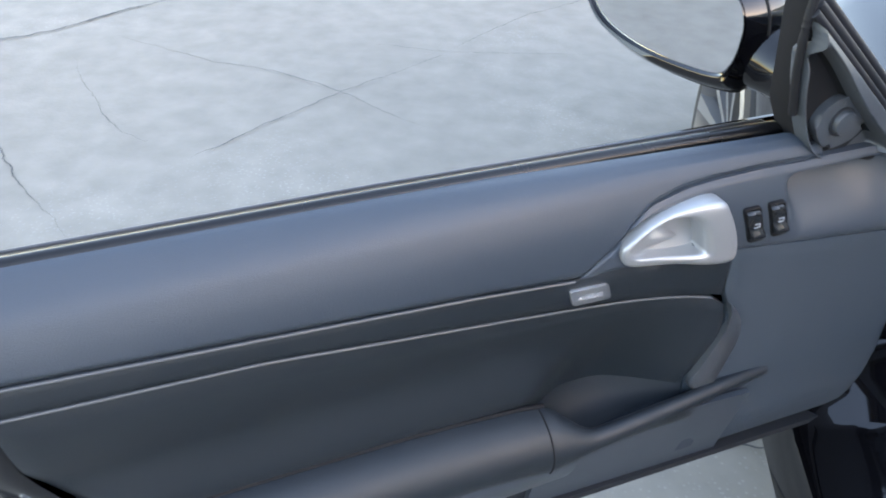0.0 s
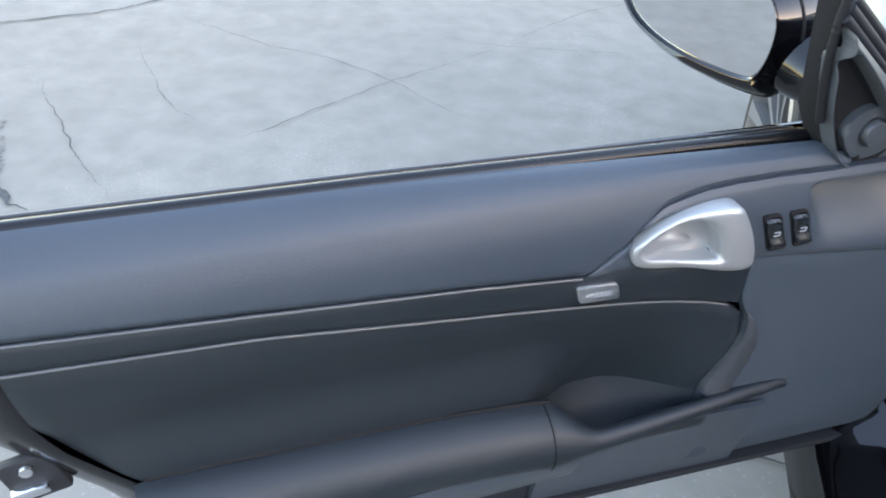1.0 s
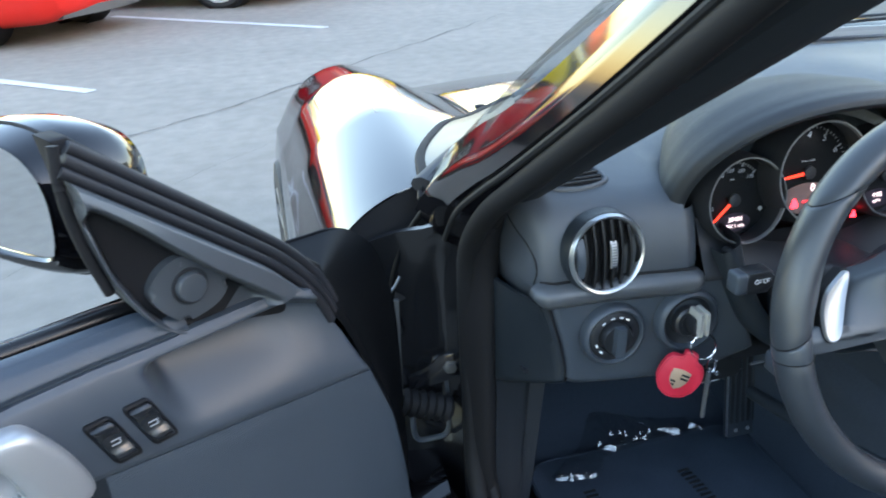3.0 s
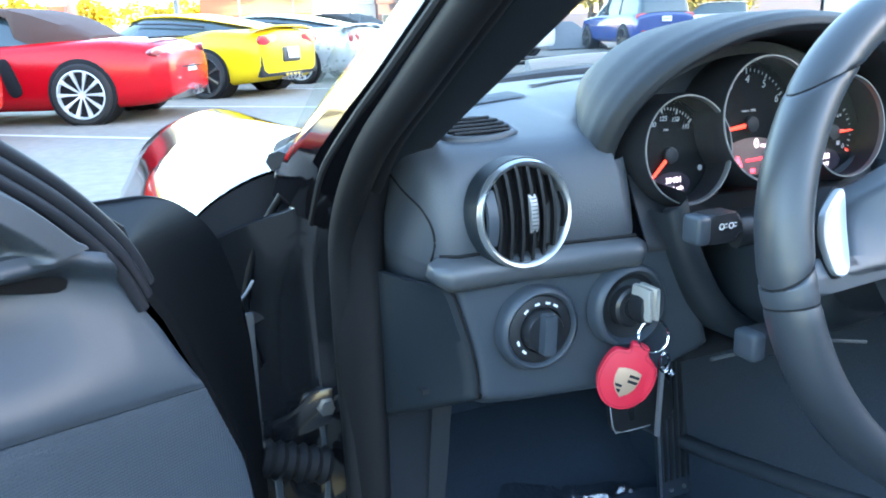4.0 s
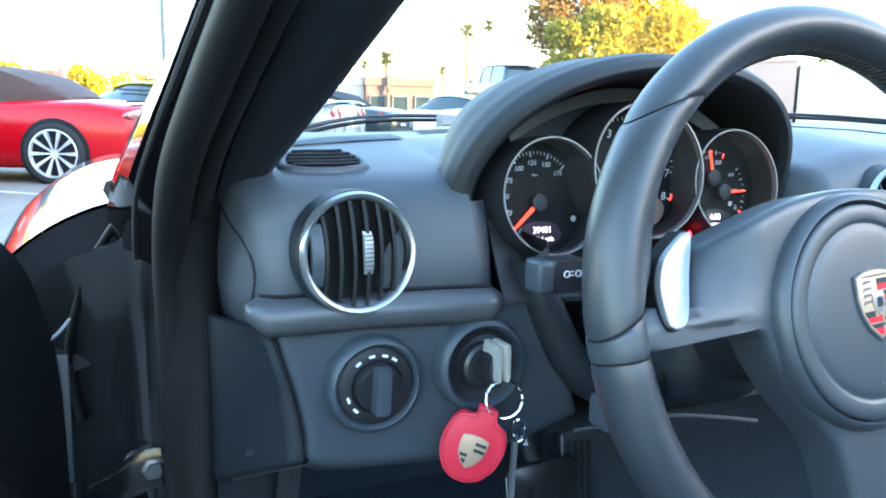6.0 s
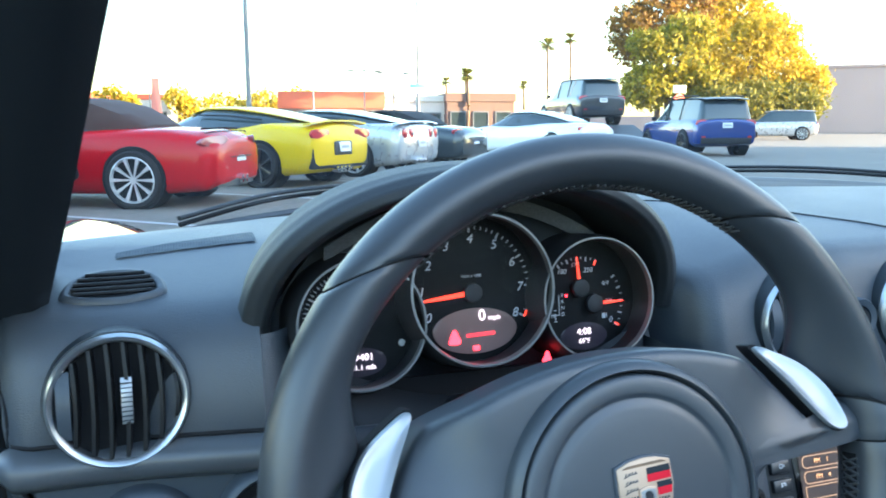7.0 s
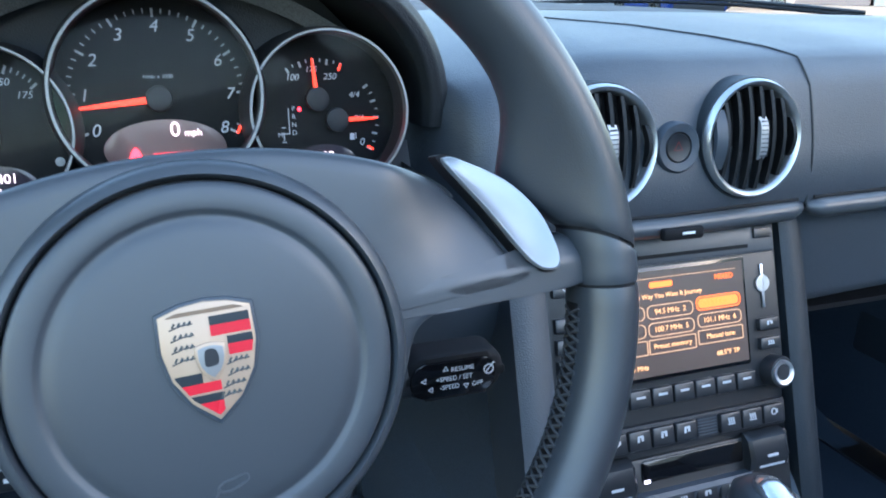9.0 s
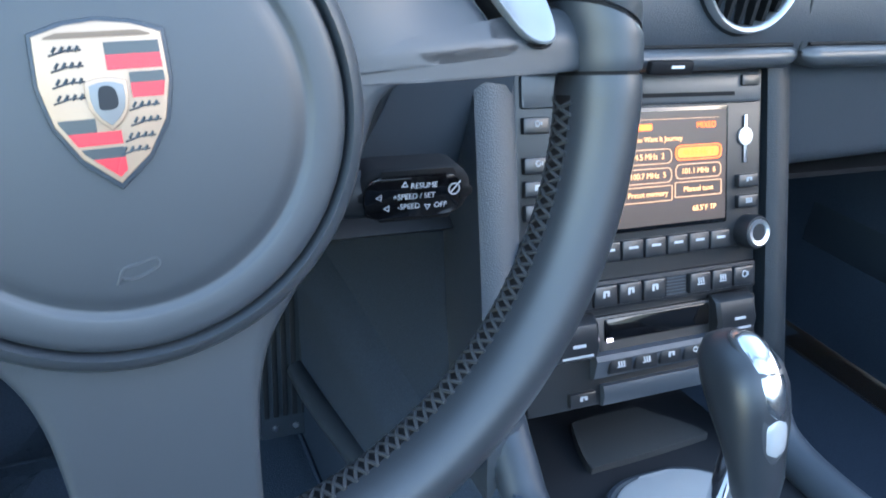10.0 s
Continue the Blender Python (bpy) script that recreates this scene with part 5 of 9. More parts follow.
# ignition lock
ig = new("ignition_lock")
ig.parent = dash
ig.matrix_basis = Matrix.Translation((-0.1675, 0.1985, 0.6860)) @ pose(0, 0, 0, 88, 0, 0)
part("surround", ring_of([(0.0285, -0.012), (0.0295, 0.001), (0.0325, 0.0050), (0.0355, 0.0042), (0.0378, -0.001), (0.0385, -0.01)], 56), M["hard"], ig, sharp=60)
part("cup", lathe([(0.0292, -0.002), (0.020, -0.008), (0.0185, -0.008)], 40, caps=False), M["black"], ig)
part("barrel", lathe([(0.0185, -0.004), (0.018, 0.003), (0.0155, 0.005), (0.011, 0.005), (0.010, 0.004), (0.0001, 0.004)], 40, caps=False), M["button"], ig)


# fittings on the pad: side demister, loudspeaker grille, front demister slot
def pad_z(x, y):
    pr = dash_profile(x)
    return float(np.interp(y, [p[0] for p in pr], [p[1] for p in pr]))


dm = new("side_demister")
dm.parent = dash
dm["label"] = "small arched demister grille"
def dm_at(a, k, up=0.0):
    x, y = -0.268 + 0.031 * k * math.cos(a), 0.284 + (0.034 if math.sin(a) > 0 else 0.012) * k * math.sin(a)
    return (x, y, pad_z(x, y) + up + 0.004 * soft(y, 0.275, 0.315))
loop_ = np.linspace(0, 2 * math.pi, 40, endpoint=False)
part("frame", skin([[dm_at(a, k, h) for a in loop_] for k, h in ((1.22, -0.004), (1.18, 0.0015), (1.10, 0.0040), (1.0, 0.0042), (0.95, 0.0025), (0.93, -0.003))], True, False), M["dash"], dm, sharp=70)
part("recess", skin([[dm_at(a, k, 0.0012) for a in loop_] for k in (0.97, 0.5, 0.02)], True, False), M["deep"], dm)
for k in range(5):
    y = 0.279 + 0.0072 * k
    q = (y - 0.284) / (0.034 if y > 0.284 else 0.012)
    w = 0.029 * math.sqrt(max(0.05, 1 - q * q))
    part("louvre", tube([(x, y, dm_at(0, 0)[2] * 0 + pad_z(x, y) + 0.0045 + 0.004 * soft(y, 0.275, 0.315)) for x in np.linspace(-0.268 - w, -0.268 + w, 7)], 0.0016, 6), M["slat"], dm)
def grille_f(u, v):
    x = -0.272 + 0.118 * u
    y = 0.372 + 0.030 * u + (0.012 + 0.028 * u) * v * 1.0
    return (x, y, pad_z(x, y) + 0.0012)
part("speaker_grille", sheet(grille_f, 20, 8), M["mesh"], dash, "fine loudspeaker grille")
part("demister_slot", sheet(lambda u, v: (-0.11 + 0.13 * u, 0.465 + 0.07 * u + 0.014 * v, pad_z(-0.11 + 0.13 * u, 0.465 + 0.07 * u + 0.014 * v) + 0.0012), 14, 3), M["deep"], dash)
part("demister_slot", sheet(lambda u, v: (0.42 + 0.10 * u, 0.57 - 0.01 * u + 0.022 * v, pad_z(0.42 + 0.10 * u, 0.57 - 0.01 * u + 0.022 * v) + 0.0012), 14, 3), M["mesh"], dash)
part("cup_holder_catch", box(0.034, 0.006, 0.009, 0.002, m=pose(0.332, 0.1665, 0.7335)), M["deep"], dash)
part("catch_mark", box(0.010, 0.001, 0.0016, m=pose(0.335, 0.163, 0.7345)), M["white"], dash)


# ---- steering wheel ----
WHEEL = axes((0, 0, 0.772), (1, 0, 0), (0, math.sin(radians(14)), math.cos(radians(14)))) @ pose(0, 0, 0, 0, 0, 3.5)   # x: right, y: up along the rim's plane, z: to the driver; turned a little to the left
wheel = thing("steering_wheel", "black leather three-spoke steering wheel with silver shift paddles", "steering wheel", at=WHEEL)
RC, RT, RD = 0.1770, 0.0152, -0.028


def rim_point(a, b, k=1.0):
    """A point of the rim: a round the wheel from the right, b round the tube."""
    d = math.degrees(a) % 360
    thumb = 0.0
    for c in (15, 165):
        k_ = (d - c) * (1 if c < 90 else -1)
        thumb = max(thumb, math.exp(-(k_ / (11.0 if k_ > 0 else 6.0)) ** 2))
    rr = RT * (1 + 0.03 * thumb)
    inner = 0.019 * thumb * max(0.0, -math.cos(b)) ** 2
    r = RC + rr * math.cos(b) * k - inner
    return Vector((r * math.cos(a), r * math.sin(a), RD + rr * 1.32 * math.sin(b) * k - 0.016 * thumb * max(0.0, -math.cos(b)) ** 1.5))


def rim_piece(a0, a1, n, name, mat, k=1.0, s0=0.0, s1=0.0):
    """A length of rim; s0 and s1 slant its end seams across the tube."""
    rings = []
    for i in range(n + 1):
        t, ring = i / n, []
        for j in range(26):
            b = 2 * math.pi * j / 26
            slant = (s0 * (1 - t) ** 3 + s1 * t ** 3) * math.cos(b)
            ring.append(rim_point(radians(a0 + (a1 - a0) * t + slant), b, k * (0.965 if i in (0, n) else 1.0)))
        rings.append(ring)
    return part(name, skin(rings), mat, wheel, sharp=60)


rim_piece(48, 132, 60, "rim_top", M["leather"], 1.0, -8, 8)
rim_piece(4.0, 47.3, 30, "rim_grip", M["leather"], 1.0, -3, -8)
rim_piece(132.7, 176.0, 30, "rim_grip", M["leather"], 1.0, 8, 3)
rim_piece(-82, -3.4, 50, "rim_lower", M["leather"])
rim_piece(183.4, 262, 50, "rim_lower", M["leather"])
rim_piece(-2.9, 3.3, 6, "spoke_joint", M["pad"], 1.0, 0, -3)
rim_piece(176.7, 182.9, 6, "spoke_joint", M["pad"], 1.0, 3, 0)
rim_piece(-97.3, -82.7, 10, "rim_bottom", M["pad"])
rings = [[rim_point(2 * math.pi * i / 120, 2 * math.pi * j / 12, 0.94) for j in range(12)] for i in range(120)]
part("rim_core", skin(rings, True, False, True), M["deep"], wheel)


def stitch_run(a0, a1):
    """A dark seam on the rim's inner side, laced with long cross stitches."""
    mid, half = math.pi + 0.06, 0.32
    part("rim_seam", sheet(lambda u, v: rim_point(radians(a0 + (a1 - a0) * u), mid + half * 0.85 * (2 * v - 1), 1.012).to_tuple(), 60, 6), M["deep"], wheel, "dark laced seam")
    bms, n = [], int(abs(a1 - a0) / 1.7)
    for i in range(n):
        a = radians(a0 + (a1 - a0) * i / n)
        s = 0.0150
        for o in (1, -1):
            p, q = rim_point(a - o * s, mid + half, 1.012), rim_point(a + o * s, mid - half, 1.012)
            m_ = rim_point(a, mid, 1.045)
            bms.append(tube(smooth_path([p, m_, q], 2), 0.00085, 5))
    return part("stitching", merged(*bms), M["stitch"], wheel, "grey cross stitching")


stitch_run(-80, -6)
stitch_run(-100, -174)
stitch_run(52, 128)

# spoke cover: one rounded plate round the hub, reaching both sides and down
def cover_outline():
    right = [(0.0, 0.0700), (0.034, 0.0678), (0.062, 0.0620), (0.085, 0.0545), (0.100, 0.0485), (0.108, 0.0420), (0.119, 0.0280), (0.129, 0.0110), (0.1365, 0.0015), (0.146, -0.0010), (0.153, 0.004), (0.1525, 0.0150), (0.157, 0.0165), (0.172, 0.0115), (0.173, 0.002), (0.172, -0.0085), (0.150, -0.0075), (0.106, -0.0062),
             (0.094, -0.0065), (0.087, -0.0085), (0.081, -0.0140), (0.075, -0.031), (0.061, -0.055), (0.049, -0.070), (0.040, -0.082), (0.035, -0.092), (0.0315, -0.106), (0.029, -0.130), (0.028, -0.166)]
    return right + [(-x, y) for x, y in right[::-1] if x > 0]


def cover_ring(k, z):
    """The cover's outline drawn in towards the hub; its arms lean back beside the paddles."""
    out = []
    for x, y in COVER:
        x, y = x * k, -0.006 + (y + 0.006) * k
        lean = 0.44 * max(0.0, y - 0.004) * soft(abs(x), 0.075, 0.112) + 0.10 * max(0.0, abs(x) - 0.09)
        out.append((x, y, z - lean))
    return out


COVER = chaikin(cover_outline())
part("spoke_cover", skin([cover_ring(k, z) for k, z in ((1.0, -0.044), (1.0, -0.0215), (0.994, -0.0170), (0.978, -0.0140), (0.95, -0.0128), (0.90, -0.0125), (0.82, -0.0125), (0.72, -0.0125), (0.6, -0.0125), (0.3, -0.0125), (0.02, -0.0125))]), M["pad"], wheel, "grey spoke cover", sharp=60)
HUB = pose(0.0, -0.0090, 0) @ Matrix.Diagonal((0.982, 0.982, 1.0, 1.0))
part("spoke_hub", lathe([(0.0768, -0.022), (0.0768, -0.014), (0.0758, -0.0085), (0.0738, -0.0048), (0.0710, -0.0036), (0.0700, -0.0055), (0.0695, -0.012)], 96, HUB, caps=False), M["pad"], wheel, sharp=75)
part("airbag_groove", ring_of([(0.0675, -0.0125), (0.0705, -0.0125), (0.0705, -0.0118), (0.0675, -0.0118)], 96, HUB), M["deep"], wheel)
pad = part("airbag_pad", lathe([(0.0686, -0.016), (0.0686, -0.0056), (0.0677, -0.0042), (0.0655, -0.0036), (0.0590, -0.0032), (0.0578, -0.0036), (0.0566, -0.0046), (0.0554, -0.0046), (0.0535, -0.0036), (0.0500, -0.0030), (0.042, -0.0025), (0.025, -0.0016), (0.0001, -0.0012)], 96, HUB, caps=False), M["pad"], wheel, "round grey airbag cover with a pressed ring", sharp=75)
part("column_boss", lathe([(0.05, -0.10), (0.055, -0.04), (0.06, -0.03)], 40), M["black"], wheel)

# shield emblem, as plain coloured fields
SH = [(-0.0158, 0.0125), (-0.008, 0.0150), (0.0, 0.0158), (0.008, 0.0150), (0.0158, 0.0125), (0.0162, 0.0), (0.0140, -0.010), (0.0085, -0.019), (0.0, -0.0262), (-0.0085, -0.019), (-0.0140, -0.010), (-0.0162, 0.0)]
emb = new("emblem")
emb.parent = wheel
emb.matrix_basis = pose(0.0004, 0.0002, -0.0012) @ Matrix.Diagonal((1.0, 1.02, 1.0, 1.0))
emb["label"] = "gold shield emblem with red and black bars"
M["gold"] = material("pale_gold", (0.43, 0.305, 0.215), 0.42, 0.35, grain=3000, bump=0.2)
M["red_enamel"] = material("red_enamel", (0.55, 0.010, 0.025), 0.25)
M["black_enamel"] = material("black_enamel", (0.02, 0.025, 0.03), 0.2)


def shield(k=1.0):
    return [(x * k, y * k) for x, y in SH]


def cut(poly, x0, x1, y0, y1):
    """The part of a convex outline inside a box."""
    for ax, lim, sg in ((0, x0, 1), (0, x1, -1), (1, y0, 1), (1, y1, -1)):
        out = []
        for i, p in enumerate(poly):
            q = poly[(i + 1) % len(poly)]
            a, b = sg * (p[ax] - lim), sg * (q[ax] - lim)
            if a >= 0:
                out.append(p)
            if (a >= 0) != (b >= 0):
                t = a / (a - b)
                out.append((p[0] + (q[0] - p[0]) * t, p[1] + (q[1] - p[1]) * t))
        poly = out
    return poly


part("edge", prism(shield(1.07), -0.001, 0.0012, 0.0006, m=None), M["hard"], emb)
part("field", prism(shield(), 0.0, 0.0020, 0.0005, m=None), M["gold"], emb)
inner_sh = shield(0.93)
for x0, x1, y0, y1, mt in ((0.001, 0.02, 0.0072, 0.0104, "black_enamel"), (0.001, 0.02, 0.0034, 0.0072, "red_enamel"), (0.0062, 0.02, -0.0002, 0.0026, "black_enamel"), (0.0062, 0.02, -0.0040, -0.0002, "red_enamel"),
                           (-0.02, -0.0040, -0.0122, -0.0086, "black_enamel"), (-0.02, 0.0020, -0.0156, -0.0122, "red_enamel"), (-0.02, 0.0020, -0.0192, -0.0164, "black_enamel"), (-0.02, 0.0020, -0.026, -0.0192, "red_enamel")):
    part("bar", prism(cut(inner_sh, x0, x1, y0, y1), 0.0019, 0.0023, m=None), M[mt], emb)
part("top_bar", prism(cut(inner_sh, -0.013, 0.013, 0.0118, 0.0132), 0.0019, 0.0023), material("brown_enamel", (0.16, 0.10, 0.06), 0.4), emb)
part("centre_field", prism([(x * 0.33, y * 0.33 - 0.0035) for x, y in SH], 0.0024, 0.0031, 0.0004), M["gold"], emb)
part("centre_shield", prism([(x * 0.27, y * 0.27 - 0.0037) for x, y in SH], 0.0030, 0.0033, 0.0002), material("grey_enamel", (0.20, 0.20, 0.20), 0.35), emb)
part("centre_mark", prism(rounded([(-0.002, -0.0065), (0.002, -0.006), (0.0022, -0.002), (0.0005, -0.0005), (-0.0018, -0.001), (-0.0024, -0.004)]), 0.0032, 0.0036), M["black"], emb)
for cx_, cy_ in ((-0.0085, 0.0085), (-0.0085, 0.0045), (-0.0088, 0.0005), (-0.0092, -0.0035), (0.0088, -0.0065), (0.0086, -0.0105), (0.0066, -0.0145), (0.0046, -0.0180)):
    part("branch", merged(*[tube([(cx_ - 0.004, cy_ - 0.0008, 0.0021), (cx_, cy_ + 0.0003, 0.0022), (cx_ + 0.004, cy_ + 0.0004, 0.0021)], 0.0003, 5)] + [tube([(cx_ + d_, cy_, 0.0021), (cx_ + d_ + 0.001, cy_ + 0.0014, 0.0022)], 0.0004, 5) for d_ in (-0.003, -0.0012, 0.0006, 0.0024)]), M["black_enamel"], emb)
part("horn_mark", merged(tube(smooth_path([(-0.0055, -0.001, 0), (-0.004, 0.0012, 0), (0, 0.0020, 0), (0.0045, 0.0030, 0), (0.0050, 0.0005, 0), (0.0, -0.0018, 0), (-0.0035, -0.0022, 0)], 4, True), 0.00045, 6, closed=True), tube([(-0.0055, -0.001, 0), (-0.0066, -0.0035, 0)], 0.00045, 6)), M["strip"], wheel, "raised horn symbol").matrix_basis = pose(0.0014, -0.0520, -0.0026)


# shift paddles
BLADE = [(0.1095, 0.0520), (0.1105, 0.0555), (0.1160, 0.0540), (0.1345, 0.0428), (0.1455, 0.0288), (0.1495, 0.0160), (0.1500, 0.0060), (0.1465, 0.0022), (0.1395, 0.0038), (0.1335, 0.0110), (0.1225, 0.0310)]


M["paddle"] = material("satin_paddle_silver", (0.30, 0.315, 0.33), 0.36, 0.55, grain=2600, bump=0.05, rvar=0.05)


def paddle(sx):
    pad_ = new("shift_paddle")
    pad_.parent = wheel
    pad_["label"] = "brushed silver shift paddle"
    out = rounded(BLADE, 4)
    cx_, cy_ = 0.134, 0.028

    def ring(k, dz):
        return [(sx * (cx_ + (x - cx_) * k), cy_ + (y - cy_) * k, -0.0112 - 0.402 * max(0.0, cy_ + (y - cy_) * k) + dz) for x, y in out]
    part("blade", skin([ring(0.96, -0.008), ring(1.0, -0.004), ring(0.99, -0.0008), ring(0.95, 0.0), ring(0.82, -0.0003), ring(0.70, -0.0012), ring(0.30, -0.0014), ring(0.05, -0.0014)]), M["paddle"], pad_, sharp=40)
    part("mark", box(0.0045, 0.0016, 0.0004, m=pose(sx * 0.1365, 0.030, -0.0255, -21.9, 0, 0) @ pose(0, 0, 0, 0, 0, -38 * sx)), M["strip"], pad_)
    part("slot", skin([ring(1.05, -0.016), ring(1.05, -0.0050), ring(0.9, -0.0050)]), M["deep"], pad_)


paddle(1)
paddle(-1)


# ---- instrument cluster ----
cluster = thing("instrument_cluster", "three round black gauges with red needles in a hooded binnacle", "instrument cluster")
M["dial"] = material("dial_black", (0.0040, 0.0046, 0.0055), 0.6, spec=0.15)
M["lens"] = clear_pane("dial_lens", (0.96, 0.965, 0.97), 0.03, 0.006)
M["needle"] = glowing("red_needle", (0.9, 0.045, 0.02), 0.24)
M["lit"] = glowing("backlit_white", (0.75, 0.72, 0.85), 0.32)
M["lcd_text"] = glowing("display_characters", (1.0, 0.80, 0.84), 0.2)
M["warn"] = glowing("red_warning_lamp", (1.0, 0.02, 0.03), 0.8)
M["lcd"] = material("display_glass_dark", (0.040, 0.032, 0.042), 0.14)
M["lcd_mid"] = material("display_glass_brown", (0.20, 0.13, 0.12), 0.16)
M["bezel"] = material("gauge_bezel_silver", (0.20, 0.205, 0.21), 0.38, 0.6)
M["numeral"] = material("gauge_print", (0.50, 0.51, 0.54), 0.6, rvar=0)
TILT_G = 9.0


def gauge(name, cx, cz, r, yb=0.250, label="", k=1.0):
    g = new(name)
    g.parent = cluster
    g.matrix_basis = Matrix.Translation((cx, yb, cz)) @ pose(0, 0, 0, 90 - TILT_G, 0, 0) @ Matrix.Diagonal((k, k, 1, 1))
    g["label"] = label
    part("dial", lathe([(r * 0.97, 0.0), (0.0001, 0.0)], 64, caps=False), M["dial"], g)
    part("well", lathe([(r * 0.93, 0.026), (r * 0.955, 0.002), (r * 0.965, 0.0)], 64, caps=False), M["black"], g)
    part("bezel", ring_of([(r * 0.930, 0.0275), (r * 0.942, 0.0310), (r * 0.968, 0.0310), (r * 0.99, 0.027), (r * 1.0, 0.010), (r * 0.96, 0.010), (r * 0.94, 0.020)], 80), M["bezel"], g, "silver bezel ring", sharp=55)
    part("sleeve", ring_of([(r * 0.975, 0.0305), (r * 1.015, 0.022), (r * 1.045, -0.006), (r * 1.08, -0.028), (r * 1.0, -0.028)], 64), M["black"], g)
    ln = part("lens", lathe([(r * 0.92, 0.0285), (r * 0.5, 0.0287), (0.0001, 0.0288)], 48, caps=False), M["lens"], g)
    ln.visible_shadow = False
    return g


def ticks(g, r0, r1, a0, a1, n, major=5, w=0.0008, mat="dim", mid=(0.0, 0.0)):
    bms = []
    for i in range(n + 1):
        a = radians(a0 + (a1 - a0) * i / n)
        big = i % major == 0
        q = r0 if big else r0 + (r1 - r0) * 0.45
        bms.append(box((r1 - q), w * (1.9 if big else 1), 0.0004, m=pose(mid[0] + (q + r1) / 2 * math.cos(a), mid[1] + (q + r1) / 2 * math.sin(a), 0.0006) @ pose(0, 0, 0, 0, 0, math.degrees(a))))
    part("scale", merged(*bms), M[mat], g)


def numerals(g, labels, r, a0, a1, size, dy=0.0):
    for i, t in enumerate(labels):
        a = radians(a0 + (a1 - a0) * i / (len(labels) - 1))
        if t:
            words("numeral", t, size, M["numeral"], g, pose(r * math.cos(a), dy + r * math.sin(a), 0.0008), slant=0.22)


def needle(g, x, y, a, r0, r1, w=0.0022):
    n = part("needle", skin([[(q, -h, 0.004), (q, h, 0.004), (q, h * 0.4, 0.0052), (q, -h * 0.4, 0.0052)] for q, h in ((r0, w), ((r0 + r1) / 2, w * 0.8), (r1, w * 0.35))]), M["needle"], g, "red needle")
    n.matrix_basis = pose(x, y, 0, 0, 0, a)
    part("hub", lathe([(0.0085, 0.0035), (0.008, 0.0065), (0.006, 0.0072), (0.0001, 0.0072)], 28, pose(x, y, 0), caps=False), M["black"], g)


def oval(cx, cy, w, h, n=40, flat=0.0):
    return [(cx + w * math.cos(2 * math.pi * i / n), cy + h * (math.sin(2 * math.pi * i / n) if math.sin(2 * math.pi * i / n) < 0 else math.sin(2 * math.pi * i / n) * (1 - flat))) for i in range(n)]


# rev counter
tach = gauge("rev_counter", -0.004, 0.829, 0.0655, 0.2435, "rev counter with a red needle near one", 0.916)
ticks(tach, 0.0500, 0.0555, 207, -28, 40, mid=(0.0, -0.0015))
numerals(tach, list("012345678"), 0.0452, 207, -28, 0.0112, -0.0025)
part("red_zone", tube([(0.0555 * math.cos(radians(a)), 0.0555 * math.sin(radians(a)) - 0.001, 0.0007) for a in range(-29, -21, 2)], 0.0009, 6), M["needle"], tach)
words("unit", "1/min x 1000", 0.0036, M["numeral"], tach, pose(0.0005, 0.0108, 0.0008))
needle(tach, 0, -0.0035, 186, 0.006, 0.052)
part("display", prism(oval(0.002, -0.0360, 0.0388, 0.0203, flat=0.06), 0.0, 0.0014, 0.0005), M["lcd_mid"], tach, "brownish oval display")
words("speed_value", "0", 0.0135, M["lcd_text"], tach, pose(0.0083, -0.0240, 0.002))
words("speed_unit", "mph", 0.0065, M["lcd_text"], tach, pose(0.0196, -0.0262, 0.002))
part("belt_lamp", prism(rounded([(-0.0225, -0.0465), (-0.0125, -0.0465), (-0.0140, -0.040), (-0.0157, -0.0362), (-0.0175, -0.0348), (-0.0193, -0.0362), (-0.0210, -0.040)]), 0.0014, 0.0019), M["warn"], tach)
part("message_bar", box(0.026, 0.0030, 0.0005, m=pose(0.0065, -0.0400, 0.0017, 0, 0, 2)), glowing("dim_red_message", (0.8, 0.03, 0.04), 0.22), tach)
part("lamp", box(0.006, 0.004, 0.0005, 0.0003, m=pose(0.002, -0.0515, 0.0017)), M["warn"], tach)

# speedometer
speed = gauge("speedometer", -0.098, 0.8095, 0.0555, 0.2435, "speedometer with an odometer display", 0.892)
ticks(speed, 0.0385, 0.0440, 230, 43, 35)
numerals(speed, ["", "25", "50", "75", "100", "125", "150", "175"], 0.0330, 230, 43, 0.0066)
words("unit", "MPH", 0.003, M["numeral"], speed, pose(-0.0007, 0.0212, 0.0008))
needle(speed, 0.0, -0.0045, 221, 0.006, 0.045)
part("display", prism(oval(0.0016, -0.0345, 0.0245, 0.0127), 0.0, 0.0012, 0.0004), M["lcd"], speed, "dark oval display")
words("odometer", "39401", 0.0085, M["lcd_text"], speed, pose(0.0042, -0.0305, 0.0018))
words("trip", "341.1 mls", 0.0066, M["lcd_text"], speed, pose(0.0036, -0.0390, 0.0018))
part("sensor", lathe([(0.003, 0.0004), (0.0001, 0.001)], 18, pose(0.0404, -0.0209, 0), caps=False), M["dim"], speed)

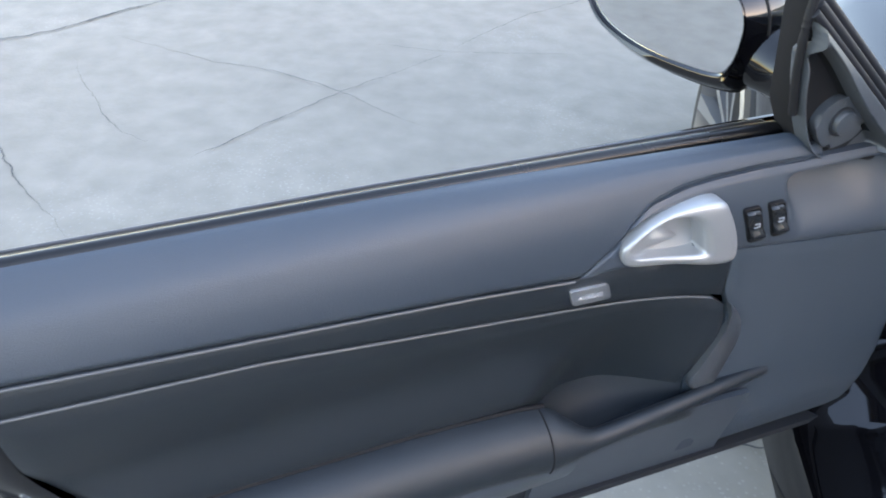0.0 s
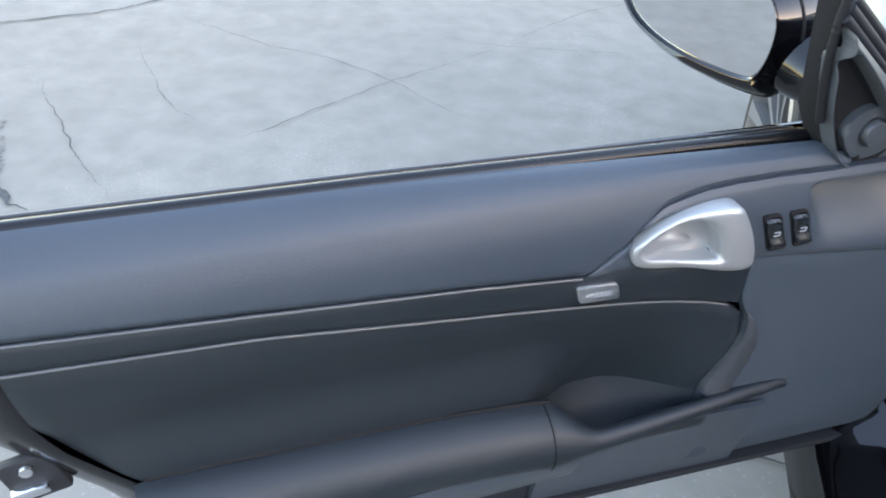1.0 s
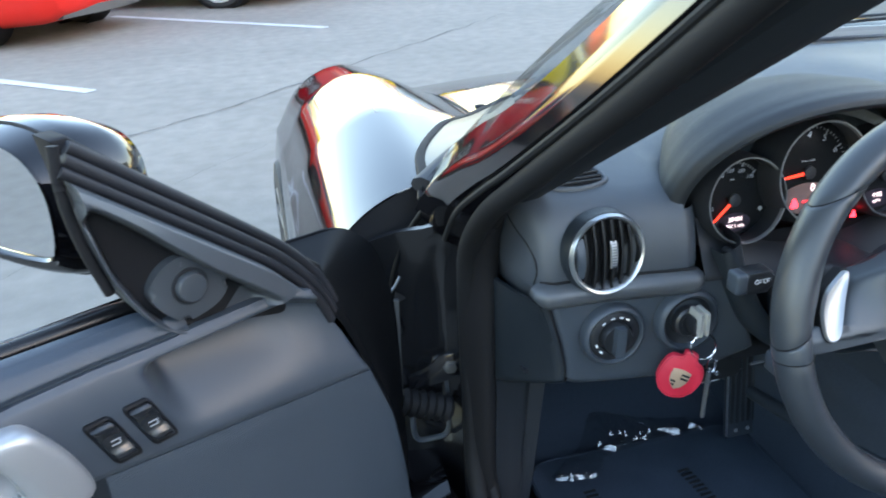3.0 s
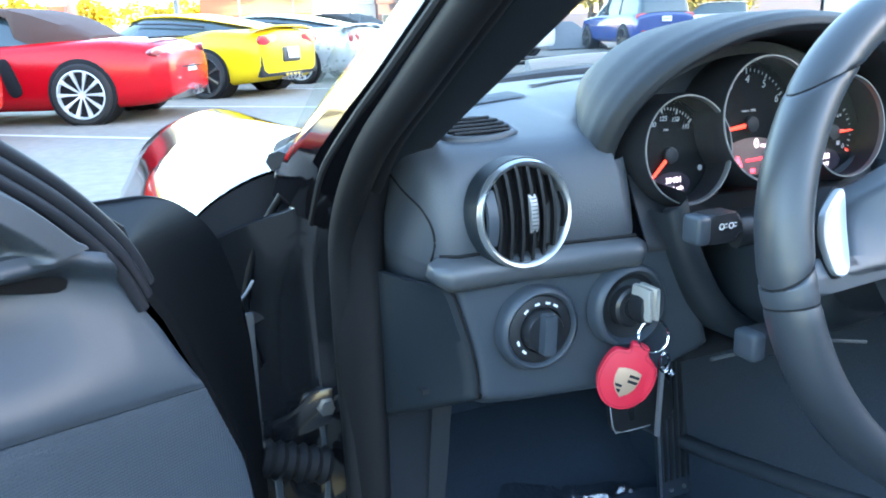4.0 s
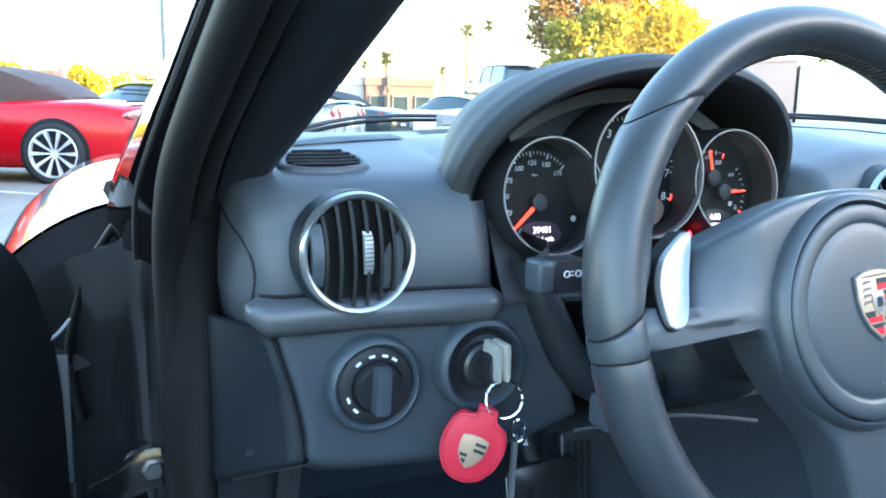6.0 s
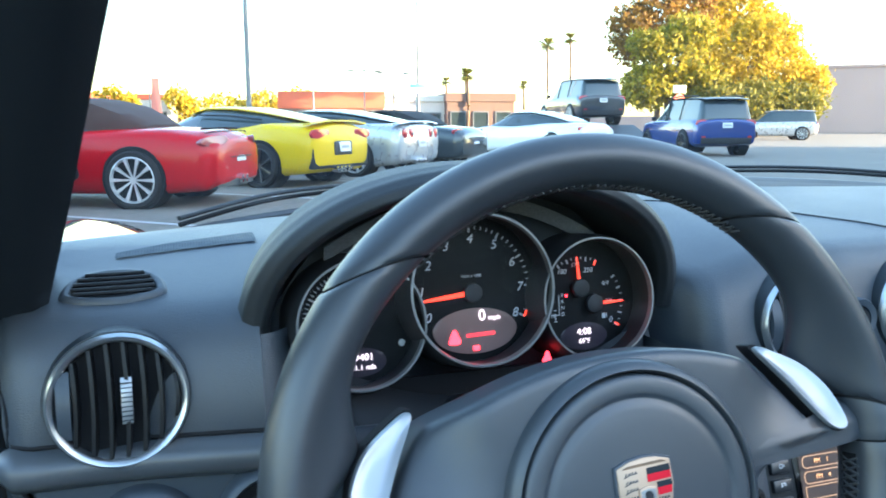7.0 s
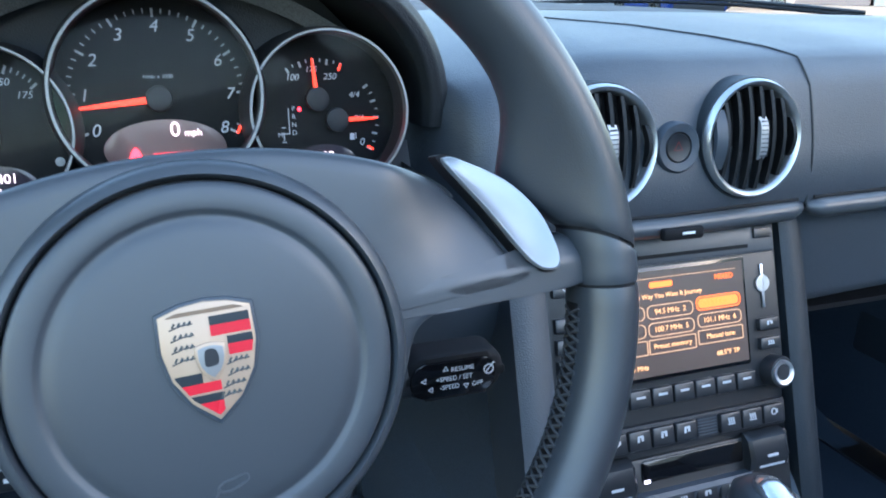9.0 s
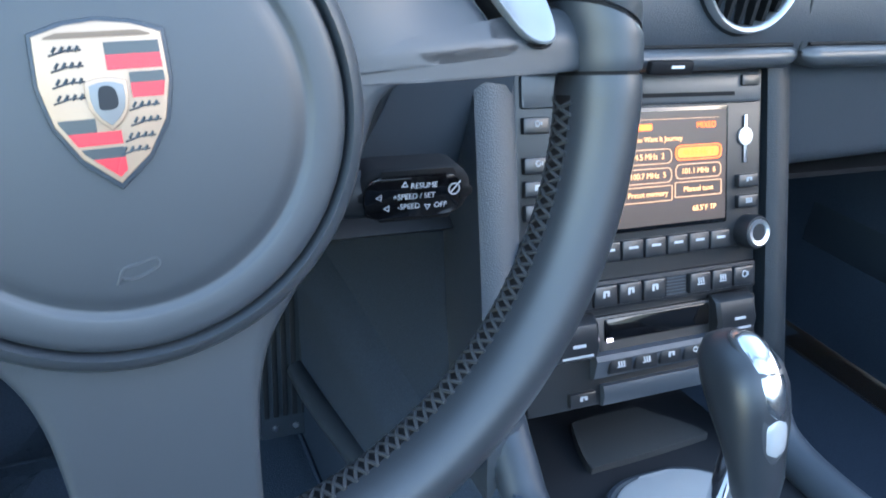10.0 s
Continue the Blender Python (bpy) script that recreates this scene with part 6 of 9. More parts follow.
# temperature, fuel and clock
aux = gauge("fuel_gauge", 0.095, 0.815, 0.0555, 0.2435, "temperature and fuel gauge with a clock display", 0.919)
ticks(aux, 0.0385, 0.0425, 122, 67, 8, 2, mid=(-0.001, -0.006))
ticks(aux, 0.0385, 0.0425, 34, -32, 8, 2, mid=(-0.001, -0.006))
for t, x, y, s in (("100", -0.0196, 0.0237, 0.0062), ("175", -0.0060, 0.0291, 0.0056), ("250", 0.0070, 0.0239, 0.0062), ("4/4", 0.0238, 0.0110, 0.0060), ("2/4", 0.0265, -0.0055, 0.0052), ("0", 0.0280, -0.0228, 0.0072)):
    words("numeral", t, s, M["numeral"], aux, pose(x, y, 0.0008), slant=0.22)
needle(aux, -0.0034, 0.0085, 94.5, 0.006, 0.028, 0.0016)
needle(aux, 0.0100, -0.0063, 0.8, 0.006, 0.0296, 0.0016)
for x, y, a in ((0.0144, 0.0303, 67), (0.0344, -0.0270, -32)):
    part("red_mark", box(0.005, 0.0014, 0.0005, m=pose(x, y, 0.0009, 0, 0, a)), M["needle"], aux)
for i, t in enumerate("PRND"):
    words("gear_letter", t, 0.0045, M["numeral"], aux, pose(-0.0200, 0.0025 - i * 0.0056, 0.0008))
words("gear_letter", "M", 0.0045, M["numeral"], aux, pose(-0.0300, -0.0155, 0.0008))
part("gear_line", merged(box(0.0006, 0.018, 0.0004, m=pose(-0.0235, -0.0060, 0.0007)), box(0.006, 0.0006, 0.0004, m=pose(-0.0262, -0.0148, 0.0007)), box(0.0006, 0.006, 0.0004, m=pose(-0.0275, -0.0165, 0.0007)), box(0.003, 0.0006, 0.0004, m=pose(-0.0275, -0.0105, 0.0007)), box(0.003, 0.0006, 0.0004, m=pose(-0.0275, -0.0205, 0.0007))), M["numeral"], aux)
part("gear_lamp", lathe([(0.0014, 0.0005), (0.0001, 0.0012)], 14, pose(-0.0158, 0.0020, 0), caps=False), M["warn"], aux)
part("pump_mark", merged(box(0.0032, 0.0046, 0.0004, m=pose(0.0212, -0.0185, 0.0007)), box(0.0006, 0.0042, 0.0004, m=pose(0.0239, -0.0182, 0.0007))), M["numeral"], aux)
part("display", prism(oval(0.0, -0.0355, 0.0235, 0.0125), 0.0, 0.0012, 0.0004), M["lcd"], aux, "dark oval display")
words("clock", "4:08", 0.0085, M["lcd_text"], aux, pose(-0.0003, -0.0315, 0.0018))
words("temperature", "69°F", 0.0062, M["lcd_text"], aux, pose(-0.0003, -0.0400, 0.0018))
part("belt_lamp", prism([(x * 0.7 + 0.056, y * 0.7 + 0.772) for x, y in rounded([(-0.0055, -0.0055), (0.0055, -0.0055), (0.003, 0.001), (0.002, 0.005), (0, 0.0065), (-0.002, 0.005), (-0.003, 0.001)])], 0, 0.001, m=Matrix(((1, 0, 0, 0), (0, 0, -1, 0.2275), (0, 1, 0, 0), (0, 0, 0, 1)))), M["warn"], cluster, "lit red seat belt lamp")
rst = new("reset_button")
rst.parent = cluster
part("stem", lathe([(0.0055, -0.01), (0.0055, 0.004), (0.0045, 0.0055), (0.0001, 0.0058)], 24, Matrix.Translation((-0.124, 0.198, 0.764)) @ pose(0, 0, 0, 75, 0, 0), caps=False), M["button"], rst)
part("mark", ring_of([(0.002, 0.0058), (0.003, 0.0058), (0.003, 0.0063), (0.002, 0.0063)], 18, Matrix.Translation((-0.124, 0.198, 0.764)) @ pose(0, 0, 0, 75, 0, 0)), M["white"], rst)


# binnacle: back wall, floor and hood
def arch(t, w, h, p=2.2):
    """A flat arch from left (t 0) to right (t 1)."""
    a = math.pi * (1 - t)
    c, s = math.cos(a), math.sin(a)
    return w * math.copysign(abs(c) ** (2 / p), c), h * abs(s) ** (2 / p)


BASE_Z = 0.806


def hood_f(u, v):
    x, z = arch(u, 1.0, 1.0)
    k = [  # along the section: half width, height, y at crown, y at foot
        (0.160, 0.096, 0.300, 0.300), (0.160, 0.101, 0.245, 0.268), (0.160, 0.105, 0.200, 0.246), (0.162, 0.108, 0.184, 0.236), (0.167, 0.113, 0.178, 0.230), (0.174, 0.119, 0.180, 0.231), (0.181, 0.124, 0.190, 0.236),
        (0.184, 0.125, 0.212, 0.247), (0.180, 0.118, 0.26, 0.262), (0.168, 0.101, 0.32, 0.282), (0.150, 0.070, 0.38, 0.305), (0.125, 0.022, 0.43, 0.335)]
    i = v * (len(k) - 1)
    a = min(int(i), len(k) - 2)
    f = i - a
    w, h, yc, yf = (k[a][j] + (k[a + 1][j] - k[a][j]) * f for j in range(4))
    base = BASE_Z - 0.002 + 0.024 * soft(v, 0.6, 0.95)
    return (x * w - 0.001, yf + (yc - yf) * z ** 1.3, base + z * h)


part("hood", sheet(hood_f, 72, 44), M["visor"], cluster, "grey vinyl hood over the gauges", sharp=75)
part("binnacle_back", sheet(lambda u, v: ((u - 0.5) * 0.36, 0.262 + 0.01 * v, 0.745 + 0.165 * v * (1 - 0.9 * abs(2 * u - 1) ** 3)), 24, 10, 0.004, (0, -1, 0)), M["insert"], cluster)
part("binnacle_mesh", sheet(lambda u, v: (-0.118 + 0.232 * u, 0.256 - 0.003 * v, 0.8905 - 2.75 * (-0.115 + 0.232 * u) ** 2 + 0.012 * v), 48, 4, 0.002, (0, -1, 0)), M["hood_mesh"], cluster, "pale fine mesh strip behind the gauges")
def apron(u, v):
    x = (u - 0.5) * 0.30
    return (x, 0.233 - 0.033 * v - 0.015 * math.sin(math.pi * u) * v, 0.756 - 0.020 * v + 0.010 * math.cos(2 * math.pi * u) * (1 - v) + 0.03 * abs(2 * u - 1) ** 3 * (1 - v))
part("binnacle_apron", sheet(apron, 30, 8, 0.004, (0, 0, 1)), M["black"], cluster)
def bowl_f(u, v):
    prof = dash_profile(-0.1725, False)
    z = 0.739 + 0.072 * v
    front = float(np.interp(z, [p[1] for p in prof], [p[0] for p in prof])) + 0.0015
    a = 0.5 * math.pi * u
    return (-0.1725 + 0.032 * math.sin(a), front + 0.050 * (1 - math.cos(a)), z - 0.006 * math.sin(a) * (1 - v))
part("binnacle_side", sheet(bowl_f, 16, 10), M["dash"], cluster, "dark grey gauge surround")


# ---- steering column ----
column = thing("steering_column", "black steering column shroud with control stalks", "steering column")
part("shroud", skin([[(0.0 + w * math.copysign(abs(math.cos(a)) ** 0.6, math.cos(a)), y, zc + h * math.copysign(abs(math.sin(a)) ** 0.6, math.sin(a))) for a in np.linspace(0, 2 * math.pi, 32, endpoint=False)]
                     for y, zc, w, h in ((0.100, 0.715, 0.030, 0.028), (0.104, 0.713, 0.044, 0.040), (0.120, 0.708, 0.052, 0.048), (0.18, 0.700, 0.056, 0.052), (0.26, 0.69, 0.060, 0.056))]), M["insert"], column, sharp=60)
RIM_L = [(-0.128, 0.188, 0.775), (-0.120, 0.184, 0.742), (-0.106, 0.181, 0.710), (-0.090, 0.179, 0.682), (-0.070, 0.178, 0.660), (-0.046, 0.177, 0.648), (-0.010, 0.177, 0.644)]
rim_way = smooth_path(RIM_L + [(0.03 - x, y, z) for x, y, z in RIM_L[::-1]], 5)
part("column_surround", skin([[(q.x - 0.010 * d, q.y + 0.030, q.z - 0.010), (q.x - 0.010 * d, q.y + 0.004, q.z - 0.009), (q.x - 0.004 * d, q.y - 0.003, q.z - 0.003), (q.x + 0.006 * d, q.y - 0.002, q.z + 0.004), (q.x + 0.012 * d, q.y + 0.008, q.z + 0.007), (q.x + 0.014 * d, q.y + 0.050, q.z + 0.008)] for q in rim_way for d in (1 if q.x < 0.0 else -1 if q.x > 0.03 else 1 - 2 * q.x / 0.03,)], closed=False), M["insert"], column, "dark surround of the column opening", sharp=60)
# dark sheet standing in for the shade inside the column opening
part("column_shade", sheet(lambda u, v: (-0.118 + 0.26 * u, 0.232, 0.640 + 0.125 * v), 6, 4, 0.004, (0, -1, 0)), M["deep"], column)
part("column_tube", lathe([(0.045, 0), (0.05, 0.09)], 32, Matrix.Translation((0, 0.02, 0.755)) @ pose(0, 0, 0, -104, 0, 0)), M["black"], column)
part("knee_bar", skin([[(x, y, z) for y, z in ((0.21, 0.626), (0.20, 0.62), (0.21, 0.614), (0.30, 0.61), (0.30, 0.625))] for x in (-0.10, -0.06, 0.06, 0.23)]), M["black"], column)


def cruise():
    s = new("control_stalk")
    s.parent = column
    s["label"] = "black cruise control stalk with white print"
    up = Matrix(((1, 0, 0, 0), (0, 0, -1, 0.086), (0, 1, 0, 0), (0, 0, 0, 1)))
    part("arm", skin([[(x, 0.096 + 0.010 * math.cos(a), 0.694 + h * math.sin(a)) for a in np.linspace(0, 2 * math.pi, 16, endpoint=False)] for x, h in ((0.05, 0.010), (0.09, 0.011), (0.12, 0.012))]), M["black"], s)
    part("head", prism(round_rect(0.057, 0.025, 0.011, 6, 0.1305, 0.6955), -0.020, 0.0, 0.005, 4, m=up), M["deep"], s, sharp=60)
    part("print_field", prism(round_rect(0.0485, 0.0205, 0.0085, 6, 0.1285, 0.6953), 0.0, 0.0015, 0.0006, 2, m=up), M["piano"], s)
    for t, x, z, sz in (("RESUME", 0.1330, 0.7008, 0.0038), ("+SPEED / SET", 0.1285, 0.6957, 0.0037), ("-SPEED", 0.1260, 0.6908, 0.0037), ("OFF", 0.1420, 0.6905, 0.0037)):
        words("print", t, sz, M["numeral"], s, axes((x, 0.0840, z), (1, 0, 0), (0, 0, 1)))
    for x, z, n, r in ((0.1235, 0.7015, 3, 90), (0.1115, 0.696, 3, 180), (0.1155, 0.6905, 3, 180), (0.1355, 0.6902, 3, 270)):
        part("arrow", ring_of([(0.0012, 0), (0.0019, 0), (0.0019, 0.0004), (0.0012, 0.0004)], n, up @ pose(x, z, 0.0016, 0, 0, r)), M["numeral"], s)
    part("dial_mark", merged(ring_of([(0.0024, 0), (0.003, 0), (0.003, 0.0004), (0.0024, 0.0004)], 20, up @ pose(0.1485, 0.698, 0.0016)), box(0.0006, 0.0075, 0.0004, m=up @ pose(0.1492, 0.699, 0.0017, 0, 0, -40))), M["numeral"], s)


def indicator():
    s = new("control_stalk")
    s.parent = column
    s["label"] = "black indicator and headlamp stalk"
    up = Matrix(((1, 0, 0, 0), (0, 0, -1, 0.112), (0, 1, 0, 0), (0, 0, 0, 1)))
    part("arm", skin([[(x, 0.122 + 0.009 * math.cos(a), 0.764 + h * math.sin(a)) for a in np.linspace(0, 2 * math.pi, 16, endpoint=False)] for x, h in ((-0.06, 0.010), (-0.10, 0.011), (-0.13, 0.012))]), M["black"], s)
    part("head", prism(round_rect(0.036, 0.0225, 0.007, 5, -0.150, 0.7725), -0.019, 0.0, 0.005, 3, m=up), M["button"], s, sharp=60)
    part("end_cap", box(0.013, 0.020, 0.0225, 0.0035, 3, m=pose(-0.168, 0.1215, 0.7725)), M["hard"], s)
    for x in (-0.153, -0.144):
        part("lamp_mark", merged(ring_of([(0.0018, 0), (0.0025, 0), (0.0025, 0.0004), (0.0018, 0.0004)], 16, up @ pose(x, 0.7745, 0.0005)), box(0.0025, 0.0005, 0.0004, m=up @ pose(x + 0.0042, 0.776, 0.0005)), box(0.0025, 0.0005, 0.0004, m=up @ pose(x + 0.0042, 0.7735, 0.0005))), M["white"], s)


def lower_stalk():
    s = new("control_stalk")
    s.parent = column
    s["label"] = "short black trip computer stalk"
    up = Matrix(((1, 0, 0, 0), (0, 0, -1, 0.106), (0, 1, 0, 0), (0, 0, 0, 1)))
    part("arm", tube([(-0.05, 0.135, 0.685), (-0.078, 0.122, 0.676)], 0.010, 14), M["black"], s)
    part("head", prism(round_rect(0.040, 0.022, 0.006, 4, -0.091, 0.670), -0.020, 0.0, 0.004, 3, m=up), M["button"], s, sharp=60)
    part("end_cap", box(0.014, 0.024, 0.024, 0.004, 3, m=pose(-0.112, 0.116, 0.670)), M["hard"], s)
    for x, z in ((-0.092, 0.674), (-0.084, 0.672), (-0.090, 0.667), (-0.082, 0.667)):
        part("mark", box(0.004, 0.0004, 0.0022, m=pose(x, 0.1056, z)), M["white"], s)


cruise()
indicator()
lower_stalk()

# ---- centre stack ----
ANG = math.degrees(math.atan(0.33))
STACK = axes((0.35, 0.199, 0.72), (1, 0, 0), (0, math.sin(radians(ANG)), math.cos(radians(ANG))))     # x: right, y: up the face, z: out of it
stack = thing("centre_stack", "black centre stack with radio screen, buttons and climate controls", "centre console", at=STACK)
M["bezelp"] = material("console_graphite", (0.017, 0.018, 0.02), 0.38, grain=2200, bump=0.08)
part("stack_body", merged(box(0.212, 0.238, 0.03, 0.004, m=pose(-0.010, -0.108, -0.018))), M["bezelp"], stack)
for x, w in ((0.108, 0.022), (-0.127, 0.028)):
    # like rails; the right one's shade is put into a darker colour
    part("side_rail", skin([[(x - w / 2, y, -0.05), (x - w / 2, y, z * 0.6), (x - w * 0.25, y, z), (x + w * 0.25, y, z), (x + w / 2, y, z * 0.6), (x + w / 2, y, -0.05)] for y, z in ((0.018, 0.006), (-0.05, 0.008), (-0.15, 0.009), (-0.24, 0.010), (-0.275, 0.004))]), M["insert"] if x > 0 else M["dash"], stack, "smooth grey stack side rail", sharp=50)
radio = new("radio")
radio.parent = stack
radio["label"] = "black radio with a lit orange display"
part("fascia", prism(round_rect(0.205, 0.128, 0.003, 3, -0.010, -0.060), -0.004, 0.003, 0.0015, m=None), M["bezelp"], radio)
part("top_lid", prism(round_rect(0.198, 0.021, 0.002, 3, -0.010, -0.009), 0.003, 0.006, 0.0015), M["strip"], radio)
part("disc_slot", box(0.150, 0.0028, 0.001, m=pose(-0.012, -0.0135, 0.0063)), M["deep"], radio)
part("eject", prism(round_rect(0.016, 0.008, 0.001, 2, 0.077, -0.0045), 0.006, 0.008, 0.0006), M["button"], radio)
part("screen_frame", prism(round_rect(0.144, 0.084, 0.002, 2, -0.012, -0.0628), 0.003, 0.0042, 0.0006), M["piano"], radio)
screen = part("screen", box(0.136, 0.0775, 0.001, m=pose(-0.0105, -0.0628, 0.0045)), material("screen_brown", (0.11, 0.075, 0.06), 0.22, var=0.1), radio, "brown display with orange and white text")
M["s_orange"] = glowing("screen_orange", (1.0, 0.16, 0.02), 0.22)
M["s_white"] = glowing("screen_pale", (1.0, 0.50, 0.22), 0.14)
M["s_line"] = glowing("screen_line", (0.8, 0.45, 0.25), 0.08)


def s_text(t, x, y, s, mt="s_white", al="CENTER"):
    words("screen_text", t, s, M[mt], screen, pose(x, y, 0.0054), al)


def s_frame(x, y, w, h, mt="s_line", r=0.004):
    o, i = round_rect(w, h, r, 4, x, y), round_rect(w - 0.0014, h - 0.0014, r - 0.0006, 4, x, y)
    part("screen_frame_line", skin([[(*p, 0.0051) for p in o], [(*p, 0.0055) for p in o], [(*p, 0.0055) for p in i], [(*p, 0.0051) for p in i]], True, False, True), M[mt], screen)


part("screen_bar", prism(round_rect(0.020, 0.0042, 0.001, 2, -0.018, -0.0345), 0.005, 0.0055), M["s_orange"], screen)
s_text("MIXED", 0.0390, -0.0345, 0.0058, "s_orange")
s_text("Any Way You Want It Journey", -0.0135, -0.0428, 0.0050)
part("screen_rule", box(0.122, 0.0004, 0.0004, m=pose(-0.0105, -0.0295, 0.0052)), M["s_line"], screen)
for i, (x, y, t, hot) in enumerate(((-0.0545, -0.0545, "1", 0), (-0.0115, -0.0545, "94.5 MHz  2", 0), (0.0325, -0.0530, "95.5 MHz  3", 1), (-0.0545, -0.0675, "4", 0), (-0.0115, -0.0675, "100.7 MHz  5", 0), (0.0325, -0.0660, "101.1 MHz  6", 0))):
    s_frame(x, y, 0.041, 0.0105, "s_orange" if hot else "s_line")
    s_text(t if len(t) > 1 else "FM    " + t, x, y, 0.0056, "s_orange" if hot else "s_white")
part("screen_glow", prism(round_rect(0.037, 0.0072, 0.003, 3, 0.0325, -0.0530), 0.0050, 0.0051), glowing("screen_orange_dim", (0.9, 0.22, 0.03), 0.15), screen)
for x, y, t in ((-0.0545, -0.0800, ""), (-0.0115, -0.0800, "Preset memory"), (0.0325, -0.0785, "Manual tune")):
    s_frame(x, y, 0.042, 0.0110, "s_line", 0.0012)
    s_text(t, x, y, 0.0054)
s_text("FM   95.5 MHz", -0.050, -0.0945, 0.0052)
s_text("68.5°F TP", 0.0380, -0.0925, 0.0054)


M["key_print"] = material("pale_key_print", (0.42, 0.43, 0.45), 0.6, rvar=0)


def key_cap(x, y, w, h, z=0.003, parent=None, mark=True, mat="button", name="button", bar=True):
    b = part(name, prism(round_rect(w, h, 0.0012, 2, x, y), z, z + 0.004, 0.0012, 2), M[mat], parent or radio)
    if mark:
        if bar:
            k = int(abs(x * 7919 + y * 104729)) % 3
            at = pose(x, y + h * 0.12, z + 0.0042)
            if k == 0:
                glyph = merged(box(w * 0.26, h * 0.10, 0.0004, m=at @ pose(0, h * 0.1, 0)), box(w * 0.10, h * 0.24, 0.0004, m=at @ pose(-w * 0.09, -h * 0.06, 0)), box(w * 0.10, h * 0.18, 0.0004, m=at @ pose(w * 0.09, -h * 0.04, 0)))
            elif k == 1:
                glyph = merged(ring_of([(h * 0.13, 0), (h * 0.19, 0), (h * 0.19, 0.0004), (h * 0.13, 0.0004)], 14, at), box(w * 0.05, h * 0.2, 0.0004, m=at @ pose(w * 0.17, 0, 0)))
            else:
                glyph = merged(*[box(w * 0.06, h * 0.28, 0.0004, m=at @ pose(q * w * 0.11, 0, 0, 0, 0, 12)) for q in (-1, 0, 1)], box(w * 0.34, h * 0.06, 0.0004, m=at @ pose(0, -h * 0.2, 0)))
            part("mark", glyph, M["key_print"], b)
        else:
            part("mark", box(w * 0.42, h * 0.13, 0.0004, m=pose(x, y + h * 0.12, z + 0.0042)), M["key_print"], b)
    if bar:
        part("bar", box(w * 0.8, 0.0012, 0.0004, m=pose(x, y - h * 0.36, z + 0.0036)), M["dim"], b)
    return b


for i in range(8):
    key_cap(-0.083 + i * 0.0193, -0.1165, 0.0180, 0.0135, bar=False)
for i, y in enumerate((-0.076, -0.091)):
    key_cap(0.078, y, 0.019, 0.0095, bar=True, mark=True)
for y in (-0.030, -0.055, -0.070, -0.085):
    key_cap(-0.099, y, 0.019, 0.0105)
key_mark = new("key_symbol")
key_mark.parent = radio
part("disc", merged(lathe([(0.0068, 0.0035), (0.0065, 0.0046), (0.0001, 0.0046)], 26, pose(0.0765, -0.044, 0), caps=False), box(0.0026, 0.034, 0.0012, 0.0004, m=pose(0.0765, -0.046, 0.004))), M["alu"], key_mark)
for x, nm in ((0.0805, "tune_knob"), (-0.103, "volume_knob")):
    kn = new(nm)
    kn.parent = radio
    part("skirt", lathe([(0.0128, 0.002), (0.0126, 0.012), (0.0115, 0.0145), (0.009, 0.0145)], 36, pose(x, -0.1135, 0)), M["button"], kn)
    part("cap", lathe([(0.0098, 0.0140), (0.0094, 0.0158), (0.0065, 0.0152), (0.006, 0.0138), (0.0001, 0.0138)], 36, pose(x, -0.1135, 0), caps=False), M["alu"], kn, "silver ring")

# switch row and climate panel
swp = new("switch_row")
swp.parent = stack
part("base", prism(round_rect(0.198, 0.020, 0.002, 2, -0.008, -0.1465), -0.003, 0.002, 0.001), M["black"], swp)
for i in range(9):
    if i == 5:
        part("blank", prism(round_rect(0.018, 0.014, 0.001, 2, -0.088 + i * 0.0205, -0.1465), 0.002, 0.003), M["black"], swp)
        for k in range(6):
            part("rib", box(0.017, 0.0008, 0.001, m=pose(-0.088 + i * 0.0205, -0.1408 - k * 0.0023, 0.0033)), M["hard"], swp)
    else:
        key_cap(-0.088 + i * 0.0205, -0.1465, 0.0190, 0.0145, 0.002, swp)
cl = new("climate_panel")
cl.parent = stack
cl["label"] = "black climate panel with four small buttons"
part("base", prism(round_rect(0.200, 0.062, 0.003, 2, -0.008, -0.1925), -0.003, 0.0015, 0.001), M["bezelp"], cl)
part("display", prism(round_rect(0.092, 0.016, 0.002, 2, 0.000, -0.1715), 0.0015, 0.0025, 0.0006), M["piano"], cl)
part("display_mark", box(0.005, 0.0025, 0.0004, m=pose(-0.042, -0.1785, 0.0028)), M["lit"], cl)
part("ledge", skin([[(x, y, z) for y, z in ((-0.186, 0.0015), (-0.1865, 0.009), (-0.190, 0.0105), (-0.203, 0.006), (-0.2045, 0.0015))] for x in (-0.058, 0.048)]), M["hard"], cl)
for i in range(4):
    key_cap(-0.038 + i * 0.0215, -0.195, 0.0195, 0.0115, 0.0062, cl)
for x in (-0.074, 0.0655):
    part("rocker", skin([[(x + e * 0.0185 * k, y, z) for e, z in ((-1, 0), (-1, h * 0.8), (-0.85, h), (0.85, h), (1, h * 0.8), (1, 0))] for y, h, k in ((-0.158, 0.003, 0.98), (-0.163, 0.010, 1), (-0.178, 0.013, 1), (-0.186, 0.010, 1), (-0.189, 0.003, 0.98))]), M["button"], cl, "rocker switch")
    part("rocker_mark", box(0.010, 0.0020, 0.0004, m=pose(x, -0.1755, 0.0135)), M["key_print"], cl)
    part("rocker_bar", box(0.024, 0.0015, 0.0006, m=pose(x, -0.1835, 0.0117)), M["dim"], cl)
key_cap(-0.066, -0.2165, 0.021, 0.010, 0.0015, cl)
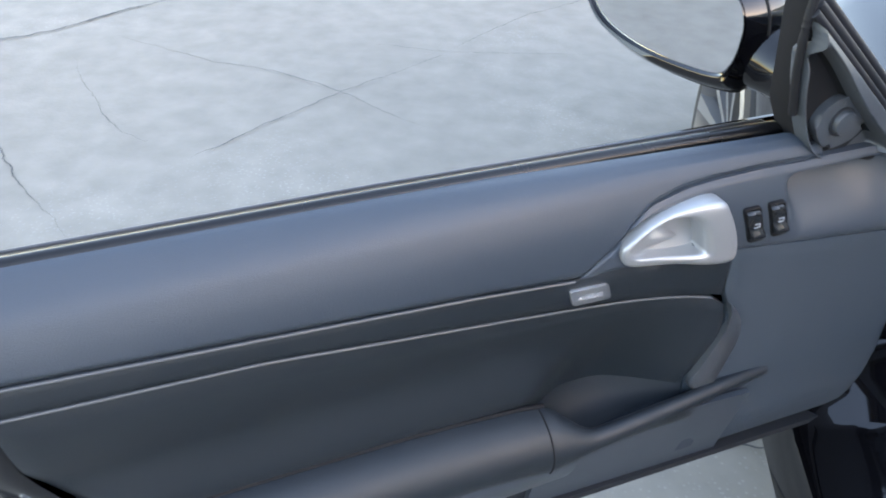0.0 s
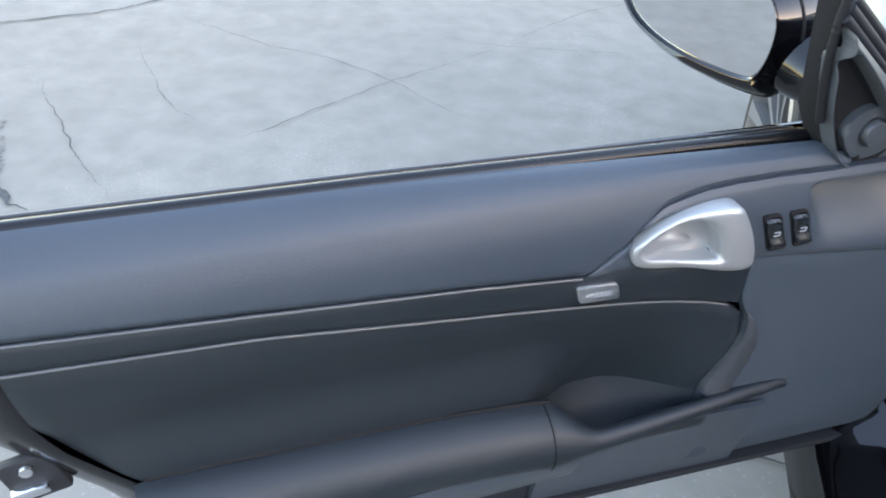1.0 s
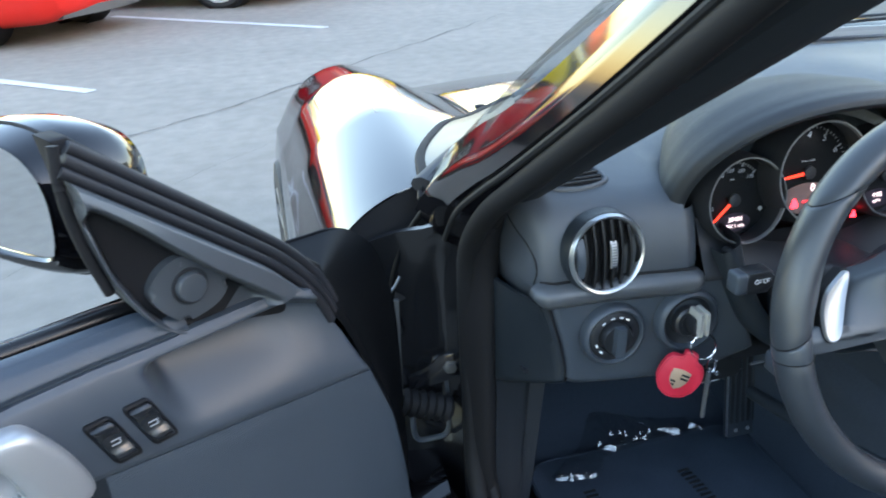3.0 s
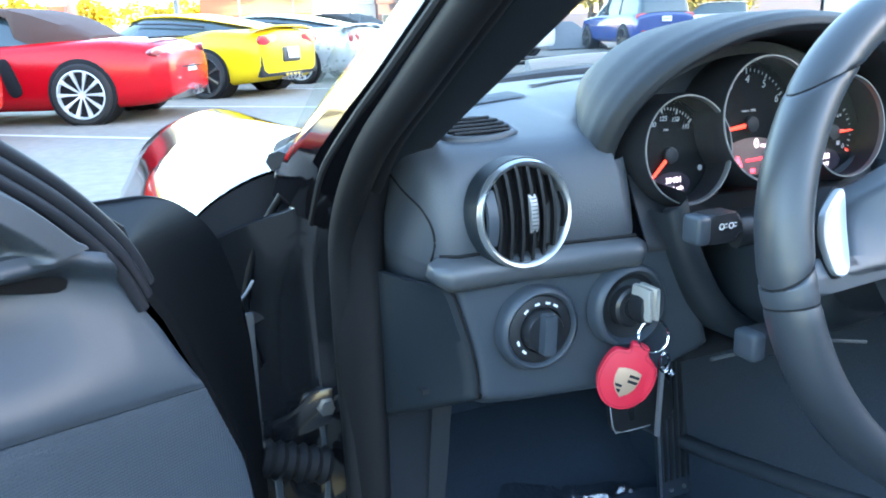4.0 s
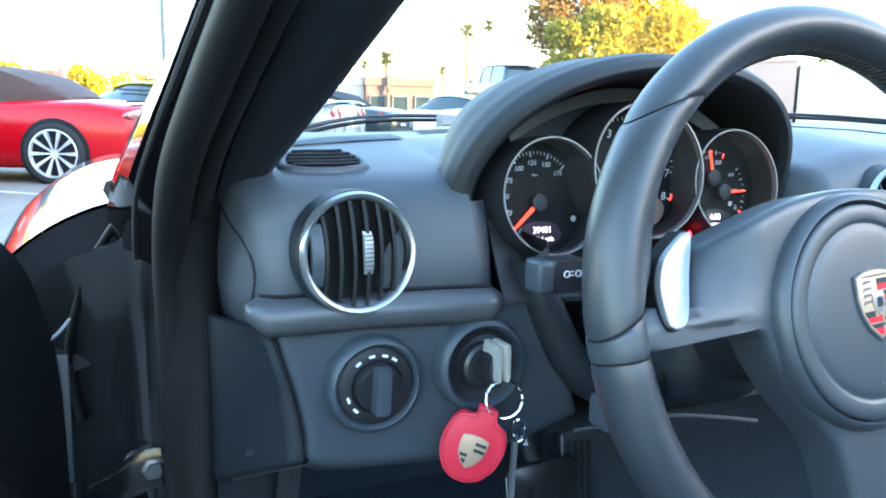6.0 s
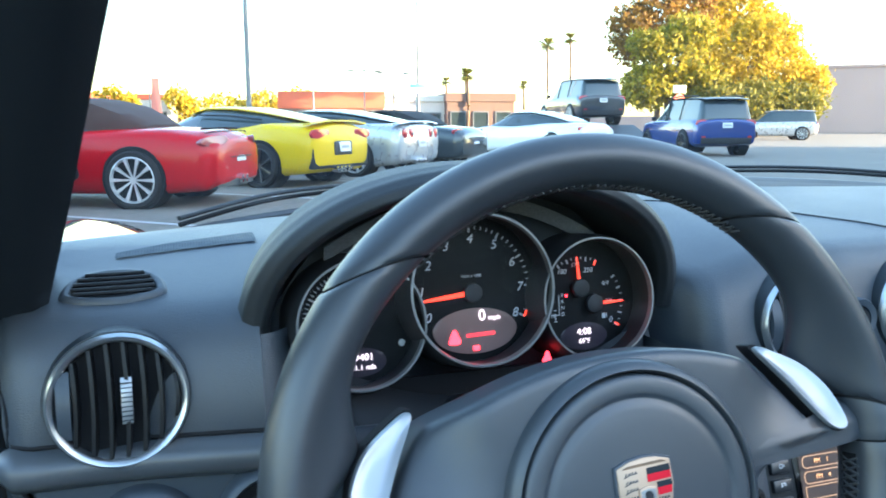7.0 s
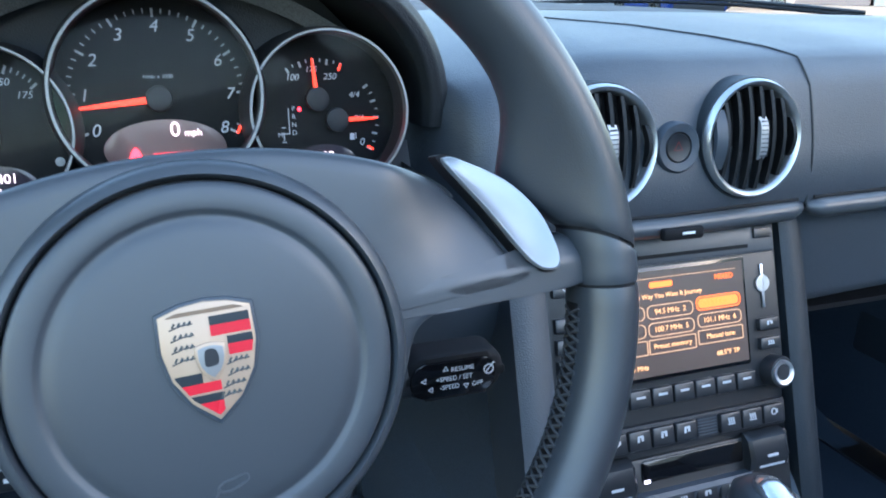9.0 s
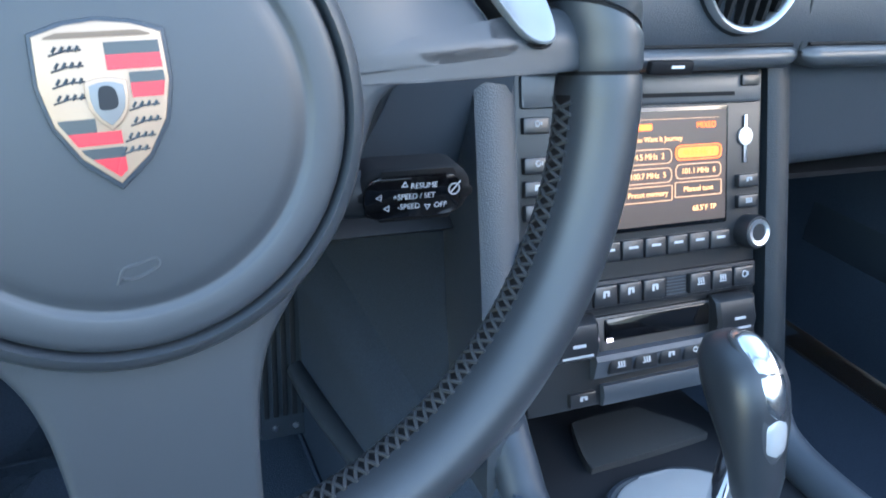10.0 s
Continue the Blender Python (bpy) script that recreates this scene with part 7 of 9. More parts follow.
part("lower_lip", skin([[(x, y, z) for y, z in ((-0.209, 0.001), (-0.2095, 0.006), (-0.2155, 0.0075), (-0.2235, 0.005), (-0.2245, 0.001))] for x in (-0.050, 0.088)]), M["hard"], cl)

# ---- tunnel console, bin and gear selector ----
console = thing("tunnel_console", "dark grey tunnel console with an open storage bin", "centre console")
part("tunnel", skin([[(CX - w, y, 0.19), (CX - w * 0.97, y, z - 0.03), (CX - w * 0.86, y, z), (CX + w * 0.86, y, z), (CX + w * 0.97, y, z - 0.03), (CX + w, y, 0.19)] for y, w, z in ((0.62, 0.135, 0.40), (0.36, 0.13, 0.43), (0.16, 0.125, 0.448), (0.0, 0.12, 0.455), (-0.3, 0.115, 0.46), (-0.7, 0.115, 0.46))]), M["black"], console, sharp=50)
part("bin_floor", prism(rounded([(0.300, 0.126), (0.315, 0.122), (0.40, 0.126), (0.410, 0.132), (0.380, 0.170), (0.370, 0.173), (0.322, 0.172), (0.312, 0.166)], 5), 0.449, 0.456, 0.002), material("bin_mat", (0.030, 0.031, 0.032), 0.8, grain=600, bump=0.3), console, "grey rubber bin mat")
part("bin_wall", sheet(lambda u, v: (0.235 + 0.21 * u, 0.215 - 0.02 * v, 0.448 + 0.06 * v), 10, 4, 0.004, (0, -1, 0)), M["deep"], console)
for sx in (-1, 1):
    part("console_rail", tube(smooth_path([(0.34 + sx * 0.112, 0.150, 0.52), (0.34 + sx * 0.111, 0.115, 0.485), (0.34 + sx * 0.110, 0.075, 0.462), (0.34 + sx * 0.108, -0.05, 0.462), (0.34 + sx * 0.106, -0.4, 0.466)], 6), 0.0155, 16, squash=0.95), M["hard"], console)
gear = thing("gear_selector", "gear selector with a black leather knob and polished top", "gear lever")
M["polished"] = material("polished_strip_silver", (0.62, 0.63, 0.65), 0.2, 0.95, rvar=0.05)
M["satin_plate"] = material("satin_silver_plate", (0.46, 0.48, 0.50), 0.38, 0.35, grain=900, bump=0.05)
part("plate", prism([(x + 0.335, y + 0.012) for x, y in round_rect(0.105, 0.17, 0.040, 8)], 0.455, 0.463, 0.003), M["satin_plate"], gear, "satin silver selector plate")
part("plate_rim", tube([(x + 0.335, y + 0.012, 0.455) for x, y in round_rect(0.112, 0.177, 0.043, 8)], 0.004, 8, closed=True), M["hard"], gear)
part("slot", prism([(x + 0.333, y + 0.012) for x, y in round_rect(0.020, 0.10, 0.009, 5)], 0.4625, 0.4642), M["deep"], gear)
part("shaft", tube([(0.329, 0.036, 0.455), (0.329, 0.038, 0.555)], 0.0062, 16), M["chrome"], gear)
part("shaft_rib", box(0.004, 0.012, 0.07, 0.0015, m=pose(0.336, 0.032, 0.50)), M["satin_plate"], gear)
SECT = [(0.5125, 0.017, 0.006, 0.005), (0.515, 0.018, 0.013, 0.010), (0.522, 0.019, 0.0165, 0.0125), (0.535, 0.022, 0.0185, 0.0145), (0.550, 0.0275, 0.0205, 0.0175), (0.565, 0.0345, 0.0225, 0.0225), (0.580, 0.0425, 0.024, 0.0265), (0.593, 0.0485, 0.0235, 0.0275), (0.603, 0.0515, 0.020, 0.0240), (0.609, 0.053, 0.0135, 0.0165), (0.6115, 0.0535, 0.005, 0.006)]   # height, middle, half width, half depth


def knob_ring(z, y, w, d, p=0.82):
    return [(0.331 + w * math.copysign(abs(math.cos(a)) ** p, math.cos(a)), y + d * math.copysign(abs(math.sin(a)) ** p, math.sin(a)), z) for a in np.linspace(0, 2 * math.pi, 36, endpoint=False)]
part("knob", skin([knob_ring(0.6115 - (0.6115 - z) * 0.93, y - 0.004 * soft(z, 0.565, 0.53), w * 0.94, d * (1 - 0.12 * soft(z, 0.57, 0.53))) for z, y, w, d in SECT]), M["leather"], gear, "black leather knob", sharp=75).location.z = -0.009


SPINE = smooth_path([(0, 0.064, 0.6085), (0, 0.0535, 0.6125), (0, 0.040, 0.609), (0, 0.0305, 0.6025), (0, 0.0228, 0.593), (0, 0.0170, 0.580), (0, 0.0122, 0.565), (0, 0.0100, 0.550), (0, 0.0078, 0.535)], 5)


def spine(t, dx, lift):
    """A point on the knob's ridge, from the crown (t 0) down its near side (t 1)."""
    k = min(0.999, t) * (len(SPINE) - 1)
    i = min(int(k), len(SPINE) - 2)
    p, d = SPINE[i].lerp(SPINE[i + 1], k - i), (SPINE[i + 1] - SPINE[i]).normalized()
    out = Vector((0, d.z, -d.y))
    return p + Vector((0.331 + dx, 0, 0)) + out * (lift - 9.0 * dx * dx)


def ridge(w0, w1, t0, t1, lift, n=22):
    rings = []
    for i in range(n + 1):
        k = i / n
        t = t0 + (t1 - t0) * k
        w = (w0 + (w1 - w0) * k) * math.sqrt(max(0.04, 1 - abs(2 * k - 1) ** 5))
        rings.append([spine(t, e * w, lift * h) for e, h in ((-1.05, -3.0), (-1.0, -0.2), (-0.86, 0.8), (-0.4, 1.0), (0.4, 1.0), (0.86, 0.8), (1.0, -0.2), (1.05, -3.0))])
    return skin(rings)


part("knob_frame", ridge(0.0118, 0.0110, 0.02, 0.84, 0.0014), M["strip"], gear, "grey frame round the polished strip", sharp=60).location.z = -0.009
part("knob_top", ridge(0.0103, 0.0092, 0.04, 0.62, 0.0028), M["polished"], gear, "polished silver strip on the knob", sharp=60).location.z = -0.009
part("release_button", ridge(0.0088, 0.0080, 0.63, 0.80, 0.0022, 10), M["satin_plate"], gear, "pale release button", sharp=60).location.z = -0.009

part("column_lip", tube(smooth_path([(-0.100, 0.170, 0.6325), (-0.06, 0.170, 0.632), (-0.009, 0.170, 0.631), (0.04, 0.170, 0.623), (0.098, 0.170, 0.610)], 6), 0.0018, 8), M["strip"], dash, "thin lip under the steering column")
# ---- passenger side and footwells ----
cabin = thing("cabin_shell", "dark carpeted footwells and lower dashboard panels", "car interior")
part("glove_box", sheet(lambda u, v: (0.462 + 0.56 * u, 0.200 + 0.02 * u + 0.018 * v + 0.03 * soft(v, 0.85, 1), 0.728 - 0.105 * v + 0.012 * u * v), 30, 12, 0.006, (0, -1, 0)), M["dash"], cabin, "grey glove box lid", sharp=60)
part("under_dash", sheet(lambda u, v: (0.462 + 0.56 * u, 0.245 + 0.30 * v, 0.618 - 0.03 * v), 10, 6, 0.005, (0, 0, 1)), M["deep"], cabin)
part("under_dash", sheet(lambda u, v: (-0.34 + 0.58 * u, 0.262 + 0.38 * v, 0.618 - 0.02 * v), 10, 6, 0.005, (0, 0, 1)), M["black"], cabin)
part("inner_knee", sheet(lambda u, v: (0.085 + 0.15 * u, 0.200 - 0.01 * u + 0.04 * v ** 2, 0.735 - 0.125 * v), 12, 10, 0.005, (0, -1, 0)), M["hard"], cabin)
part("bulkhead", sheet(lambda u, v: (-0.37 + 1.41 * u, 0.80 - 0.10 * v, 0.18 + 0.54 * v), 20, 10, 0.01, (0, -1, 0)), M["carpet"], cabin)
part("carpet_floor", sheet(lambda u, v: (-0.37 + 1.41 * u, -0.8 + 1.60 * v, 0.195 + 0.10 * soft(v, 0.86, 1.0)), 20, 30, 0.01, (0, 0, 1)), M["carpet"], cabin, "dark blue-black carpet")
part("tunnel_carpet", sheet(lambda u, v: (0.198 - 0.006 * min(1.0, v / 0.8) + 0.030 * soft(v, 0.8, 1.0), 0.66 - 0.80 * u, 0.20 + 0.28 * v), 16, 20, 0.004, (1, 0, 0)), M["carpet"], cabin)
part("tunnel_side", sheet(lambda u, v: (0.224 - 0.012 * v, 0.175 + 0.50 * u, 0.655 - 0.26 * v), 12, 8, 0.006, (1, 0, 0)), M["carpet"], cabin, "dark side of the centre tunnel")
part("tunnel_brace", tube(smooth_path([(0.192, 0.62, 0.28), (0.185, 0.46, 0.31), (0.19, 0.25, 0.36), (0.195, 0.12, 0.40)], 6), 0.012, 10), M["hard"], cabin)
part("passenger_wall", sheet(lambda u, v: (1.045 - 0.01 * v, 0.80 - 1.3 * u, 0.20 + 0.54 * v), 10, 8, 0.01, (-1, 0, 0)), M["carpet"], cabin)
part("passenger_sill", box(0.10, 1.4, 0.10, 0.02, m=pose(1.09, -0.1, 0.38)), M["hard"], cabin)
pdoor = thing("passenger_door", "closed black passenger door with grey trim", "car door")
part("trim_panel", sheet(lambda u, v: (1.09 + 0.03 * math.sin(math.pi * v), 0.35 - 1.15 * u, 0.36 + 0.48 * v), 20, 12, 0.03, (-1, 0, 0)), M["soft"], pdoor)
mat_ = thing("floor_mat", "dark blue-black carpet floor mat with bound edges", "floor mat")
part("mat_carpet", prism([(x - 0.02, y + 0.25) for x, y in round_rect(0.42, 0.62, 0.05, 5)], 0.196, 0.206, 0.003), M["mat"], mat_)
part("binding", tube([(x - 0.02, y + 0.25, 0.203) for x, y in round_rect(0.42, 0.62, 0.05, 5)], 0.004, 8, closed=True), M["carpet"], mat_)
for x0, lean in ((-0.143, -2), (0.037, -5)):
    part("rib_band", merged(*[box(0.022, 0.0055, 0.002, 0.0006, 1, m=pose(x0, 0.365, 0.2066, 0, 0, -lean) @ pose(0, -0.10 + 0.0105 * k, 0)) for k in range(20)]), M["black"], mat_, "band of dark woven ribs")
part("seam", tube([(x, 0.332, 0.2064) for x in np.linspace(-0.215, 0.155, 12)], 0.0016, 6), M["seam"], mat_)
pm = thing("floor_mat", "carpet floor mat in the passenger footwell, coloured darker for shade", "floor mat")
# carpet colour, darker than the driver's mat: the footwell's shade is painted in
part("mat_carpet", prism([(x + 0.74, y + 0.35) for x, y in round_rect(0.46, 0.54, 0.05, 5)], 0.196, 0.206, 0.003), M["carpet"], pm)
part("binding", tube([(x + 0.74, y + 0.35, 0.204) for x, y in round_rect(0.46, 0.54, 0.05, 5)], 0.004, 8, closed=True), M["black"], pm)

# pedals
gas = thing("accelerator_pedal", "tall ribbed black accelerator pedal with pale edges", "pedal")
gas_m = axes((0.171, 0.512, 0.212), (1, 0, 0.0), (0.04, 0.13, 1))
part("plate", prism(round_rect(0.064, 0.235, 0.004, 2, 0, 0.118), -0.005, 0.004, 0.0015, m=gas_m @ Matrix.Diagonal((1, 1, 1, 1))), M["hard"], gas)
for k in range(5):
    part("rib", box(0.006, 0.19, 0.003, 0.001, m=gas_m @ pose(-0.022 + k * 0.011, 0.125, 0.0055)), M["black"], gas)
for x in (-0.031, 0.031):
    part("edge_strip", box(0.003, 0.225, 0.004, 0.001, m=gas_m @ pose(x, 0.118, 0.004)), M["alu"], gas)
for x in (-0.012, 0.012):
    part("rivet", lathe([(0.004, 0.004), (0.003, 0.0065), (0.0001, 0.007)], 14, gas_m @ pose(x, 0.014, 0), caps=False), M["alu"], gas)
brk = thing("brake_pedal", "wide black brake pedal on an arm", "pedal")
brk_m = axes((0.085, 0.500, 0.395), (1, 0, 0), (0, 0.25, 1))
part("pad", prism(round_rect(0.105, 0.062, 0.012, 5), -0.006, 0.006, 0.003, m=brk_m), M["button"], brk)
part("arm", tube([(0.085, 0.515, 0.41), (0.088, 0.60, 0.50), (0.088, 0.62, 0.60)], 0.010, 10), M["hard"], brk)
part("edge_strip", tube([(brk_m @ Vector((x, y, 0.004))) for x, y in ((-0.0525, 0.020), (-0.0530, -0.020), (-0.0490, -0.0305), (-0.020, -0.0325), (0.010, -0.0325))], 0.0013, 6), M["dim"], brk)

# clear film lying crumpled on the mat
FOLDS = [[(-0.085, 0.562), (-0.06, 0.545), (-0.02, 0.557), (0.013, 0.555)], [(0.018, 0.556), (0.033, 0.590)], [(0.035, 0.566), (0.070, 0.554)], [(0.098, 0.562), (0.112, 0.550)], [(-0.188, 0.505), (-0.168, 0.495), (-0.12, 0.488)], [(-0.162, 0.508), (-0.141, 0.531)], [(-0.12, 0.490), (-0.108, 0.508)], [(-0.10, 0.52), (-0.075, 0.525)]]
FOLDS += [[(-0.056 + 0.012 * k, 0.628 - 0.005 * k), (-0.050 + 0.013 * k + 0.004 * (k % 2), 0.588 - 0.004 * k)] for k in range(6)]


def film_f(u, v):
    """A thin sheet pinched up into sharp folds."""
    x = -0.195 + 0.325 * u
    front = lerp(x, [(-0.195, 0.500), (-0.165, 0.489), (-0.115, 0.484), (-0.09, 0.530), (-0.05, 0.540), (0.07, 0.545), (0.13, 0.543)])
    back = lerp(x, [(-0.195, 0.515), (-0.13, 0.560), (-0.07, 0.635), (-0.03, 0.630), (0.05, 0.596), (0.13, 0.582)])
    y = front + (back - front) * v
    q = Vector((x * 22, y * 22, 1.0))
    lift = 0.004 + 0.005 * (1 - abs(noise.noise(q)) * 2.2) + 0.003 * noise.noise(q * 2.7)
    for way in FOLDS:
        for (ax, ay), (bx, by) in zip(way, way[1:]):
            k = max(0.0, min(1.0, ((x - ax) * (bx - ax) + (y - ay) * (by - ay)) / ((bx - ax) ** 2 + (by - ay) ** 2)))
            d = math.hypot(x - ax - (bx - ax) * k, y - ay - (by - ay) * k)
            lift = max(lift, 0.004 + 0.017 * max(0.0, 1 - d / 0.0085) * (0.7 + 0.3 * noise.noise(q * 4)))
    return (x + 0.003 * noise.noise(q * 2), y, 0.205 + 0.10 * soft((y + 0.8) / 1.6, 0.86, 1.0) + max(0.0, lift))
film = thing("plastic_sheet", "crumpled clear protective plastic sheet on the floor mat", "plastic sheet")
fo = part("sheet", sheet(film_f, 170, 60), M["plastic_film"], film, sharp=14)
fo.visible_shadow = False
fl2 = thing("plastic_sheet", "crumpled clear plastic corner beside the pedals", "plastic sheet")
part("sheet", sheet(lambda u, v: (0.205 + 0.06 * u, 0.47 + 0.05 * v, 0.208 + 0.03 * abs(noise.noise(Vector((u * 5, v * 5, 1)))) + 0.012 * math.sin(math.pi * u)), 14, 14), M["plastic_film"], fl2, sharp=12).visible_shadow = False

# ---- key in the ignition ----
key = thing("car_key", "car key in the ignition with a red leather fob", "key")
M["key_silver"] = material("bright_key_silver", (0.68, 0.66, 0.61), 0.25, 0.6)
part("key_head", skin([[(-0.1665 + 0.0085 * k * math.cos(a), y, 0.690 + 0.0175 * k * math.sin(a)) for a in np.linspace(0, 2 * math.pi, 20, endpoint=False)] for y, k in ((0.200, 0.6), (0.192, 0.85), (0.182, 0.9), (0.176, 0.85), (0.174, 0.5))], m=None), M["black"], key)
for dx in (-0.0036, 0.0036):
    part("key_band", skin([[(-0.165 + dx + w * e, y, z) for e, y in ((-1, 0.192), (-1, 0.172), (-0.6, 0.1695), (0.6, 0.1695), (1, 0.172), (1, 0.192))] for z, w in ((0.681, 0.0018), (0.685, 0.0031), (0.704, 0.0031), (0.709, 0.0020))]), M["key_silver"], key, "polished key head")
part("split_ring", tube([(-0.163 + 0.0155 * math.cos(a), 0.172 + 0.004 * math.sin(a), 0.667 + 0.0135 * math.sin(a)) for a in np.linspace(0, 2 * math.pi, 36, endpoint=False)], 0.0011, 8, closed=True, up=(0, 1, 0)), M["chrome"], key)
M["fob"] = material("red_leather", (0.55, 0.018, 0.045), 0.55, grain=1600, bump=0.4, kind="leather")
fob_m = axes((-0.186, 0.178, 0.630), (0.835, -0.425, -0.34), (0.303, -0.154, 0.94))
FOB = rounded([(-0.006, 0.034), (0.008, 0.033), (0.009, 0.025), (0.021, 0.018), (0.0235, 0.0), (0.018, -0.018), (0.004, -0.028), (-0.012, -0.025), (-0.0235, -0.008), (-0.0235, 0.012), (-0.018, 0.024), (-0.007, 0.026)], 4)
fb = part("fob", prism(FOB, -0.0035, 0.0035, 0.0015, 2, m=fob_m), M["fob"], key, "red leather fob", sharp=60)
part("fob_seam", tube([fob_m @ Vector((x * 0.92, y * 0.92 + 0.0004, 0.0036)) for x, y in FOB], 0.0004, 5, closed=True), material("red_thread", (0.35, 0.01, 0.03), 0.8), fb)
part("shield", prism([(x * 0.66, y * 0.66 + 0.001) for x, y in SH], 0.0033, 0.0046, 0.0005, m=fob_m), M["gold"], fb, "gold shield with black bars")
for x0, x1, y0, y1 in ((0.001, 0.012, 0.003, 0.0055), (0.001, 0.012, -0.002, 0.0005), (-0.012, -0.002, -0.008, -0.0055), (-0.012, -0.002, -0.013, -0.010)):
    part("bar", prism([(x, y + 0.001) for x, y in cut([(x * 0.6, y * 0.6) for x, y in SH], x0, x1, y0, y1)], 0.0045, 0.005, m=fob_m), M["black_enamel"], fb)
part("clasp", tube([(-0.150 + 0.005 * math.cos(a), 0.172, 0.640 + 0.009 * math.sin(a)) for a in np.linspace(0, 2 * math.pi, 20, endpoint=False)], 0.0014, 8, closed=True, up=(0, 1, 0)), M["chrome"], key)
part("trinket", lathe([(0.0001, -0.004), (0.004, 0.0), (0.0001, 0.004)], 10, pose(-0.142, 0.172, 0.628), caps=False), M["chrome"], key)
part("spare_blade", skin([[(-0.154 + dx, 0.171, z), (-0.150 + dx, 0.171, z), (-0.150 + dx, 0.174, z), (-0.154 + dx, 0.174, z)] for z, dx in ((0.636, 0.0), (0.58, -0.002), (0.57, -0.002))]), M["alu"], key, "thin spare key blade")


# ---- cars parked across the lot ----
M["red"] = material("red_car_paint", (0.44, 0.002, 0.008), 0.22, spec=0.35, rvar=0.05, spots=2, var=0.06)
M["coral"] = material("orange_red_car_paint", (0.52, 0.018, 0.012), 0.22, spec=0.35, rvar=0.05, spots=2, var=0.06)
M["yellow"] = material("yellow_car_paint", (0.68, 0.47, 0.003), 0.25, spec=0.35, rvar=0.05, spots=2, var=0.06)
M["silver"] = material("silver_car_paint", (0.52, 0.54, 0.57), 0.28, 0.5, coat=1.0, rvar=0.05)
M["dark_green"] = material("dark_grey_green_paint", (0.035, 0.045, 0.05), 0.25, 0.2, coat=1.0, rvar=0.05)
M["white_paint"] = material("white_car_paint", (0.78, 0.79, 0.80), 0.25, coat=1.0, rvar=0.05)
M["blue"] = material("blue_car_paint", (0.002, 0.028, 0.19), 0.25, 0.2, coat=1.0, rvar=0.05)
M["grey_paint"] = material("dark_blue_grey_paint", (0.025, 0.03, 0.042), 0.25, 0.2, coat=1.0, rvar=0.05)
M["brown_cloth"] = material("brown_soft_top_cloth", (0.055, 0.032, 0.028), 0.85, grain=300, bump=0.3)
M["black_cloth"] = material("black_soft_top_cloth", (0.015, 0.016, 0.018), 0.85, grain=300, bump=0.3)
M["car_glass"] = material("tinted_car_glass", (0.03, 0.045, 0.05), 0.05, rvar=0.02, spec=0.9)
M["tail_red"] = material("tail_lamp_red", (0.42, 0.01, 0.02), 0.15, coat=1.0)
M["tail_clear"] = material("tail_lamp_smoke", (0.24, 0.035, 0.04), 0.15, coat=1.0)
M["plate"] = material("number_plate_white", (0.75, 0.77, 0.78), 0.5)
M["diffuser"] = material("grey_diffuser", (0.05, 0.052, 0.056), 0.5)


def spread(pts, n=8):
    """Station rows of numbers, smoothly filled in."""
    rows = []
    a = np.array(pts, float)
    for i in range(len(a) - 1):
        p0, p1, p2, p3 = a[max(i - 1, 0)], a[i], a[i + 1], a[min(i + 2, len(a) - 1)]
        for k in range(n):
            t = k / n
            rows.append(p1 + (p2 - p1) * (t * t * (3 - 2 * t)) * 0.5 + (0.5 * ((p2 - p0) * t + (2 * p0 - 5 * p1 + 4 * p2 - p3) * t * t + (3 * p1 - p0 - 3 * p2 + p3) * t ** 3)) * 0.5)
    rows.append(a[-1])
    rows = np.array(rows)
    for i in range(len(a) - 1):
        rows[i * n] = a[i]
    return rows


def body_ring(y, hw, zs, zd, zb):
    half = [(0.0, zb), (hw * 0.84, zb), (hw * 0.95, zb + 0.05), (hw * 0.985, zb + 0.16), (hw, zb + (zs - zb) * 0.55), (hw * 0.985, zs - 0.10), (hw * 0.95, zs - 0.04), (hw * 0.86, zs), (hw * 0.66, 0.45 * zs + 0.55 * zd), (hw * 0.35, zd - 0.006), (0.0, zd)]
    return [(x, y, z) for x, z in half] + [(-x, y, z) for x, z in half[-2:0:-1]]


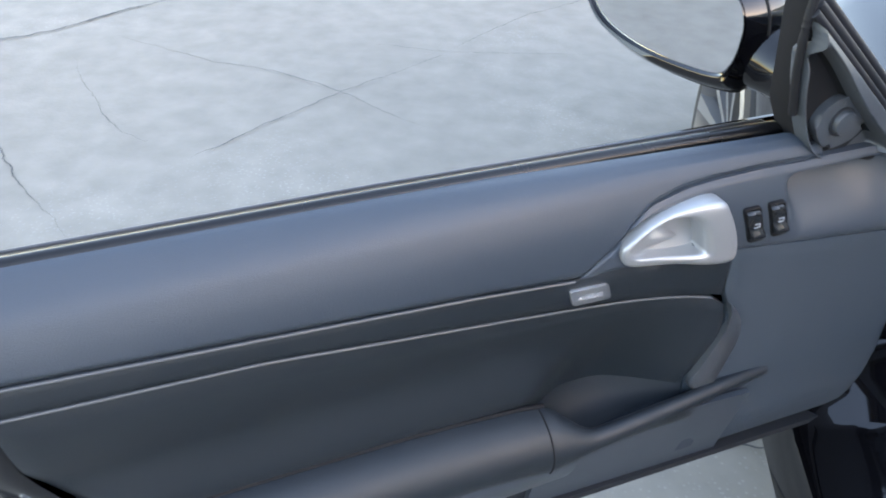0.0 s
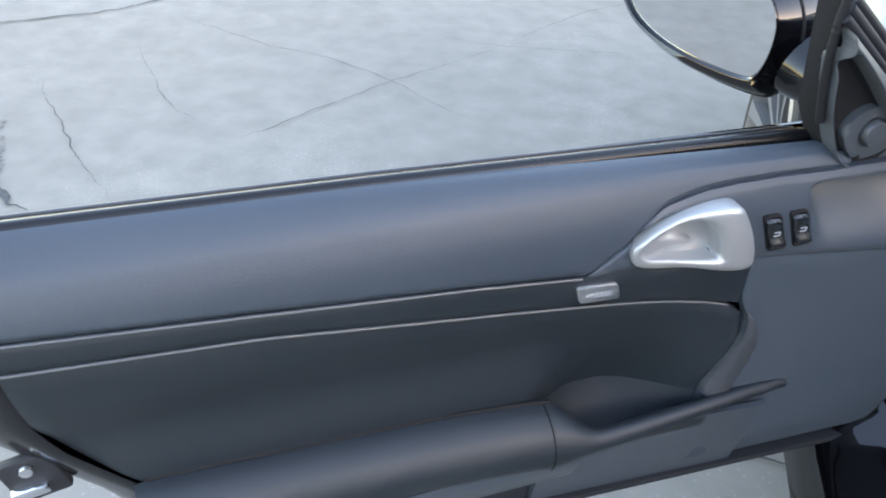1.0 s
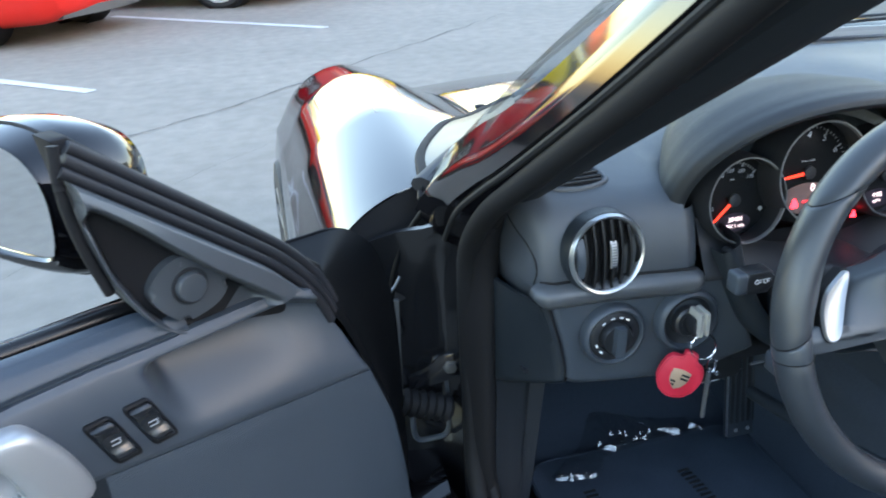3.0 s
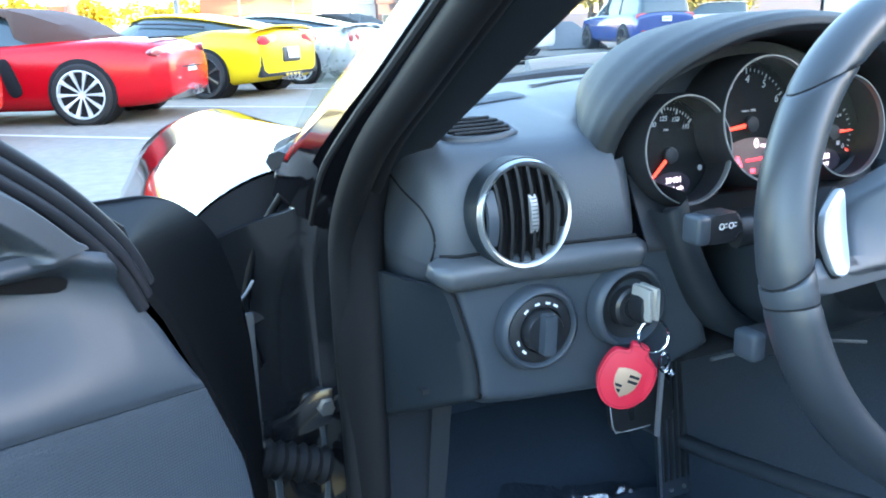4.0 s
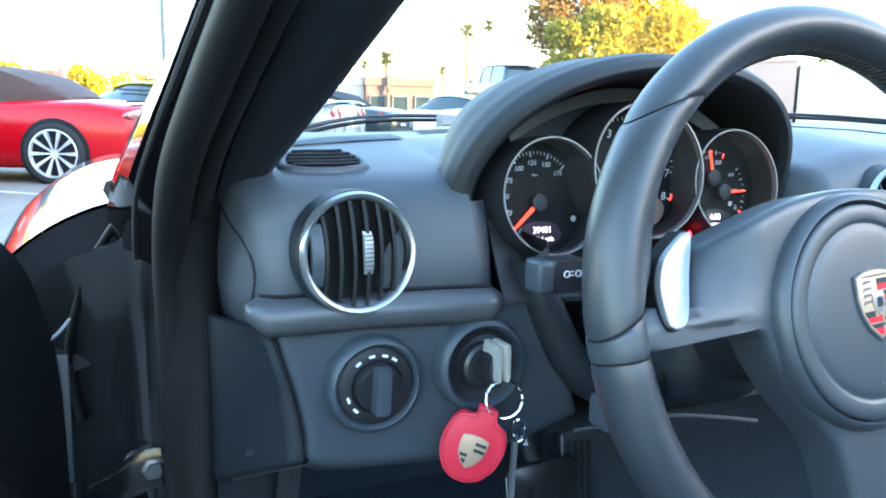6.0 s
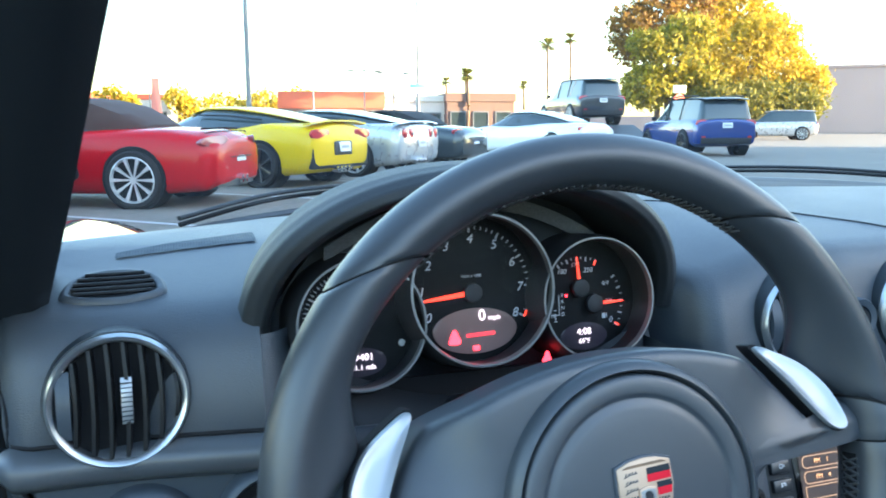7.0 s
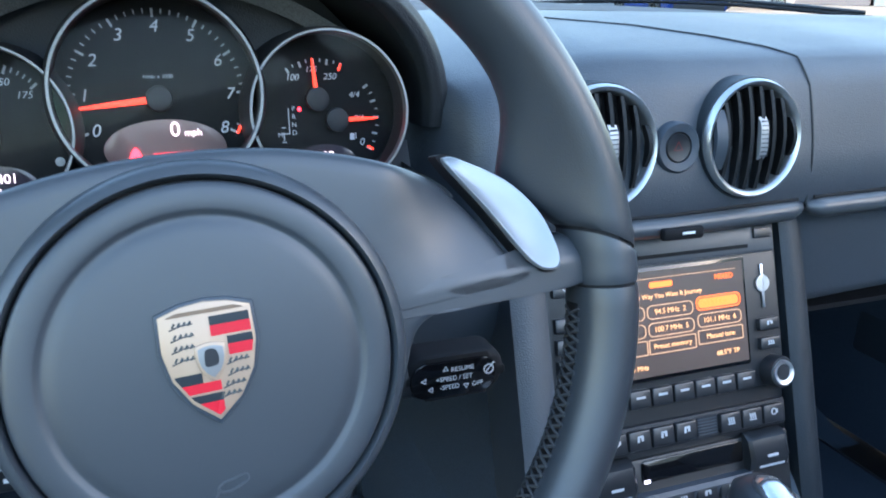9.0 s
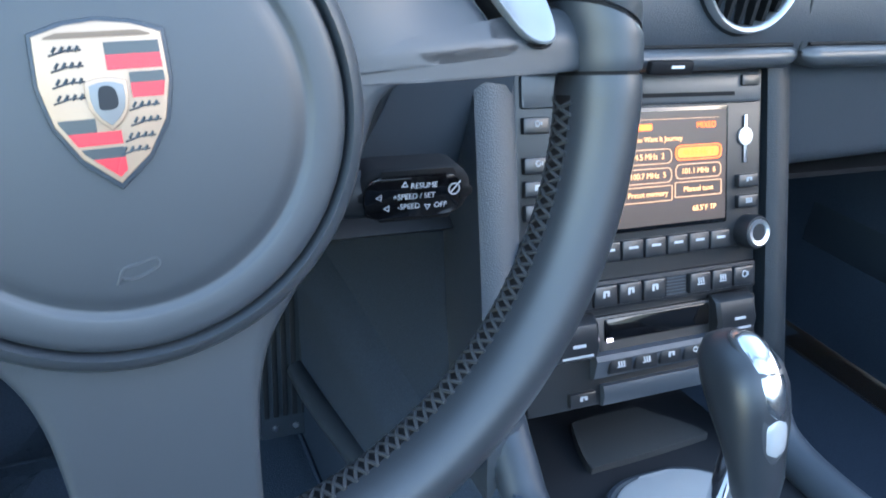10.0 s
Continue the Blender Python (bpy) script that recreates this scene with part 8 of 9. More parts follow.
def parked_car(name, label, at, L, body, glass, roof, paint, roof_mat, wheels, wheel_r, rim, tail, plate_at, group="parked cars", spokes=10, bumper=None, category="car", extras=None):
    """A parked car: body stations (y, half width, shoulder, deck, underside), glasshouse stations (y, half width below, half width above, belt, roof)."""
    c = thing(name, label, category, group, at)
    part("body", skin([body_ring(*r) for r in spread(body)]), M[paint], c, sharp=55)
    g = spread(glass, 6)
    part("glasshouse", skin([[(wb, y, zb), (wb * 0.55 + wt * 0.45, y, zb + (zt - zb) * 0.5), (wt, y, zt - 0.03), (wt * 0.9, y, zt - 0.012), (0, y, zt), (-wt * 0.9, y, zt - 0.012), (-wt, y, zt - 0.03), (-(wb * 0.55 + wt * 0.45), y, zb + (zt - zb) * 0.5), (-wb, y, zb)] for y, wb, wt, zb, zt in g]), M["car_glass"], c, "tinted windows", sharp=55)
    rf = spread(roof, 6)
    part("roof", skin([[(w, y, z - d), (w * 1.01, y, z - d * 0.5), (w * 0.96, y, z - 0.012), (w * 0.6, y, z + 0.008), (0, y, z + 0.012), (-w * 0.6, y, z + 0.008), (-w * 0.96, y, z - 0.012), (-w * 1.01, y, z - d * 0.5), (-w, y, z - d)] for y, w, z, d in rf]), M[roof_mat], c, sharp=55)
    for yw in wheels:
        hw = float(np.interp(yw, [r[0] for r in body], [r[1] for r in body]))
        for sx in (-1, 1):
            part("wheel_arch", lathe([(wheel_r * 1.13, 0), (wheel_r * 1.13, 0.296), (wheel_r * 1.10, 0.300), (0.001, 0.300)], 32, pose(sx * (hw - 0.295), yw, wheel_r * 1.03) @ pose(0, 0, 0, 0, 90 * sx, 0), caps=False), M["deep"], c)
            road_wheel(c, pose(sx * (hw - 0.075), yw, wheel_r, 0, 0, 180 if sx > 0 else 0), wheel_r, 0.25, spokes, M[rim])
    for poly, y, z, mt, lean in tail:
        part("tail_lamp", prism(rounded(poly, 4), -0.02, 0.02, 0.008, m=Matrix(((1, 0, 0, 0), (0, 0, -1, y), (0, 1, 0, z), (0, 0, 0, 1))) @ pose(0, 0, 0, 0, lean, 0)), M[mt], c)
        part("tail_lamp", prism(rounded([(-x, q) for x, q in poly], 4), -0.02, 0.02, 0.008, m=Matrix(((1, 0, 0, 0), (0, 0, -1, y), (0, 1, 0, z), (0, 0, 0, 1))) @ pose(0, 0, 0, 0, -lean, 0)), M[mt], c)
    if plate_at:
        y, z = plate_at
        p = part("number_plate", box(0.31, 0.012, 0.155, 0.004, m=pose(0, y, z, -8, 0, 0)), M["plate"], c)
        part("plate_bars", box(0.22, 0.004, 0.05, m=pose(0, y - 0.007, z, -8, 0, 0)), M["dim"], p)
    if bumper:
        for w, h, y, z, mt in bumper:
            part("bumper_insert", box(w, 0.10, h, 0.03, 3, m=pose(0, y, z)), M[mt], c)
    if extras:
        extras(c)
    return c


HEADING = 46.0     # the row's cars point away to the left


def row_at(x, y, turn=HEADING):
    return pose(x, y, 0, 0, 0, turn)


ROADSTER = dict(L=4.38,
    body=[(-2.16, 0.60, 0.66, 0.68, 0.34), (-2.12, 0.74, 0.74, 0.80, 0.28), (-1.95, 0.85, 0.83, 0.90, 0.20), (-1.5, 0.91, 0.90, 0.935, 0.17), (-0.9, 0.905, 0.90, 0.93, 0.16), (-0.2, 0.875, 0.87, 0.90, 0.16), (0.5, 0.875, 0.86, 0.88, 0.16), (0.95, 0.89, 0.83, 0.82, 0.17), (1.35, 0.895, 0.79, 0.74, 0.17), (1.8, 0.84, 0.68, 0.63, 0.18), (2.1, 0.68, 0.52, 0.50, 0.22), (2.18, 0.55, 0.44, 0.43, 0.26)],
    glass=[(-1.22, 0.50, 0.42, 0.90, 0.93), (-0.95, 0.66, 0.48, 0.89, 1.05), (-0.45, 0.76, 0.55, 0.88, 1.22), (0.1, 0.77, 0.56, 0.87, 1.25), (0.55, 0.76, 0.52, 0.85, 1.10), (1.02, 0.70, 0.60, 0.82, 0.85)],
    wheels=(-1.20, 1.24), wheel_r=0.335, plate_at=(-2.15, 0.60))
roadster_lamp = []


def roadster_lamps(c):
    """Wrap-round tail lamps, a rear bumper crease and a plate recess."""
    for sx in (-1, 1):
        m = pose(sx * 0.655, -2.045, 0.765, -14, 0, 0) @ pose(0, 0, 0, 0, 0, sx * 24) @ Matrix(((1, 0, 0, 0), (0, 0, -1, 0), (0, 1, 0, 0), (0, 0, 0, 1)))
        part("tail_lamp", prism(rounded([(sx * x, z) for x, z in ((-0.22, 0.035), (0.0, 0.055), (0.17, 0.045), (0.21, 0.0), (0.14, -0.045), (-0.02, -0.055), (-0.20, -0.035))], 4), -0.05, 0.045, 0.015, 3, m=m), M["tail_clear"], c, "smoky red tail lamp")
        part("reflector", box(0.16, 0.03, 0.022, 0.008, m=pose(sx * 0.56, -2.135, 0.46, 0, 0, sx * 16)), M["tail_red"], c)
    part("bumper_crease", tube(smooth_path([(-0.84, -1.90, 0.60), (-0.68, -2.10, 0.585), (0, -2.175, 0.58), (0.68, -2.10, 0.585), (0.84, -1.90, 0.60)], 6), 0.008, 6), M["deep"], c)
    part("deck_line", tube(smooth_path([(-0.70, -1.98, 0.865), (-0.4, -2.06, 0.885), (0, -2.08, 0.89), (0.4, -2.06, 0.885), (0.70, -1.98, 0.865)], 6), 0.007, 6), M["deep"], c)
    part("diffuser", skin([[(x, -2.02 - 0.13 * (1 - (x / 0.85) ** 2), z) for z in (0.23, 0.31)] + [(x, -1.90 - 0.13 * (1 - (x / 0.85) ** 2), z) for z in (0.31, 0.21)] for x in np.linspace(-0.62, 0.62, 13)]), M["diffuser"], c, "dark grey diffuser")


def roadster_extras(c):
    roadster_lamps(c)
    for sx in (-1, 1):
        part("side_intake", prism(rounded([(-0.10, -0.19), (0.03, -0.20), (0.11, 0.13), (0.08, 0.19), (0.0, 0.17), (-0.09, -0.05)], 4), -0.02, 0.012, 0.006, m=pose(sx * 0.885, -0.42, 0.55) @ axes((0, 0, 0), (0, 1, 0), (0, 0, 1)) @ (pose(0, 0, 0) if sx > 0 else pose(0, 0, 0, 0, 180, 0) @ Matrix.Diagonal((-1, 1, 1, 1)))), M["deep"], c)
        part("door_seam", tube([(sx * 0.895, -0.30, 0.86), (sx * 0.900, -0.28, 0.55), (sx * 0.885, -0.20, 0.32)], 0.005, 6), M["deep"], c)
        part("exhaust", lathe([(0.05, 0), (0.055, 0.10), (0.045, 0.10), (0.044, 0.02)], 20, pose(sx * 0.07, -2.10, 0.30, 90, 0, 0)), M["chrome"], c)
        part("door_handle", box(0.02, 0.20, 0.025, 0.008, m=pose(sx * 0.905, -0.05, 0.77)), M["red"], c)
    part("rear_screen", prism([(x, y) for x, y in round_rect(0.86, 0.52, 0.10, 5)], 0, 0.012, 0.004, m=axes((0, -0.86, 1.085), (1, 0, 0), (0, 0.84, 0.46))), M["pale_glass"], c, "rear window with the sky's reflection in its pale colour")
    part("spoiler_line", tube([(-0.6, -1.90, 0.915), (0, -1.98, 0.925), (0.6, -1.90, 0.915)], 0.012, 8), M["deep"], c)


# pale base colour puts part of the sky's reflection into the glass
M["pale_glass"] = material("sky_toned_glass", (0.25, 0.27, 0.30), 0.05, 0.6, rvar=0.02)
roof_cloth = [(-1.20, 0.50, 0.955, 0.04), (-0.95, 0.63, 1.09, 0.19), (-0.66, 0.725, 1.21, 0.33), (-0.46, 0.715, 1.26, 0.37), (-0.36, 0.66, 1.28, 0.10), (0.1, 0.59, 1.295, 0.05), (0.5, 0.55, 1.24, 0.03), (0.60, 0.52, 1.205, 0.03)]
parked_car("roadster", "red roadster with a raised brown cloth roof and silver wheels", row_at(-1.43, 10.62, 66), **ROADSTER, roof=roof_cloth, paint="red", roof_mat="brown_cloth", rim="alloy", tail=roadster_lamp, extras=roadster_extras)
parked_car("coupe", "orange-red low sports coupe with dark wheels", row_at(-3.62, 8.95, 62), **ROADSTER, roof=[(-1.3, 0.44, 0.95, 0.02), (-0.95, 0.52, 1.09, 0.06), (-0.5, 0.58, 1.23, 0.06), (0.1, 0.57, 1.27, 0.05), (0.6, 0.52, 1.18, 0.03)], paint="coral", roof_mat="coral", rim="dark_alloy", tail=roadster_lamp, extras=roadster_lamps)

VETTE = dict(L=4.5,
    body=[(-2.24, 0.70, 0.74, 0.80, 0.42), (-2.20, 0.82, 0.86, 0.96, 0.30), (-2.0, 0.90, 0.93, 1.00, 0.22), (-1.4, 0.945, 0.98, 0.99, 0.16), (-0.8, 0.91, 0.90, 0.94, 0.15), (0.0, 0.88, 0.84, 0.88, 0.15), (0.7, 0.90, 0.84, 0.88, 0.15), (1.4, 0.92, 0.83, 0.79, 0.16), (1.9, 0.82, 0.66, 0.64, 0.18), (2.22, 0.60, 0.50, 0.48, 0.22)],
    glass=[(-1.85, 0.44, 0.40, 0.97, 0.99), (-1.2, 0.62, 0.50, 0.95, 1.12), (-0.6, 0.75, 0.54, 0.90, 1.20), (0.0, 0.78, 0.56, 0.87, 1.22), (0.45, 0.76, 0.52, 0.86, 1.10), (0.95, 0.70, 0.60, 0.84, 0.88)],
    roof=[(-1.95, 0.40, 1.0, 0.01), (-1.2, 0.50, 1.15, 0.03), (-0.6, 0.55, 1.235, 0.04), (0.0, 0.56, 1.245, 0.04), (0.40, 0.53, 1.15, 0.03)],
    wheels=(-1.33, 1.38), wheel_r=0.34)


def vette_extras(paint):
    def f(c):
        part("spoiler", skin([[(x, -2.20 - 0.04 * (1 - (x / 0.8) ** 2), z + 0.02), (x, -2.05, z), (x, -2.05, z + 0.03), (x, -2.19 - 0.04 * (1 - (x / 0.8) ** 2), z + 0.045)] for x, z in ((-0.80, 0.945), (-0.4, 0.985), (0.0, 0.99), (0.4, 0.985), (0.80, 0.945))]), M[paint], c, sharp=50)
        for k in range(4):
            part("exhaust", lathe([(0.045, 0), (0.05, 0.12), (0.04, 0.12), (0.039, 0.02)], 18, pose(-0.17 + 0.115 * k, -2.16, 0.27, 90, 0, 0)), M["chrome"], c)
        for sx in (-1, 1):
            part("side_glass_edge", tube([(sx * 0.62, -1.15, 1.04), (sx * 0.70, -0.6, 1.10), (sx * 0.70, 0.1, 1.12)], 0.014, 6), M["black"], c)
    return f


parked_car("sports_coupe", "yellow sports coupe with black lower bumper and quad exhausts", row_at(0.67, 13.55), **VETTE, paint="yellow", roof_mat="yellow", rim="dark_alloy", spokes=7, plate_at=(-2.285, 0.62),
           tail=[([(0.40, 0.07), (0.80, 0.06), (0.80, -0.06), (0.42, -0.05)], -2.215, 0.82, "tail_red", 0)], bumper=[(1.62, 0.34, -2.17, 0.46, "black"), (0.50, 0.22, -2.22, 0.60, "diffuser")], extras=vette_extras("yellow"))


def round_lamps(c):
    vette_extras("silver")(c)
    for sx in (-1, 1):
        for x in (0.40, 0.64):
            part("round_lamp", lathe([(0.095, 0), (0.095, 0.02), (0.08, 0.03), (0.001, 0.035)], 24, pose(sx * x, -2.215, 0.80, 90, 0, 0), caps=False), M["tail_red"], c)


parked_car("sports_coupe", "silver sports coupe with four round red tail lamps", row_at(2.62, 15.65), **VETTE, paint="silver", roof_mat="silver", rim="alloy", spokes=10, plate_at=(-2.26, 0.62), tail=[], extras=round_lamps)
parked_car("convertible", "dark grey-green convertible with a black cloth roof", row_at(4.75, 18.0), **ROADSTER, roof=roof_cloth, paint="dark_green", roof_mat="black_cloth", rim="alloy", tail=[([(0.36, 0.05), (0.80, 0.055), (0.82, -0.05), (0.40, -0.05)], -2.05, 0.80, "tail_red", 8)], extras=None)
parked_car("grand_tourer", "white grand touring coupe with red tail lamps", row_at(9.9, 21.3, 26), L=4.9, body=[(-2.45, 0.62, 0.66, 0.72, 0.40), (-2.38, 0.80, 0.84, 0.98, 0.28), (-2.0, 0.90, 0.96, 1.02, 0.2), (-1.2, 0.95, 0.98, 1.0, 0.18), (0.0, 0.90, 0.90, 0.94, 0.17), (1.0, 0.92, 0.90, 0.92, 0.17), (1.8, 0.90, 0.80, 0.80, 0.18), (2.4, 0.64, 0.58, 0.58, 0.24)],
           glass=[(-1.8, 0.5, 0.42, 1.0, 1.02), (-1.2, 0.66, 0.52, 0.97, 1.18), (-0.5, 0.76, 0.56, 0.94, 1.30), (0.2, 0.77, 0.56, 0.92, 1.30), (0.7, 0.76, 0.52, 0.90, 1.12), (1.05, 0.7, 0.6, 0.90, 0.94)], roof=[(-1.75, 0.42, 1.04, 0.01), (-1.2, 0.52, 1.21, 0.03), (-0.5, 0.57, 1.335, 0.04), (0.2, 0.56, 1.33, 0.04), (0.62, 0.52, 1.17, 0.03)],
           paint="white_paint", roof_mat="white_paint", wheels=(-1.45, 1.48), wheel_r=0.35, rim="dark_alloy", tail=[([(0.40, -0.02), (0.62, 0.06), (0.80, 0.06), (0.80, -0.04), (0.6, -0.06)], -2.40, 0.82, "tail_red", 6)], plate_at=(-2.46, 0.55))
SUV = dict(L=4.9, body=[(-2.36, 0.80, 0.80, 0.84, 0.50), (-2.33, 0.92, 1.02, 1.10, 0.36), (-2.0, 0.97, 1.10, 1.14, 0.28), (-1.0, 0.985, 1.10, 1.12, 0.25), (0.5, 0.975, 1.08, 1.10, 0.25), (1.1, 0.97, 1.06, 1.10, 0.26), (1.9, 0.94, 1.0, 1.02, 0.28), (2.35, 0.80, 0.80, 0.84, 0.36)],
           glass=[(-2.30, 0.78, 0.66, 1.08, 1.12), (-2.12, 0.84, 0.70, 1.08, 1.66), (-1.2, 0.87, 0.72, 1.08, 1.72), (0.0, 0.87, 0.71, 1.07, 1.72), (0.45, 0.86, 0.68, 1.06, 1.62), (1.10, 0.82, 0.76, 1.05, 1.12)], wheels=(-1.46, 1.46), wheel_r=0.38, plate_at=(-2.40, 0.92))
suv_roof = [(-2.32, 0.68, 1.70, 0.02), (-2.1, 0.71, 1.74, 0.06), (-1.2, 0.73, 1.775, 0.05), (0.0, 0.72, 1.775, 0.05), (0.42, 0.68, 1.69, 0.04)]
suv_lamp = [([(0.62, 0.10), (0.90, 0.09), (0.92, -0.06), (0.64, -0.05)], -2.345, 0.98, "tail_red", 4)]


def suv_extras(c):
    for sx in (-1, 1):
        part("reflector", box(0.12, 0.02, 0.05, 0.008, m=pose(sx * 0.72, -2.37, 0.58)), M["tail_red"], c)
        part("roof_rail", tube([(sx * 0.70, -1.9, 1.79), (sx * 0.71, -0.9, 1.82), (sx * 0.69, 0.2, 1.80)], 0.018, 8), M["black"], c)
        part("door_mirror", box(0.14, 0.10, 0.12, 0.03, 3, m=pose(sx * 1.03, 0.75, 1.14)), M["black"], c)
        for y in (-0.95, 0.12):
            part("pillar", skin([[(sx * w, y - 0.04, z), (sx * w, y + 0.04, z), (sx * (w + 0.012), y + 0.04, z), (sx * (w + 0.012), y - 0.04, z)] for w, z in ((0.872, 1.08), (0.80, 1.40), (0.73, 1.69))]), M["black"], c)
    part("bumper_lower", box(1.6, 0.12, 0.20, 0.03, 3, m=pose(0, -2.31, 0.46)), M["black"], c)


parked_car("suv", "bright blue sport utility vehicle with dark glass", pose(15.8, 21.5, 0, 0, 0, -12), **SUV, roof=suv_roof, paint="blue", roof_mat="piano", rim="dark_alloy", tail=suv_lamp, extras=suv_extras)
ramp = thing("display_ramp", "dark steel display ramp under a parked vehicle", "ramp")
part("deck", box(2.2, 5.4, 0.12, 0.02, m=pose(15.4, 28.5, 0.88, 0, 0, -6)), M["diffuser"], ramp)
for dx, dy in ((-0.9, -2.4), (0.9, -2.4), (-0.9, 2.4), (0.9, 2.4)):
    part("leg", box(0.14, 0.14, 0.84, 0.01, m=pose(15.4, 28.5, 0, 0, 0, -6) @ pose(dx, dy, 0.42)), M["black"], ramp)
part("slope", skin([[(x, -2.7, 0.94), (x, -2.7, 0.82), (x, -5.4, 0.0), (x, -5.4, 0.05)] for x in (-1.1, 1.1)], m=pose(15.4, 28.5, 0, 0, 0, -6)), M["diffuser"], ramp)
parked_car("suv", "dark blue-grey sport utility vehicle raised on a display ramp", pose(15.4, 28.5, 0.94, 0, 0, -6), **SUV, roof=suv_roof, paint="grey_paint", roof_mat="grey_paint", rim="alloy", tail=suv_lamp, extras=suv_extras)
parked_car("suv", "pale silver sport utility vehicle parked beside the far trees", pose(34.0, 38.5, 0, 0, 0, 60), **SUV, roof=suv_roof, paint="silver", roof_mat="silver", rim="alloy", tail=suv_lamp, extras=None)

# ---- buildings, poles and trees beyond ----
M["stucco"] = material("pinkish_stucco", (0.46, 0.33, 0.29), 0.9, grain=60, bump=0.4, spots=0.4)
M["pale_stucco"] = material("pale_stucco", (0.62, 0.58, 0.52), 0.9, grain=60, bump=0.4, spots=0.4)
M["red_roof"] = material("orange_red_facade", (0.52, 0.12, 0.06), 0.8, spots=0.6, grain=20, bump=0.2)
M["brown_wall"] = material("brown_wall", (0.16, 0.10, 0.08), 0.85, spots=0.6)
M["steel"] = material("grey_painted_steel", (0.17, 0.18, 0.19), 0.5, 0.3)
M["bark"] = material("bark", (0.13, 0.09, 0.06), 0.9, grain=20, bump=0.8)


def building(name, label, at, w, d, h, wall, trim_h=0.4, trim_mat=None, bays=5, door_mat="car_glass"):
    b = thing(name, label, "building", at=at)
    part("wall", box(w, d, h, 0.03, m=pose(0, 0, h / 2)), M[wall], b, smooth=False)
    part("parapet", box(w + 0.3, d + 0.3, trim_h, 0.04, m=pose(0, 0, h - trim_h / 2 + 0.1)), M[trim_mat or wall], b, smooth=False)
    for i in range(bays):
        x = (i + 0.5) / bays * w - w / 2
        wn = new("window")
        wn.parent = b
        part("pane", box(w / bays * 0.62, 0.04, h * 0.42, m=pose(x, -d / 2 - 0.02, h * 0.34)), M[door_mat], wn, smooth=False)
        part("frame", merged(box(w / bays * 0.68, 0.10, 0.12, m=pose(x, -d / 2 - 0.04, h * 0.57)), box(0.10, 0.10, h * 0.46, m=pose(x - w / bays * 0.33, -d / 2 - 0.04, h * 0.34)), box(0.10, 0.10, h * 0.46, m=pose(x + w / bays * 0.33, -d / 2 - 0.04, h * 0.34))), M["steel"], wn, smooth=False)
    return b


building("shop_building", "low shop with a long orange-red fascia", pose(13.7, 74, 0, 0, 0, -8), 9.2, 8, 3.8, "brown_wall", 1.5, "red_roof", 7)
building("shop_building", "low brown shop with lit end wall", pose(28, 74, 0, 0, 0, -8), 6.6, 8, 3.8, "brown_wall", 0.8, "brown_wall", 3)
building("shop_building", "cream low shop in evening sun", pose(21.5, 76, 0, 0, 0, -8), 6.8, 8, 3.6, "pale_stucco", 0.6, "pale_stucco", 3)
building("shop_building", "pale low shop in evening sun", pose(-9, 95, 0, 0, 0, 8), 16, 8, 4.2, "pale_stucco", 0.6, "red_roof", 5)
building("stucco_building", "pinkish stucco building with pale side wing", pose(69.5, 67.5, 0, 0, 0, -46), 8.5, 12, 6.8, "stucco", 0.3, "stucco", 0)
building("stucco_building", "pale plain stucco wing in evening sun", pose(77.6, 59.2, 0, 0, 0, -46), 14, 12, 6.4, "pale_stucco", 0.3, "pale_stucco", 0)
tagged(part("boundary_wall", box(70, 0.3, 1.9, 0.02, m=pose(62, 72, 0.95, 0, 0, -40)), M["stucco"], smooth=False), "low pinkish block wall behind the lot", "wall", kind="structure")
# an unseen block added behind the camera, whose shade covers the lot
building("shade_block", "large plain unseen block added to shade the lot", pose(33 * math.sin(SUN_AZ), 33 * math.cos(SUN_AZ), 0, 0, 0, 360 - math.degrees(SUN_AZ)) @ pose(20.0, 0, 0), 110, 12, 10.0, "pale_stucco", 0.8, "pale_stucco", 12)


def light_pole(x, y, h, r, sign=False):
    p = thing("light_pole", "tall grey steel parking lot light pole", "light pole", "light poles", pose(x, y, 0))
    part("base", lathe([(r * 3.2, 0), (r * 3.2, 0.6), (r * 2.8, 0.65), (0.001, 0.65)], 20, caps=False), M["pale_stucco"], p)
    part("mast", lathe([(r, 0.6), (r * 0.75, h)], 16), M["steel"], p)
    part("lamp_arm", box(2.2, 0.08, 0.08, m=pose(0, 0, h - 0.1)), M["steel"], p)
    for sx in (-1, 1):
        part("lamp_head", box(0.5, 0.3, 0.12, 0.03, m=pose(sx * 1.1, 0, h - 0.15)), M["steel"], p)
    if sign:
        s = part("sign_board", box(0.95, 0.05, 0.5, 0.01, m=pose(0, -0.15, 2.75)), material("blue_sign", (0.05, 0.16, 0.55), 0.5), p, "blue and white sign board")
        part("sign_panel", box(0.9, 0.02, 0.24, m=pose(0, -0.185, 2.66)), M["plate"], s)
    return p


light_pole(2.08, 26.0, 9.5, 0.085)
light_pole(11.6, 38.5, 9.0, 0.085, True)
light_pole(-6.3, 62.0, 10.0, 0.10)
for x, y in ((9.5, 58.0), (13.8, 60.0), (16.7, 62.0)):
    light_pole(x, y, 5.2, 0.07)


